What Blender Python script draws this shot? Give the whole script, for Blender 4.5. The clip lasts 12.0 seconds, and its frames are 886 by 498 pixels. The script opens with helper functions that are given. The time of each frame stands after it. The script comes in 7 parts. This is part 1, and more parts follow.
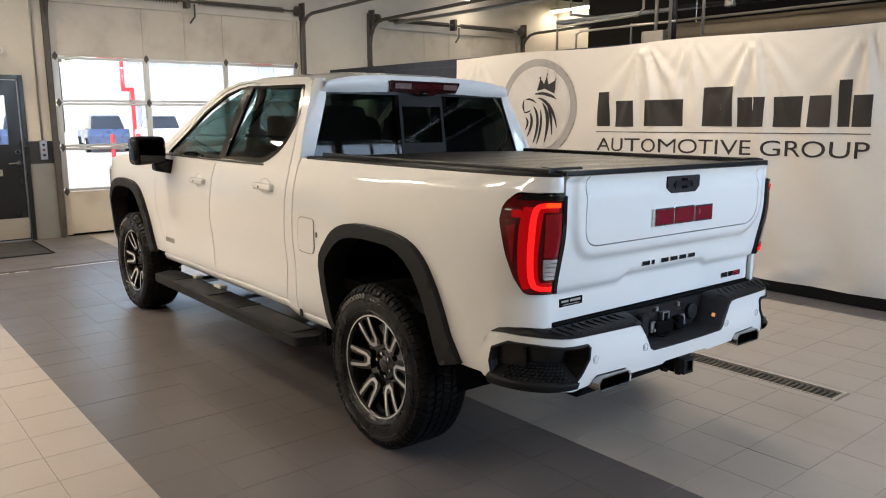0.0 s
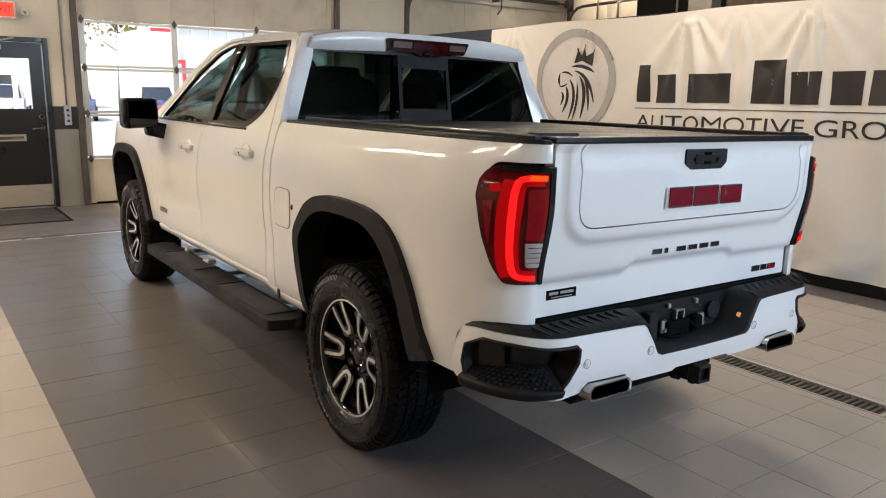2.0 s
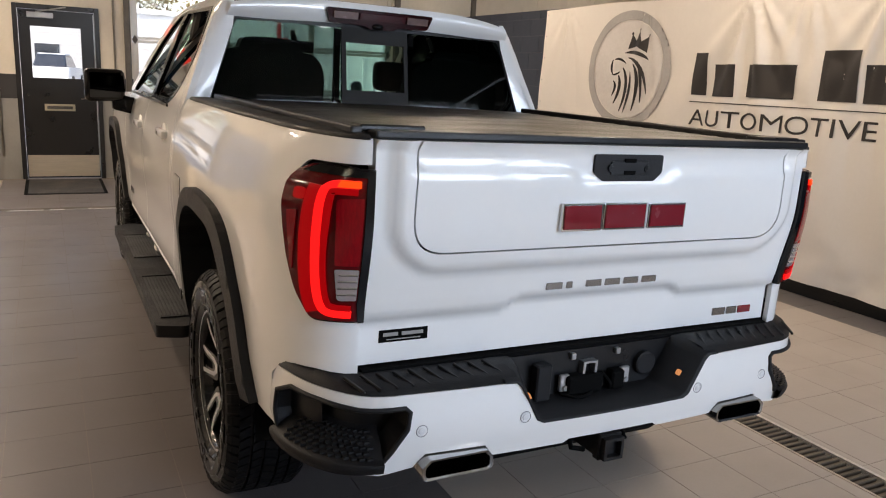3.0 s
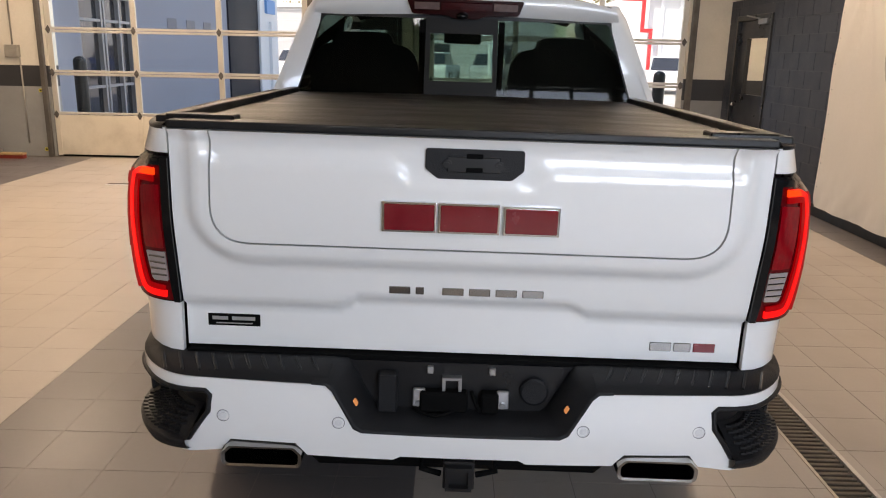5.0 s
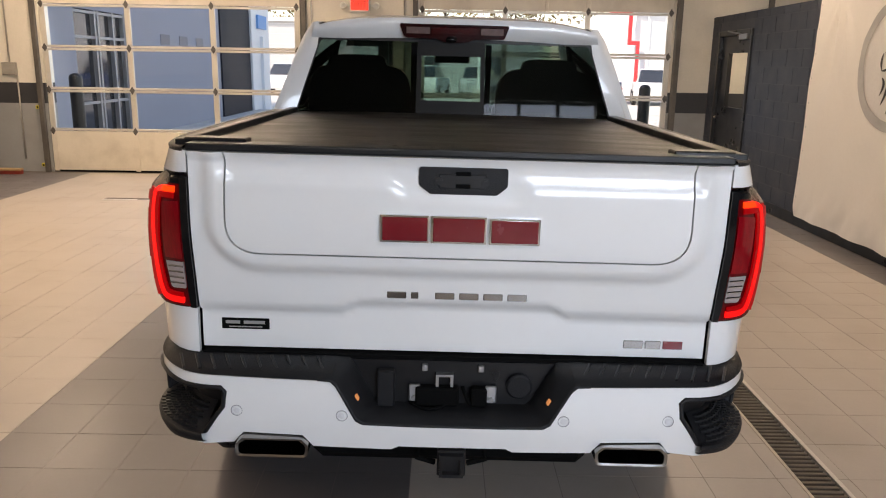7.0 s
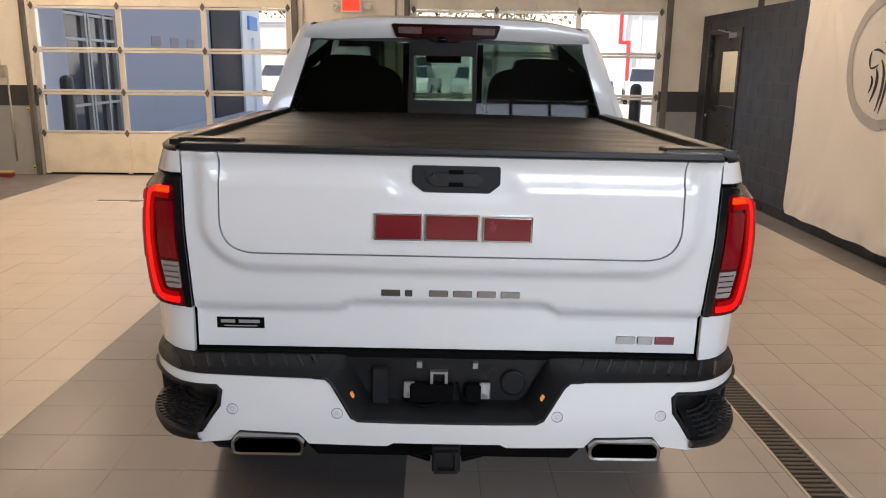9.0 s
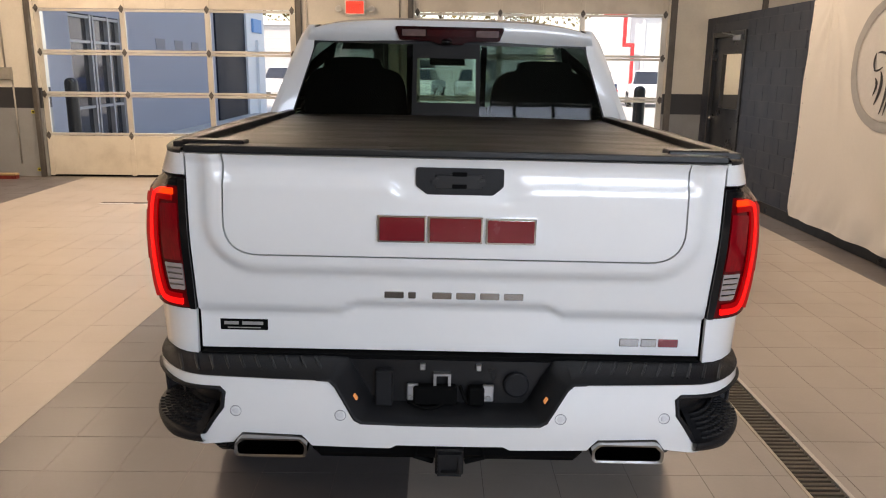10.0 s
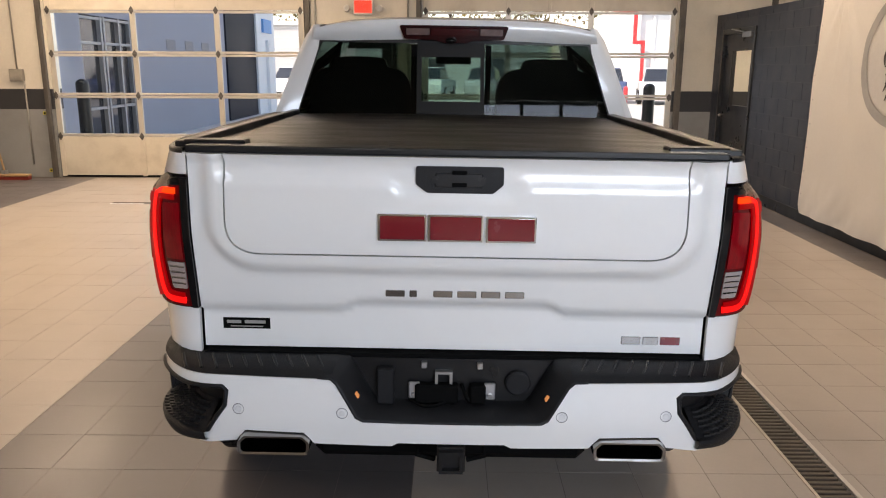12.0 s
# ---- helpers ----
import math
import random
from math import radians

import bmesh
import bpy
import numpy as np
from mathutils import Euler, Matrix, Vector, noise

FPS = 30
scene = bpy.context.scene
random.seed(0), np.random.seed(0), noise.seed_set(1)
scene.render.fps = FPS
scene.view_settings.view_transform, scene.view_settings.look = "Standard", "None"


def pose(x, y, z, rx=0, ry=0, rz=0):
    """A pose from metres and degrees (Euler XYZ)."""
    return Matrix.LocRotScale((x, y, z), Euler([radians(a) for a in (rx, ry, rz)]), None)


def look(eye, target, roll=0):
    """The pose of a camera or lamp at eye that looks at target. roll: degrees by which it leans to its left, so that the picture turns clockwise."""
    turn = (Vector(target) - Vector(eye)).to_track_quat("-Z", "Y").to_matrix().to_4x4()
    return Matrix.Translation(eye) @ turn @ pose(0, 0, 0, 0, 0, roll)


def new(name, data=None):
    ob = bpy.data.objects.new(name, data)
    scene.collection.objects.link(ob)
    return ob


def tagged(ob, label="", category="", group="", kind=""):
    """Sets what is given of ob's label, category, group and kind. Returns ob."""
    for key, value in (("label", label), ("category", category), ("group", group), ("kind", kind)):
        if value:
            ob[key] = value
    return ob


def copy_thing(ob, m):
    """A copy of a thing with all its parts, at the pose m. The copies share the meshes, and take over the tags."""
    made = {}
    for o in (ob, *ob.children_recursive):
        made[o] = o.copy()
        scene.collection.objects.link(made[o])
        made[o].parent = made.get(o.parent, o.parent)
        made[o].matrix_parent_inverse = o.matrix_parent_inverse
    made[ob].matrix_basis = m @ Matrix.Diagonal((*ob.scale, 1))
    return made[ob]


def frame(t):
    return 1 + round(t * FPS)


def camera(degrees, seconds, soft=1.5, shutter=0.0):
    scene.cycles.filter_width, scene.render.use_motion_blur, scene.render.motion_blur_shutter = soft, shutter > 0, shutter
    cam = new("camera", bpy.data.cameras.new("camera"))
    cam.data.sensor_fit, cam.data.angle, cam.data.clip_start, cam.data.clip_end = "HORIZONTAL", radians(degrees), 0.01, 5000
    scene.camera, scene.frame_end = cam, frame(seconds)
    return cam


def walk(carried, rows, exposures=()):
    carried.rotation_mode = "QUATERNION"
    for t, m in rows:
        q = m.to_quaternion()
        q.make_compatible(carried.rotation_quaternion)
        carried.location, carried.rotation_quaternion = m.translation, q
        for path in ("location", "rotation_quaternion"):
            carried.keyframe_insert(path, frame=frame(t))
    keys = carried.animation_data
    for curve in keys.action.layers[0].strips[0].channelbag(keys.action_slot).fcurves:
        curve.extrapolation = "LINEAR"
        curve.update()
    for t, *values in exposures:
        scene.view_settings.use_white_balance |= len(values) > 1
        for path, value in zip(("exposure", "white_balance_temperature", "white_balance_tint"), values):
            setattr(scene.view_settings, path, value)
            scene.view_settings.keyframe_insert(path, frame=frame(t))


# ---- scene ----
cam = camera(60.3, 12.0, soft=1.1)
PATH = [
    (0, (-3.052, -2.068, 1.685), (-1.805, -0.544, 1.336), -0.2),
    (0.5, (-3.053, -2.059, 1.681), (-1.81, -0.533, 1.326), -0.1),
    (1, (-3.046, -2.052, 1.679), (-1.82, -0.514, 1.314), 0.1),
    (1.5, (-2.903, -2.002, 1.614), (-1.7, -0.451, 1.23), 0.3),
    (2, (-2.526, -1.883, 1.596), (-1.388, -0.288, 1.196), 1.0),
    (2.5, (-2.027, -1.766, 1.599), (-0.962, -0.124, 1.186), 2.1),
    (3, (-1.481, -1.784, 1.6), (-0.576, -0.056, 1.156), 3.0),
    (3.2, (-1.282, -1.763, 1.588), (-0.463, 0.002, 1.128), 3.5),
    (4.8, (-0.136, -1.939, 1.621), (-0.102, 0.0, 1.129), 2.0),
    (5, (-0.045, -1.996, 1.639), (-0.062, -0.059, 1.141), 1.2),
    (5.5, (0.045, -2.094, 1.669), (0.002, -0.151, 1.196), -1.0),
    (6, (-0.028, -2.149, 1.676), (-0.024, -0.199, 1.232), -0.1),
    (6.5, (-0.057, -2.201, 1.673), (-0.036, -0.262, 1.183), 1.0),
    (7, (-0.046, -2.21, 1.684), (-0.041, -0.266, 1.216), 0.9),
    (9, (-0.047, -2.229, 1.681), (-0.024, -0.285, 1.214), 0.6),
    (9.5, (-0.047, -2.232, 1.681), (-0.029, -0.287, 1.217), 0.7),
    (10, (-0.047, -2.229, 1.68), (-0.033, -0.283, 1.219), 0.6),
    (10.5, (-0.046, -2.23, 1.679), (-0.036, -0.284, 1.219), 0.4),
    (11, (-0.04, -2.233, 1.68), (-0.038, -0.287, 1.218), 0.3),
    (11.5, (-0.022, -2.229, 1.679), (-0.03, -0.283, 1.216), 0.2),
    (12, (-0.016, -2.234, 1.68), (-0.031, -0.289, 1.216), 0.2),
]
walk(cam, [(t, look(eye, target, roll)) for t, eye, target, roll in PATH], exposures=[(0.0, 1.60, 6700, 11), (1.5, 1.57, 6850, 11), (3.0, 1.46, 7350, 17), (5.0, 1.33, 7900, 19), (12.0, 1.35, 7900, 19)])

from mathutils import geometry

# ------------------------------------------------------------ world and light
world = bpy.data.worlds.new("World")
scene.world = world
world.use_nodes = True
wn = world.node_tree.nodes
sky = wn.new("ShaderNodeTexSky")
sky.sky_type = "NISHITA"
sky.sun_disc = False
sky.sun_elevation = radians(40)
sky.sun_rotation = radians(227)
world.node_tree.links.new(sky.outputs[0], wn["Background"].inputs[0])
wn["Background"].inputs[1].default_value = 0.15

sun = new("sun", bpy.data.lights.new("sun", "SUN"))
sun.data.energy, sun.data.angle, sun.data.color = 2.4, radians(0.5), (1.0, 0.95, 0.87)
sun.matrix_world = look((0, 0, 0), (0.6, 0.55, -0.8))


def area_lamp(name, m, w, h, watts, color):
    lamp = bpy.data.lights.new(name, "AREA")
    lamp.shape, lamp.size, lamp.size_y, lamp.energy, lamp.color = "RECTANGLE", w, h, watts, color
    ob = new(name, lamp)
    ob.matrix_world = m
    return ob


# ------------------------------------------------------------ materials
def nodes_of(name):
    m = bpy.data.materials.new(name)
    m.use_nodes = True
    return m, m.node_tree.nodes, m.node_tree.links, m.node_tree.nodes["Principled BSDF"]


def pbr(name, base, rough=0.5, metal=0.0, var=0.12, scale=3.0, fine=60.0, bump=0.0, coat=0.0, per_object=0.0, rvar=0.08, spec=0.5, stretch=(1, 1, 1), wear=None):
    """Surface with mottling at two scales, rough variation and fine relief."""
    m, n, l, p = nodes_of(name)
    tc = n.new("ShaderNodeTexCoord")
    mp = n.new("ShaderNodeMapping")
    mp.inputs["Scale"].default_value = stretch
    geo = n.new("ShaderNodeNewGeometry")
    l.new(geo.outputs["Position"], mp.inputs[0])
    a, b = n.new("ShaderNodeTexNoise"), n.new("ShaderNodeTexNoise")
    a.inputs["Scale"].default_value, b.inputs["Scale"].default_value = scale, fine
    a.inputs["Detail"].default_value, b.inputs["Detail"].default_value = 5, 4
    l.new(mp.outputs[0], a.inputs[0]), l.new(mp.outputs[0], b.inputs[0])
    add = n.new("ShaderNodeMath")
    add.operation = "MULTIPLY_ADD"
    l.new(b.outputs[0], add.inputs[0])
    add.inputs[1].default_value = 0.5
    l.new(a.outputs[0], add.inputs[2])
    fac = add.outputs[0]
    if per_object:
        info = n.new("ShaderNodeObjectInfo")
        ad2 = n.new("ShaderNodeMath")
        ad2.operation = "MULTIPLY_ADD"
        l.new(info.outputs["Random"], ad2.inputs[0])
        ad2.inputs[1].default_value = per_object
        l.new(fac, ad2.inputs[2])
        fac = ad2.outputs[0]
    mr = n.new("ShaderNodeMapRange")
    mr.inputs[1].default_value, mr.inputs[2].default_value = 0.45, 1.05 + per_object
    mr.inputs[3].default_value, mr.inputs[4].default_value = 1 - var, 1 + var
    l.new(fac, mr.inputs[0])
    mul = n.new("ShaderNodeMix")
    mul.data_type, mul.blend_type = "RGBA", "MULTIPLY"
    mul.inputs[0].default_value = 1.0
    mul.inputs[6].default_value = (*base, 1)
    l.new(mr.outputs[0], mul.inputs[7])
    out = mul.outputs[2]
    if wear:
        col, amount, wscale = wear
        w = n.new("ShaderNodeTexNoise")
        w.inputs["Scale"].default_value, w.inputs["Detail"].default_value, w.inputs["Roughness"].default_value = wscale, 4, 0.55
        l.new(mp.outputs[0], w.inputs[0])
        r = n.new("ShaderNodeMapRange")
        r.interpolation_type = "SMOOTHSTEP"
        r.inputs[1].default_value, r.inputs[2].default_value = 0.42, 0.74
        r.inputs[3].default_value, r.inputs[4].default_value = 0.0, amount
        l.new(w.outputs[0], r.inputs[0])
        mx = n.new("ShaderNodeMix")
        mx.data_type = "RGBA"
        l.new(r.outputs[0], mx.inputs[0]), l.new(out, mx.inputs[6])
        mx.inputs[7].default_value = (*col, 1)
        out = mx.outputs[2]
    l.new(out, p.inputs["Base Color"])
    rr = n.new("ShaderNodeMapRange")
    rr.inputs[1].default_value, rr.inputs[2].default_value = 0.3, 0.7
    rr.inputs[3].default_value, rr.inputs[4].default_value = max(0, rough - rvar), min(1, rough + rvar)
    l.new(a.outputs[0], rr.inputs[0])
    l.new(rr.outputs[0], p.inputs["Roughness"])
    p.inputs["Metallic"].default_value, p.inputs["Coat Weight"].default_value, p.inputs["Coat Roughness"].default_value = metal, coat, 0.03
    p.inputs["Specular IOR Level"].default_value = spec
    if bump:
        bp = n.new("ShaderNodeBump")
        bp.inputs["Strength"].default_value, bp.inputs["Distance"].default_value = bump, 0.004
        l.new(b.outputs[0], bp.inputs["Height"]), l.new(bp.outputs[0], p.inputs["Normal"])
    return m


def glass_mat(name, tint, ior=1.5, gloss=0.02):
    """Thin pane: tinted see-through, with a Fresnel reflection."""
    m, n, l, p = nodes_of(name)
    t, g, f, mx = n.new("ShaderNodeBsdfTransparent"), n.new("ShaderNodeBsdfGlossy"), n.new("ShaderNodeFresnel"), n.new("ShaderNodeMixShader")
    t.inputs[0].default_value = (*tint, 1)
    g.inputs["Roughness"].default_value = gloss
    f.inputs[0].default_value = ior
    l.new(f.outputs[0], mx.inputs[0]), l.new(t.outputs[0], mx.inputs[1]), l.new(g.outputs[0], mx.inputs[2])
    l.new(mx.outputs[0], n["Material Output"].inputs[0])
    return m


def glow(name, color, strength):
    m, n, l, p = nodes_of(name)
    p.inputs["Base Color"].default_value = (*[0.15 * c for c in color], 1)
    p.inputs["Emission Color"].default_value = (*color, 1)
    p.inputs["Emission Strength"].default_value = strength
    p.inputs["Specular IOR Level"].default_value = 0.12
    return m


PAINT = pbr("white_car_paint", (0.80, 0.80, 0.79), 0.32, 0, 0.015, 2, 30, coat=1.0, rvar=0.02)
BLACK_GLOSS = pbr("black_gloss_paint", (0.005, 0.005, 0.0055), 0.14, 0, 0.1, 4, 40, spec=0.28, rvar=0.03)
BLACK_PLASTIC = pbr("grained_black_plastic", (0.010, 0.010, 0.0112), 0.5, 0, 0.15, 6, 300, bump=0.35, spec=0.26)
BLACK_SATIN = pbr("satin_black_plastic", (0.007, 0.007, 0.0078), 0.34, 0, 0.1, 6, 90, bump=0.05, spec=0.35)
STEP_PAD = pbr("ribbed_step_pad", (0.030, 0.030, 0.032), 0.55, 0, 0.15, 6, 200, bump=0.3)
VOID = pbr("underbody_black", (0.004, 0.004, 0.004), 0.85, 0, 0.3, 5, 60, spec=0.06)
RUBBER = pbr("tyre_rubber", (0.0055, 0.0055, 0.006), 0.5, 0, 0.3, 9, 120, bump=0.2, spec=0.12, wear=((0.014, 0.013, 0.012), 0.3, 14))
RUBBER_WALL = pbr("tyre_sidewall", (0.005, 0.005, 0.0054), 0.28, 0, 0.25, 9, 140, bump=0.1, spec=0.3)
ALLOY = pbr("machined_alloy", (0.80, 0.80, 0.81), 0.42, 0.8, 0.06, 20, 200)
ALLOY_BLACK = pbr("gloss_black_alloy", (0.007, 0.007, 0.0075), 0.14, 0.0, 0.1, 8, 60, coat=0.4)
CHROME = pbr("chrome", (0.75, 0.75, 0.76), 0.08, 1.0, 0.03, 10, 100, rvar=0.03)
DARK_CHROME = pbr("dark_chrome", (0.36, 0.35, 0.34), 0.12, 1.0, 0.05, 10, 100, rvar=0.04)
STEEL = pbr("dull_steel", (0.45, 0.45, 0.45), 0.4, 1.0, 0.15, 12, 100)
EMBLEM_RED = pbr("emblem_red", (0.19, 0.004, 0.012), 0.2, 0, 0.1, 20, 200, coat=1.0)
PRIVACY = glass_mat("privacy_glass", (0.085, 0.115, 0.105), 1.27)
# privacy glass again, tint raised to imitate stronger light coming through the slider
SLIDER = glass_mat("brightened_slider_glass", (0.19, 0.265, 0.235), 1.3)
TINT = glass_mat("tinted_door_glass", (0.075, 0.105, 0.10), 1.33)
SIDE_PRIVACY = glass_mat("rear_door_glass", (0.045, 0.06, 0.057), 1.33)
SCREEN = glass_mat("windscreen_glass", (0.66, 0.86, 0.80), 1.4)
PANE = glass_mat("clear_window_glass", (0.9, 0.93, 0.93), 1.4)
MIRROR = pbr("dimmed_mirror_silver", (0.035, 0.037, 0.040), 0.04, 1.0, 0.0, 3, 30, rvar=0.01)
BED_COVER = pbr("vinyl_bed_cover", (0.014, 0.013, 0.0125), 0.36, 0, 0.2, 3, 400, bump=0.3, stretch=(1, 3, 1))
SEAT_LEATHER = pbr("black_leather", (0.018, 0.017, 0.017), 0.5, 0, 0.2, 8, 160, bump=0.3)
LIGHT_TRIM = pbr("grey_headliner", (0.05, 0.05, 0.05), 0.8, 0, 0.1, 5, 80)

TILE_DARK = pbr("dark_floor_tile", (0.138, 0.121, 0.116), 0.36, 0, 0.07, 2.2, 60, spec=0.42, bump=0.03, per_object=0.16, rvar=0.05, wear=((0.165, 0.147, 0.138), 0.14, 1.3))
TILE_LIGHT = pbr("light_floor_tile", (0.440, 0.380, 0.325), 0.36, 0, 0.06, 2.2, 60, spec=0.42, bump=0.03, per_object=0.16, rvar=0.05, wear=((0.33, 0.275, 0.225), 0.45, 1.3))
GROUT = pbr("floor_grout", (0.215, 0.185, 0.165), 0.75, 0, 0.2, 2, 40, wear=((0.17, 0.15, 0.135), 0.4, 1.5))
WALL_CREAM = pbr("cream_painted_wall", (0.66, 0.61, 0.52), 0.62, 0, 0.07, 1.1, 40, bump=0.12, wear=((0.42, 0.38, 0.32), 0.25, 1.7))
WALL_GREY = pbr("grey_painted_block", (0.27, 0.27, 0.265), 0.45, 0, 0.08, 1.5, 60, bump=0.2, wear=((0.16, 0.15, 0.14), 0.3, 2.0))
WALL_BAND = pbr("charcoal_painted_band", (0.030, 0.030, 0.033), 0.5, 0, 0.12, 2, 60, bump=0.15)
BLOCK_DARK = pbr("dark_painted_block", (0.036, 0.043, 0.060), 0.5, 0, 0.10, 4, 90, bump=0.4, per_object=0.08, spec=0.3)
MORTAR_DARK = pbr("dark_painted_mortar", (0.050, 0.056, 0.070), 0.6, 0, 0.12, 4, 90, bump=0.2)
DOOR_PANEL = pbr("cream_door_panel", (0.66, 0.60, 0.50), 0.45, 0, 0.06, 1.4, 50, bump=0.05, wear=((0.33, 0.27, 0.2), 0.35, 2.3))
DOOR_RAIL = pbr("aluminium_door_rail", (0.58, 0.55, 0.49), 0.4, 0.35, 0.1, 3, 80)
TRACK = pbr("weathered_steel_track", (0.11, 0.098, 0.085), 0.55, 0.4, 0.3, 6, 80)
DOOR_BLACK = pbr("black_door_paint", (0.011, 0.011, 0.012), 0.32, 0, 0.15, 4, 60, bump=0.04)
KICK = pbr("brushed_kick_plate", (0.62, 0.57, 0.49), 0.45, 0.8, 0.12, 4, 120, stretch=(1, 1, 12))
CEILING = pbr("painted_ceiling_deck", (0.40, 0.37, 0.32), 0.8, 0, 0.12, 1.0, 30, bump=0.2)
CEILING_SHADE = pbr("shaded_ceiling_deck", (0.018, 0.016, 0.014), 0.85, 0, 0.2, 1.0, 30, bump=0.2, spec=0.12)
GALV = pbr("galvanised_pipe", (0.42, 0.40, 0.36), 0.42, 0.8, 0.15, 8, 80)
DUCT = pbr("tan_duct", (0.20, 0.165, 0.12), 0.5, 0.3, 0.15, 4, 60)
CLOTH = pbr("white_banner_vinyl", (0.68, 0.65, 0.61), 0.5, 0, 0.035, 1.5, 30, bump=0.05)
INK = pbr("black_print", (0.022, 0.019, 0.018), 0.5, 0, 0.05, 5, 60)
INK_GREY = pbr("grey_print", (0.36, 0.35, 0.34), 0.5, 0, 0.12, 3.0, 30)
INK_PALE = pbr("pale_grey_print", (0.60, 0.58, 0.56), 0.5, 0, 0.08, 3.0, 30)
MAT_RUG = pbr("charcoal_floor_mat", (0.035, 0.032, 0.03), 0.95, 0, 0.3, 6, 250, bump=0.6, wear=((0.09, 0.075, 0.06), 0.5, 4))
GRATE = pbr("rusty_drain_grate", (0.12, 0.095, 0.07), 0.6, 0.5, 0.3, 9, 120, bump=0.2)
DRAIN_EDGE = pbr("worn_drain_frame", (0.52, 0.45, 0.36), 0.4, 0.3, 0.2, 6, 90)
EXIT_RED = glow("exit_sign_red", (1.0, 0.07, 0.045), 0.6)
TUBE = glow("fluorescent_tube", (1.0, 0.90, 0.74), 6.0)
WHITE_ENAMEL = pbr("white_enamel", (0.7, 0.68, 0.62), 0.4, 0, 0.05, 4, 50)
RED_PAINT = pbr("red_trim_paint", (0.55, 0.035, 0.04), 0.5, 0, 0.08, 1, 20)
OUT_WHITE = pbr("white_metal_cladding", (0.72, 0.74, 0.76), 0.5, 0, 0.05, 0.4, 8)
OUT_BLUE = pbr("blue_grey_stucco", (0.30, 0.315, 0.37), 0.75, 0, 0.08, 0.6, 40, bump=0.2)
OUT_NAVY = pbr("navy_cladding", (0.012, 0.014, 0.023), 0.6, 0, 0.08, 0.6, 40, spec=0.2)
OUT_GREY = pbr("grey_far_wall", (0.42, 0.43, 0.45), 0.7, 0, 0.1, 0.3, 6)
CONCRETE = pbr("sunlit_concrete", (0.55, 0.53, 0.50), 0.8, 0, 0.14, 0.5, 20, bump=0.2, wear=((0.38, 0.365, 0.34), 0.4, 0.7))
BLUE_CAR = pbr("blue_car_paint", (0.06, 0.09, 0.19), 0.3, 0.2, 0.05, 2, 30, coat=1.0)
SILVER_CAR = pbr("silver_car_paint", (0.55, 0.56, 0.58), 0.3, 0.4, 0.05, 2, 30, coat=1.0)
LEAF = pbr("autumn_leaves", (0.16, 0.12, 0.035), 0.7, 0, 0.4, 0.8, 9)
BARK = pbr("bark", (0.09, 0.07, 0.05), 0.9, 0, 0.3, 4, 30, bump=0.4)
WOOD = pbr("pale_broom_wood", (0.42, 0.27, 0.13), 0.5, 0, 0.2, 12, 90, stretch=(6, 6, 1))
HOSE = pbr("red_hose_rubber", (0.25, 0.03, 0.02), 0.5, 0, 0.1, 10, 90)


# ------------------------------------------------------------ mesh helpers
def finish(name, bm, material, parent=None, smooth=False, label=""):
    me = bpy.data.meshes.new(name)
    bm.to_mesh(me)
    bm.free()
    if isinstance(material, (list, tuple)):
        for mm in material:
            me.materials.append(mm)
    else:
        me.materials.append(material)
    if smooth:
        me.polygons.foreach_set("use_smooth", [True] * len(me.polygons))
    ob = new(name, me)
    if parent:
        ob.parent = parent
    if label:
        ob["label"] = label
    return ob


def part(name, bm, material, parent, label="", smooth=False):
    return finish(name, bm, material, parent, smooth, label)


def thing(name, at=(0, 0, 0), label="", category="", group=""):
    ob = new(name)
    ob.matrix_world = Matrix.Translation(at)
    return tagged(ob, label, category, group)


def box(bm, x0, x1, y0, y1, z0, z1, bevel=0.0, seg=2, m=None):
    r = bmesh.ops.create_cube(bm, size=1.0)
    vs = r["verts"]
    for v in vs:
        v.co = Vector((x0 + (v.co.x + 0.5) * (x1 - x0), y0 + (v.co.y + 0.5) * (y1 - y0), z0 + (v.co.z + 0.5) * (z1 - z0)))
    if bevel:
        es = list({e for v in vs for e in v.link_edges})
        vs = list({v for f in bmesh.ops.bevel(bm, geom=es, offset=bevel, segments=seg, affect="EDGES", profile=0.6)["faces"] for v in f.verts} | {v for v in vs if v.is_valid})
    if m is not None:
        bmesh.ops.transform(bm, matrix=m, verts=vs)
    return vs


def boxed(x0, x1, y0, y1, z0, z1, bevel=0.0, seg=2):
    bm = bmesh.new()
    box(bm, x0, x1, y0, y1, z0, z1, bevel, seg)
    return bm


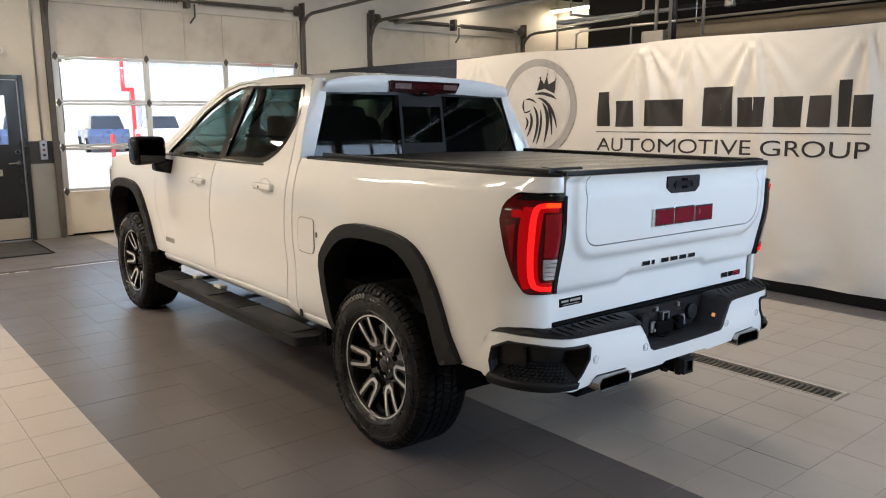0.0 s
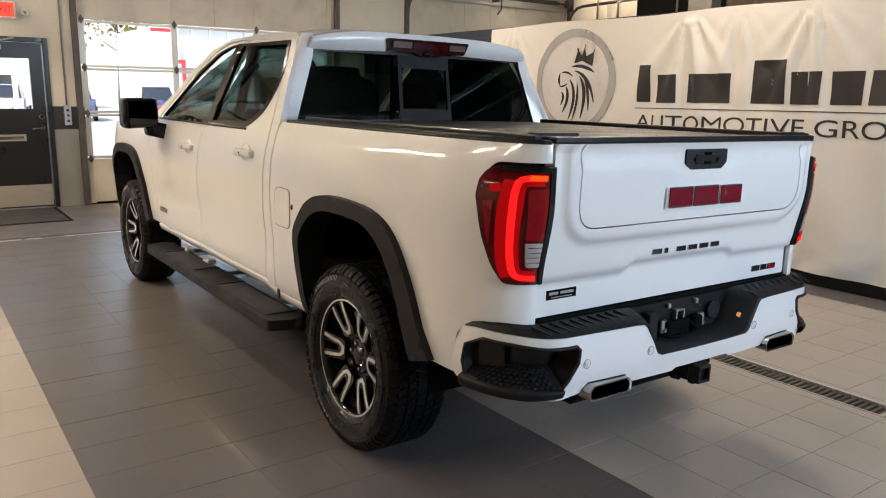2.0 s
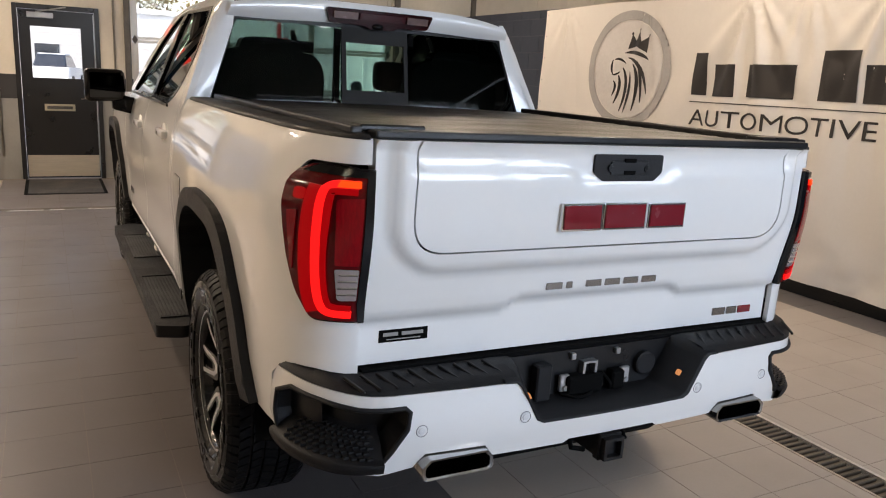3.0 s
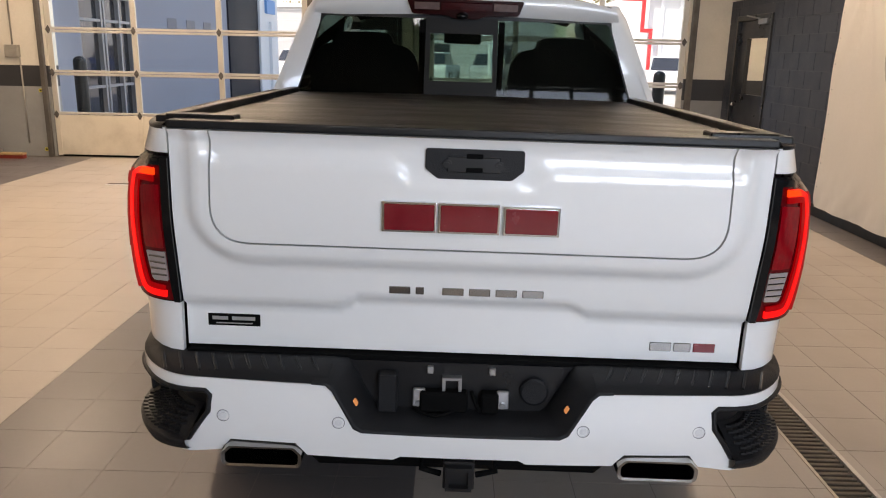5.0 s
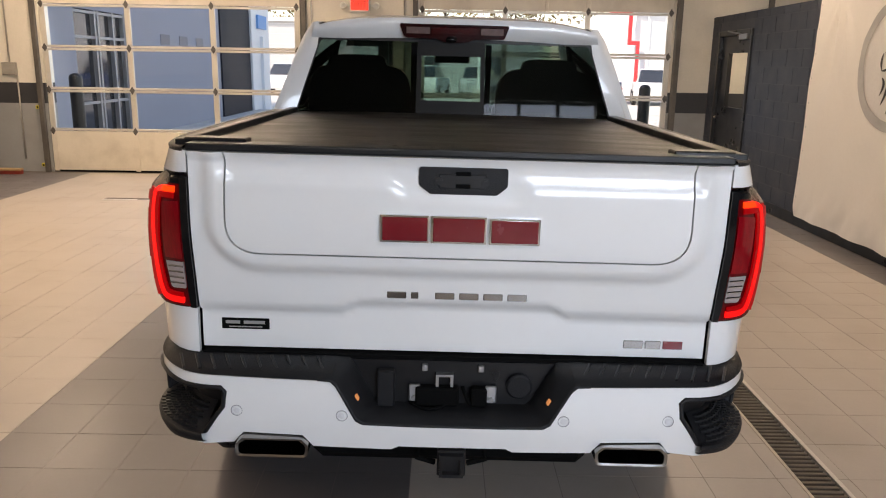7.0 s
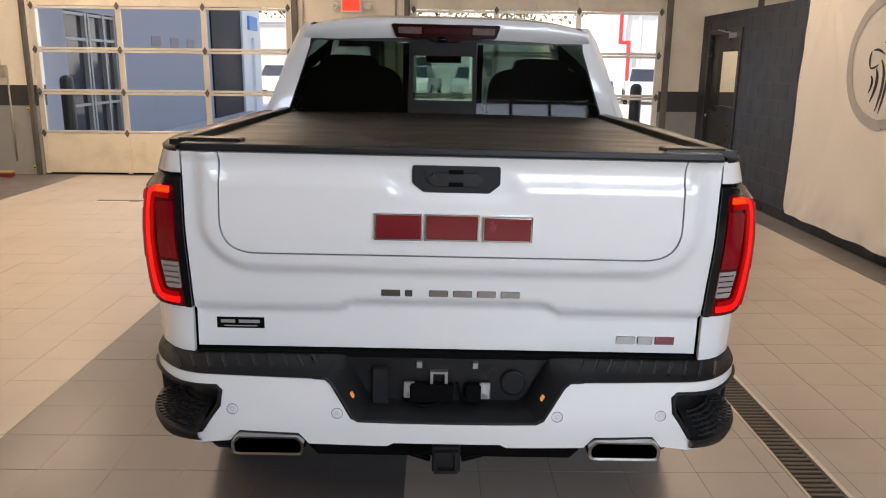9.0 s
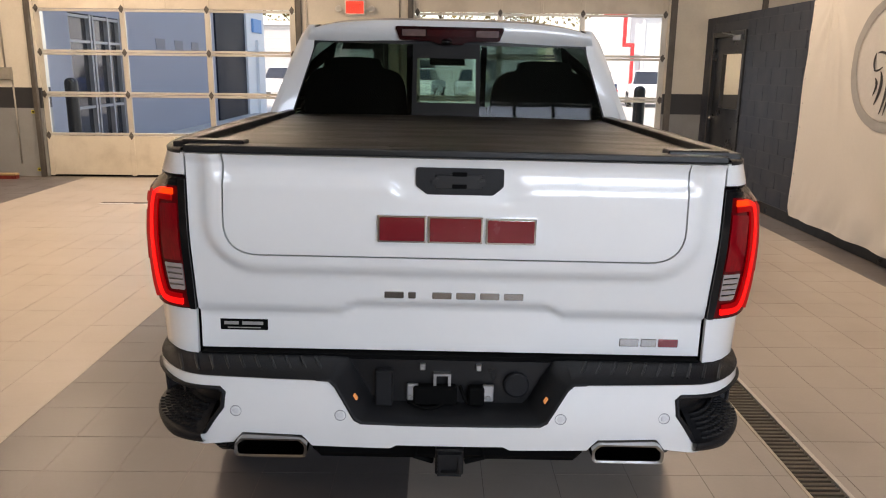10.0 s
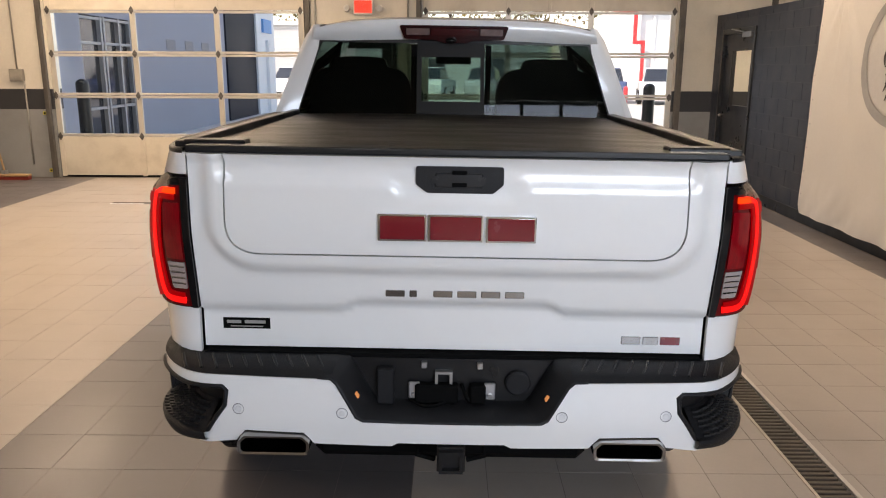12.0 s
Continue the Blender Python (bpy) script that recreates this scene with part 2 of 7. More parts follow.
def tube(bm, pts, r, seg=10, closed=False):
    """Round bar swept along points."""
    pts = [Vector(p) for p in pts]
    rings = []
    n = len(pts)
    up = Vector((0, 0, 1))
    last = None
    for i, p in enumerate(pts):
        a = pts[(i - 1) % n] if (closed or i) else p
        b = pts[(i + 1) % n] if (closed or i < n - 1) else p
        d = (b - a).normalized()
        ref = last if last is not None else (up if abs(d.z) < 0.9 else Vector((1, 0, 0)))
        s = d.cross(ref)
        if s.length < 1e-4:
            s = d.cross(Vector((0, 1, 0.1)))
        s.normalize()
        t = s.cross(d).normalized()
        last = t
        rr = r[i] if isinstance(r, (list, tuple)) else r
        rings.append([bm.verts.new(p + rr * (math.cos(k * math.tau / seg) * s + math.sin(k * math.tau / seg) * t)) for k in range(seg)])
    for i in range(n if closed else n - 1):
        a, b = rings[i], rings[(i + 1) % n]
        for k in range(seg):
            bm.faces.new((a[k], a[(k + 1) % seg], b[(k + 1) % seg], b[k]))
    if not closed:
        bm.faces.new(rings[0][::-1])
        bm.faces.new(rings[-1])
    return rings


def lathe(bm, prof, seg=48, axis="x"):
    """Turn (along, radius) pairs round an axis."""
    rings = []
    for a, r in prof:
        ring = []
        for k in range(seg):
            c, s = math.cos(k * math.tau / seg), math.sin(k * math.tau / seg)
            ring.append(bm.verts.new((a, r * c, r * s) if axis == "x" else ((r * c, a, r * s) if axis == "y" else (r * c, r * s, a))))
        rings.append(ring)
    for a, b in zip(rings, rings[1:]):
        for k in range(seg):
            bm.faces.new((a[k], a[(k + 1) % seg], b[(k + 1) % seg], b[k]))
    return rings


def fillet(pts, n=5):
    """(u, v, r) corners to an outline with rounded corners."""
    out = []
    m = len(pts)
    for i in range(m):
        p = Vector(pts[i][:2])
        r = pts[i][2] if len(pts[i]) > 2 else 0
        if not r:
            out.append((p.x, p.y))
            continue
        a, b = Vector(pts[i - 1][:2]) - p, Vector(pts[(i + 1) % m][:2]) - p
        ang = a.angle(b)
        d = min(r / math.tan(ang / 2), a.length * 0.49, b.length * 0.49)
        pa, pb = p + a.normalized() * d, p + b.normalized() * d
        for k in range(n + 1):
            t = k / n
            q = (1 - t) ** 2 * pa + 2 * t * (1 - t) * p + t * t * pb
            out.append((q.x, q.y))
    return out


def inside(p, poly):
    x, y = p
    c = False
    j = len(poly) - 1
    for i in range(len(poly)):
        (xi, yi), (xj, yj) = poly[i], poly[j]
        if (yi > y) != (yj > y) and x < (xj - xi) * (y - yi) / (yj - yi) + xi:
            c = not c
        j = i
    return c


def densify(poly, step):
    out = []
    for i in range(len(poly)):
        a, b = Vector(poly[i]), Vector(poly[(i + 1) % len(poly)])
        n = max(1, int((b - a).length / step + 0.5))
        out += [tuple(a.lerp(b, k / n)) for k in range(n)]
    return out


def sheet(outline, place, step=0.04, holes=(), thick=0.015, bm=None):
    """Panel cut to an outline with holes, laid on place(u, v, depth); depth 0 is the face, thick its back."""
    bm = bm or bmesh.new()
    loops = [densify(outline, step)] + [densify(h, step) for h in holes]
    pts, edges = [], []
    for lp in loops:
        k = len(pts)
        pts += [Vector(p) for p in lp]
        edges += [(k + i, k + (i + 1) % len(lp)) for i in range(len(lp))]
    us, vs = [p[0] for p in outline], [p[1] for p in outline]
    nu, nv = int((max(us) - min(us)) / step) + 1, int((max(vs) - min(vs)) / step) + 1
    rim = np.array([tuple(p) for p in pts])
    for i in range(nu):
        for j in range(nv):
            q = (min(us) + (i + 0.5) * step, min(vs) + (j + 0.5) * step)
            if inside(q, loops[0]) and not any(inside(q, h) for h in loops[1:]) and ((rim - q) ** 2).sum(1).min() > (0.45 * step) ** 2:
                pts.append(Vector(q))
    vv, ee, ff, *_ = geometry.delaunay_2d_cdt(pts, edges, [], 0, 1e-6)
    keep = []
    for f in ff:
        c = sum((vv[i] for i in f), Vector((0, 0))) / len(f)
        if inside(c, loops[0]) and not any(inside(c, h) for h in loops[1:]):
            keep.append(f)
    front = {i: bm.verts.new(place(vv[i].x, vv[i].y, 0.0)) for f in keep for i in f}
    count = {}
    for f in keep:
        fc = bm.faces.new([front[i] for i in f])
        fc.smooth = True
        for a, b in zip(f, (*f[1:], f[0])):
            count[(a, b)] = 1
    if thick:
        rim_e = [(a, b) for a, b in count if (b, a) not in count]
        ids = {i for e in rim_e for i in e}
        back = {i: bm.verts.new(place(vv[i].x, vv[i].y, thick)) for i in ids}
        for a, b in rim_e:
            fc = bm.faces.new((front[b], front[a], back[a], back[b]))
            fc.smooth = False
        for a, b in rim_e:
            e = bm.edges.get((front[a], front[b]))
            if e:
                e.smooth = False
    return bm


def face_out(bm, point=None):
    bmesh.ops.recalc_face_normals(bm, faces=bm.faces[:])
    return bm


def smooth01(a, b, x):
    t = min(1.0, max(0.0, (x - a) / (b - a)))
    return t * t * (3 - 2 * t)


def text_mesh(body, size, extrude=0.0, spacing=1.0):
    """Lettering in the built-in font, as a bmesh in its own xy plane."""
    c = bpy.data.curves.new("lettering", "FONT")
    c.body, c.size, c.extrude, c.space_character = body, size, extrude, spacing
    o = bpy.data.objects.new("lettering", c)
    scene.collection.objects.link(o)
    bpy.context.view_layer.update()
    me = bpy.data.meshes.new_from_object(o.evaluated_get(bpy.context.evaluated_depsgraph_get()))
    bm = bmesh.new()
    bm.from_mesh(me)
    bpy.data.objects.remove(o)
    bpy.data.curves.remove(c)
    bpy.data.meshes.remove(me)
    return bm

# ------------------------------------------------------------ the hall
XL, XR, YB, YF, ZC = -7.6, 9.6, -6.2, 9.49, 4.25   # inner faces
WT = 0.3
PX = 3.92       # face of the block partition
DOORS = [(-6.025, -2.186), (-0.415, 3.33), (4.79, 8.45)]
DOOR_TOP = 3.19
MAN = (-1.80, -0.81, 2.21)


def slab(name, x0, x1, y0, y1, z0, z1, mat, label="", parent=None):
    ob = finish(name, boxed(x0, x1, y0, y1, z0, z1), mat, parent)
    if not parent:
        tagged(ob, label, kind="structure")
    return ob


# front wall, with its three overhead doors and one man door; three paint bands lie one above the other
wall_front = tagged(new("wall_front"), "cream wall over a charcoal band and grey painted block", "wall", kind="structure")
cuts = [(DOORS[0][0], DOORS[0][1], DOOR_TOP), (MAN[0], MAN[1], MAN[2]), (DOORS[1][0], DOORS[1][1], DOOR_TOP), (DOORS[2][0], DOORS[2][1], DOOR_TOP)]
edges = [XL - WT] + [v for c in cuts for v in c[:2]] + [XR + WT]
for i in range(0, len(edges), 2):
    a, b = edges[i], edges[i + 1]
    for nm, z0, z1, mt, d in (("lower_wall", 0, 1.035, WALL_GREY, 0.0), ("band", 1.035, 1.338, WALL_BAND, -0.002), ("upper_wall", 1.338, ZC, WALL_CREAM, 0.0)):
        finish(nm, boxed(a, b, YF + d, YF + WT, z0, z1), mt, wall_front)
for a, b, top in cuts:
    finish("header", boxed(a, b, YF, YF + WT, top, ZC), WALL_CREAM, wall_front)

# left wall and rear wall; the rear wall has two wide daylight openings
wall_left = tagged(new("wall_left"), "cream wall over a charcoal band and grey block", "wall", kind="structure")
for nm, z0, z1, mt in (("lower_wall", 0, 1.035, WALL_GREY), ("band", 1.035, 1.338, WALL_BAND), ("upper_wall", 1.338, ZC, WALL_CREAM)):
    finish(nm, boxed(XL - WT, XL, YB, YF, z0, z1), mt, wall_left)
slab("wall_right", XR, XR + WT, YB, YF, 0, ZC, WALL_CREAM, "plain cream end wall")
wall_rear = tagged(new("wall_rear"), "cream wall with two wide glazed openings", "wall", kind="structure")
REAR = [(0.7, 3.35), (3.6, 6.3)]
xs = [XL - WT, REAR[0][0], REAR[0][1], REAR[1][0], REAR[1][1], XR + WT]
for i in range(0, 6, 2):
    finish("upper_wall", boxed(xs[i], xs[i + 1], YB - WT, YB, 0, ZC), WALL_CREAM, wall_rear)
for a, b in REAR:
    finish("header", boxed(a, b, YB - WT, YB, 3.45, ZC), WALL_CREAM, wall_rear)
    finish("lower_wall", boxed(a, b, YB - WT, YB, 0, 1.15), WALL_CREAM, wall_rear)
    for k in range(1, 3):
        finish("mullion", boxed(a + (b - a) * k / 3 - 0.04, a + (b - a) * k / 3 + 0.04, YB - 0.05, YB - 0.01, 1.15, 3.45), DOOR_RAIL, wall_rear)

# ceiling: painted deck with joists over the bays; beyond the partition shade darkens the deck's colour
bm = bmesh.new()
box(bm, XL - WT, 3.2, YB - WT, YF + WT, ZC, ZC + 0.15)
for k in range(13):
    y = YB + 0.8 + k * 1.42
    box(bm, XL, 3.2, y, y + 0.07, ZC - 0.22, ZC)
tagged(finish("ceiling", bm, CEILING), "painted roof deck with shallow joists", "ceiling", kind="structure")
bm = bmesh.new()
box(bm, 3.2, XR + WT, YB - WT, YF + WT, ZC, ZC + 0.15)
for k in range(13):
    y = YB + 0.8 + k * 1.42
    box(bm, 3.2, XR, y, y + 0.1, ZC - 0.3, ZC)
tagged(finish("ceiling", bm, CEILING_SHADE), "roof deck with joists, shade put into its dark colour", "ceiling", kind="structure")

# floor base under the tiles
DRAIN = (1.485, 1.635, -0.185, 7.2)
bm = bmesh.new()
for q in ((XL - WT, DRAIN[0] - 0.02, YB - WT, YF + WT), (DRAIN[1] + 0.02, XR + WT, YB - WT, YF + WT), (DRAIN[0] - 0.02, DRAIN[1] + 0.02, YB - WT, DRAIN[2] - 0.02), (DRAIN[0] - 0.02, DRAIN[1] + 0.02, DRAIN[3], YF + WT)):
    box(bm, *q, -0.2, -0.0018)
floor = tagged(finish("floor", bm, GROUT), "worn porcelain tile floor with dark lanes and pale bays", "floor", kind="structure")
TP = 0.311
TX, TY = -0.162, 0.09


def tile_dark(cx):
    return -2.03 < cx < -0.162 or cx > 3.62 or cx < -5.45


def near_tile(cx, cy):
    return -3.0 < cx < 3.1 and -0.9 < cy < 3.75


rng = random.Random(4)
tile_mesh = {}
for key, mt in (("d", TILE_DARK), ("l", TILE_LIGHT)):
    b0 = bmesh.new()
    box(b0, -TP / 2 + 0.0015, TP / 2 - 0.0015, -TP / 2 + 0.0015, TP / 2 - 0.0015, -0.004, 0.0)
    me = bpy.data.meshes.new("tile")
    b0.to_mesh(me)
    b0.free()
    me.materials.append(mt)
    tile_mesh[key] = me
tile_list, far_tiles = [], {"d": [], "l": []}
for i in range(int((XL - TX) / TP) - 1, int((PX - TX) / TP) + 1):
    for j in range(int((YB - TY) / TP) - 1, int((YF - TY) / TP) + 1):
        cx, cy = TX + (i + 0.5) * TP, TY + (j + 0.5) * TP
        if not (XL < cx < PX + 0.1 and YB < cy < YF):
            continue
        x0, x1, y0, y1 = cx - TP / 2 + 0.0015, cx + TP / 2 - 0.0015, cy - TP / 2 + 0.0015, cy + TP / 2 - 0.0015
        if DRAIN[2] - 0.02 < cy < DRAIN[3] + 0.02 and x1 > DRAIN[0] - 0.02 and x0 < DRAIN[1] + 0.02:
            if x0 < DRAIN[0] - 0.03:
                far_tiles["l"].append((x0, DRAIN[0] - 0.016, y0, y1, 0.0))
            if x1 > DRAIN[1] + 0.03:
                far_tiles["l"].append((DRAIN[1] + 0.022, x1, y0, y1, 0.0))
            continue
        if near_tile(cx, cy):
            tile_list.append((cx, cy))
        else:
            far_tiles["d" if tile_dark(cx) else "l"].append((x0, x1, y0, y1, rng.uniform(-0.0006, 0.0003)))
for key, mt in (("d", TILE_DARK), ("l", TILE_LIGHT)):
    verts, faces = [], []
    for x0, x1, y0, y1, z in far_tiles[key]:
        k = len(verts)
        verts += [(x0, y0, z), (x1, y0, z), (x1, y1, z), (x0, y1, z), (x0, y0, -0.006), (x1, y0, -0.006), (x1, y1, -0.006), (x0, y1, -0.006)]
        faces += [(k, k + 1, k + 2, k + 3)] + [(k + a, k + 4 + a, k + 4 + (a + 1) % 4, k + (a + 1) % 4) for a in range(4)]
    me = bpy.data.meshes.new("tiles")
    me.from_pydata(verts, [], faces)
    me.materials.append(mt)
    ob = new("tiles", me)
    ob.parent = floor
    ob["kind"] = "stuff"

# trench drain in the floor
drain = thing("trench_drain", (0, 0, 0), "long rusty slotted trench drain set in the tiles", "drain")
x0, x1, y0, y1 = DRAIN
part("channel", boxed(x0 - 0.005, x1 + 0.005, y0, y1, -0.15, -0.06), VOID, drain)
part("frame_side", boxed(x0 - 0.014, x0, y0 - 0.02, y1, -0.06, 0.002), DRAIN_EDGE, drain)
# pale, hardly metallic colour stands in for the glint along this side
part("frame_side", boxed(x1, x1 + 0.02, y0 - 0.02, y1, -0.06, 0.003), pbr("painted_edge_glint", (0.62, 0.57, 0.50), 0.45, 0.1), drain)
part("frame_end", boxed(x0, x1, y0 - 0.02, y0, -0.06, 0.002), DRAIN_EDGE, drain)
slat = None
n = int((y1 - y0) / 0.036)
for k in range(min(n, 200)):
    if slat is None:
        slat = part("slat", boxed(x0 + 0.001, x1 - 0.001, y0 + 0.004, y0 + 0.024, -0.03, -0.003, 0.003, 1), GRATE, drain)
        me = slat.data
    else:
        o = new("slat", me)
        o.parent = drain
        o.location.y = k * 0.036
for xx in (x0 + 0.012, (x0 + x1) / 2, x1 - 0.012):
    part("bearing_bar", boxed(xx - 0.006, xx + 0.006, y0, y1, -0.058, -0.031), VOID, drain)
drain2 = thing("trench_drain", (0, 0, 0), "far trench drain with a bright shining metal edge", "drain")
# near-white base puts part of the edge's shine into its colour
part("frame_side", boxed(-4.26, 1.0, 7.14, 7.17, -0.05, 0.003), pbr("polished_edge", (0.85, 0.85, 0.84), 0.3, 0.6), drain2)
part("grate", boxed(-4.26, 1.0, 7.17, 7.28, -0.05, 0.001), GRATE, drain2)


# ------------------------------------------------------------ overhead doors
def overhead_door(name, a, b, label):
    d = tagged(new(name), label, "overhead door", kind="structure")
    y = YF + 0.06
    cols = [a + 0.04 + (b - a - 0.08) * k / 3 for k in range(4)]
    rows = [0.0, 0.628, 1.242, 1.856, 2.482, DOOR_TOP + 0.003]
    for r in range(5):
        z0, z1 = rows[r] + 0.004, rows[r + 1] - 0.004
        if r in (1, 2, 3):
            for k in range(3):
                part("rail", boxed(cols[k], cols[k + 1], y - 0.022, y + 0.022, z0, z0 + 0.035, 0.004, 1), DOOR_RAIL, d)
                part("rail", boxed(cols[k], cols[k + 1], y - 0.022, y + 0.022, z1 - 0.035, z1, 0.004, 1), DOOR_RAIL, d)
                bm = bmesh.new()
                vs = [bm.verts.new(p) for p in ((cols[k] + 0.04, y, z0 + 0.035), (cols[k + 1] - 0.04, y, z0 + 0.035), (cols[k + 1] - 0.04, y, z1 - 0.035), (cols[k] + 0.04, y, z1 - 0.035))]
                bm.faces.new(vs)
                g = part("pane", bm, PANE, d)
                g.visible_shadow = False
            for c in cols:
                part("stile", boxed(c - 0.04, c + 0.04, y - 0.02, y + 0.02, z0 + 0.035, z1 - 0.035, 0.004, 1), DOOR_RAIL, d)
        else:
            bm = bmesh.new()
            box(bm, cols[0] - 0.04, cols[3] + 0.04, y - 0.022, y + 0.022, z0, z1, 0.006, 1)
            part("panel", bm, DOOR_PANEL, d)
            bm = bmesh.new()
            for c in cols + [(cols[1] + cols[2]) / 2]:
                w = 0.035 if c in cols else 0.025
                box(bm, c - w, c + w, y - 0.034, y - 0.02, z0 + 0.01, z1 - 0.01, 0.004, 1)
            part("stiffener", bm, DOOR_PANEL, d)
        # hinges where the sections meet
        if r < 4:
            for c in cols:
                bm = bmesh.new()
                zc = rows[r + 1]
                ring = [(0, -0.06), (0.03, -0.015), (0.03, 0.015), (0, 0.06), (-0.03, 0.015), (-0.03, -0.015)]
                fr = [bm.verts.new((c + px, y - 0.045, zc + pz)) for px, pz in ring]
                bk = [bm.verts.new((c + px, y - 0.034, zc + pz)) for px, pz in ring]
                bm.faces.new(fr)
                for q in range(6):
                    bm.faces.new((fr[q], bk[q], bk[(q + 1) % 6], fr[(q + 1) % 6]))
                tube(bm, [(c - 0.035, y - 0.048, zc), (c + 0.035, y - 0.048, zc)], 0.009, 8)
                part("hinge", bm, TRACK, d)
    part("bottom_seal", boxed(a, b, y - 0.03, y + 0.03, 0.0, 0.03), VOID, d)
    # side tracks, bend and overhead run
    for c, sgn in ((a - 0.045, 1), (b + 0.045, -1)):
        pts = [(c, YF - 0.04, 0.05), (c, YF - 0.04, 2.9)] + [(c, YF - 0.04 - 0.38 * (1 - math.cos(t * math.pi / 8)), 2.9 + 0.38 * math.sin(t * math.pi / 8)) for t in range(1, 5)] + [(c, YF - 3.6, 3.34)]
        bm = bmesh.new()
        tube(bm, pts, 0.028, 8)
        part("track", bm, TRACK, d)
        part("angle_iron", boxed(min(c, c - sgn * 0.05), max(c, c - sgn * 0.05) + 0.012, YF - 0.07, YF - 0.003, 0.0, 3.42), TRACK, d)
        bm = bmesh.new()
        tube(bm, [(c, YF - 3.55, 3.34), (c, YF - 3.55, ZC)], 0.018, 6)
        part("hanger", bm, TRACK, d)
        part("bearing_plate", boxed(c - 0.012, c + 0.012, YF - 0.16, YF - 0.003, 3.19, 3.47), TRACK, d)
        bm = bmesh.new()
        lathe(bm, [(-0.03, 0.02), (-0.03, 0.08), (0.03, 0.08), (0.03, 0.02)], 16)
        bmesh.ops.translate(bm, verts=bm.verts, vec=(c + sgn * 0.1, YF - 0.11, 3.33))
        part("cable_drum", bm, TRACK, d, smooth=False)
    bm = bmesh.new()
    tube(bm, [(a - 0.05, YF - 0.11, 3.33), (b + 0.05, YF - 0.11, 3.33)], 0.016, 8)
    part("torsion_shaft", bm, TRACK, d)
    for s0, s1 in ((0.08, 0.46), (0.54, 0.92)):
        bm = bmesh.new()
        p0, p1 = a + (b - a) * s0, a + (b - a) * s1
        turns = 34
        tube(bm, [(p0 + (p1 - p0) * t / (turns * 8), YF - 0.11 + 0.034 * math.cos(t * math.tau / 8), 3.33 + 0.034 * math.sin(t * math.tau / 8)) for t in range(turns * 8 + 1)], 0.009, 4)
        part("torsion_spring", bm, TRACK, d)
    m = (a + b) / 2
    part("centre_bracket", boxed(m - 0.03, m + 0.03, YF - 0.15, YF - 0.003, 3.24, 3.44), TRACK, d)
    bm = bmesh.new()
    tube(bm, [(m + 0.1, YF - 0.12, 3.30), (m + 0.1, YF - 0.12, 3.12), (m + 0.03, YF - 0.1, 3.02)], 0.014, 6)
    part("release_arm", bm, TRACK, d)
    return d


overhead_door("door_1", *DOORS[0], "closed sectional overhead door with three rows of clear panes")
overhead_door("door_2", *DOORS[1], "closed sectional overhead door, daylight behind its panes")
overhead_door("door_3", *DOORS[2], "closed sectional overhead door beyond the block partition")
# ------------------------------------------------------------ black man door under the exit sign
d4 = tagged(new("door_4"), "black steel door with a window, mail slot and kick plate", "door", kind="structure")
a, b, top = MAN
for nm, q in (("jamb", (a, a + 0.055, YF - 0.03, YF + 0.12, 0, top)), ("jamb", (b - 0.055, b, YF - 0.03, YF + 0.12, 0, top)), ("head", (a + 0.055, b - 0.055, YF - 0.03, YF + 0.12, top - 0.06, top))):
    part(nm, boxed(*q, 0.006, 1), DOOR_BLACK, d4)
la, lb, lt = a + 0.06, b - 0.06, top - 0.065
lw = lb - la
leaf = sheet([(la, 0.012), (lb, 0.012), (lb, lt), (la, lt)], lambda u, v, d: Vector((u, YF + 0.03 + d, v)), 0.3, [[(la + 0.13, 1.305), (lb - 0.16, 1.305), (lb - 0.16, 1.945), (la + 0.13, 1.945)]], 0.045)
part("leaf", leaf, DOOR_BLACK, d4)
bm = bmesh.new()
bm.faces.new([bm.verts.new(p) for p in ((la + 0.13, YF + 0.05, 1.305), (lb - 0.16, YF + 0.05, 1.305), (lb - 0.16, YF + 0.05, 1.945), (la + 0.13, YF + 0.05, 1.945))])
part("pane", bm, PANE, d4).visible_shadow = False
part("kick_plate", boxed(la + 0.01, lb - 0.01, YF + 0.024, YF + 0.029, 0.03, 0.31), KICK, d4, "worn brushed kick plate")
slot = part("mail_slot", boxed(a + 0.3, a + 0.66, YF + 0.018, YF + 0.029, 0.888, 0.975, 0.004, 1), pbr("brass_slot", (0.62, 0.58, 0.45), 0.35, 0.7, 0.1), d4)
part("slot_flap", boxed(a + 0.33, a + 0.63, YF + 0.012, YF + 0.017, 0.912, 0.95), DARK_CHROME, slot)
for zz, rr in ((1.2, 0.032), (1.06, 0.03)):
    bm = bmesh.new()
    lathe(bm, [(YF + 0.03, rr), (YF + 0.01, rr), (YF + 0.0, rr * 0.7), (YF + 0.0, 0.001)], 20, "y")
    bmesh.ops.translate(bm, verts=bm.verts, vec=(lb - 0.07, 0, zz))
    part("lock", bm, CHROME, d4)
bm = bmesh.new()
tube(bm, [(lb - 0.07, YF, 1.06), (lb - 0.07, YF - 0.03, 1.06), (lb - 0.2, YF - 0.035, 1.05)], 0.011, 8)
part("lever", bm, CHROME, d4)
part("closer", boxed(la + 0.1, la + 0.4, YF - 0.03, YF + 0.028, lt - 0.1, lt - 0.03, 0.006, 1), STEEL, d4)
bm = bmesh.new()
tube(bm, [(la + 0.2, YF - 0.05, lt - 0.03), (la + 0.55, YF - 0.06, lt + 0.05)], 0.01, 6)
part("closer_arm", bm, STEEL, d4)
part("hinge_strip", boxed(lb - 0.012, lb, YF + 0.012, YF + 0.029, 0.1, lt - 0.02), STEEL, d4)

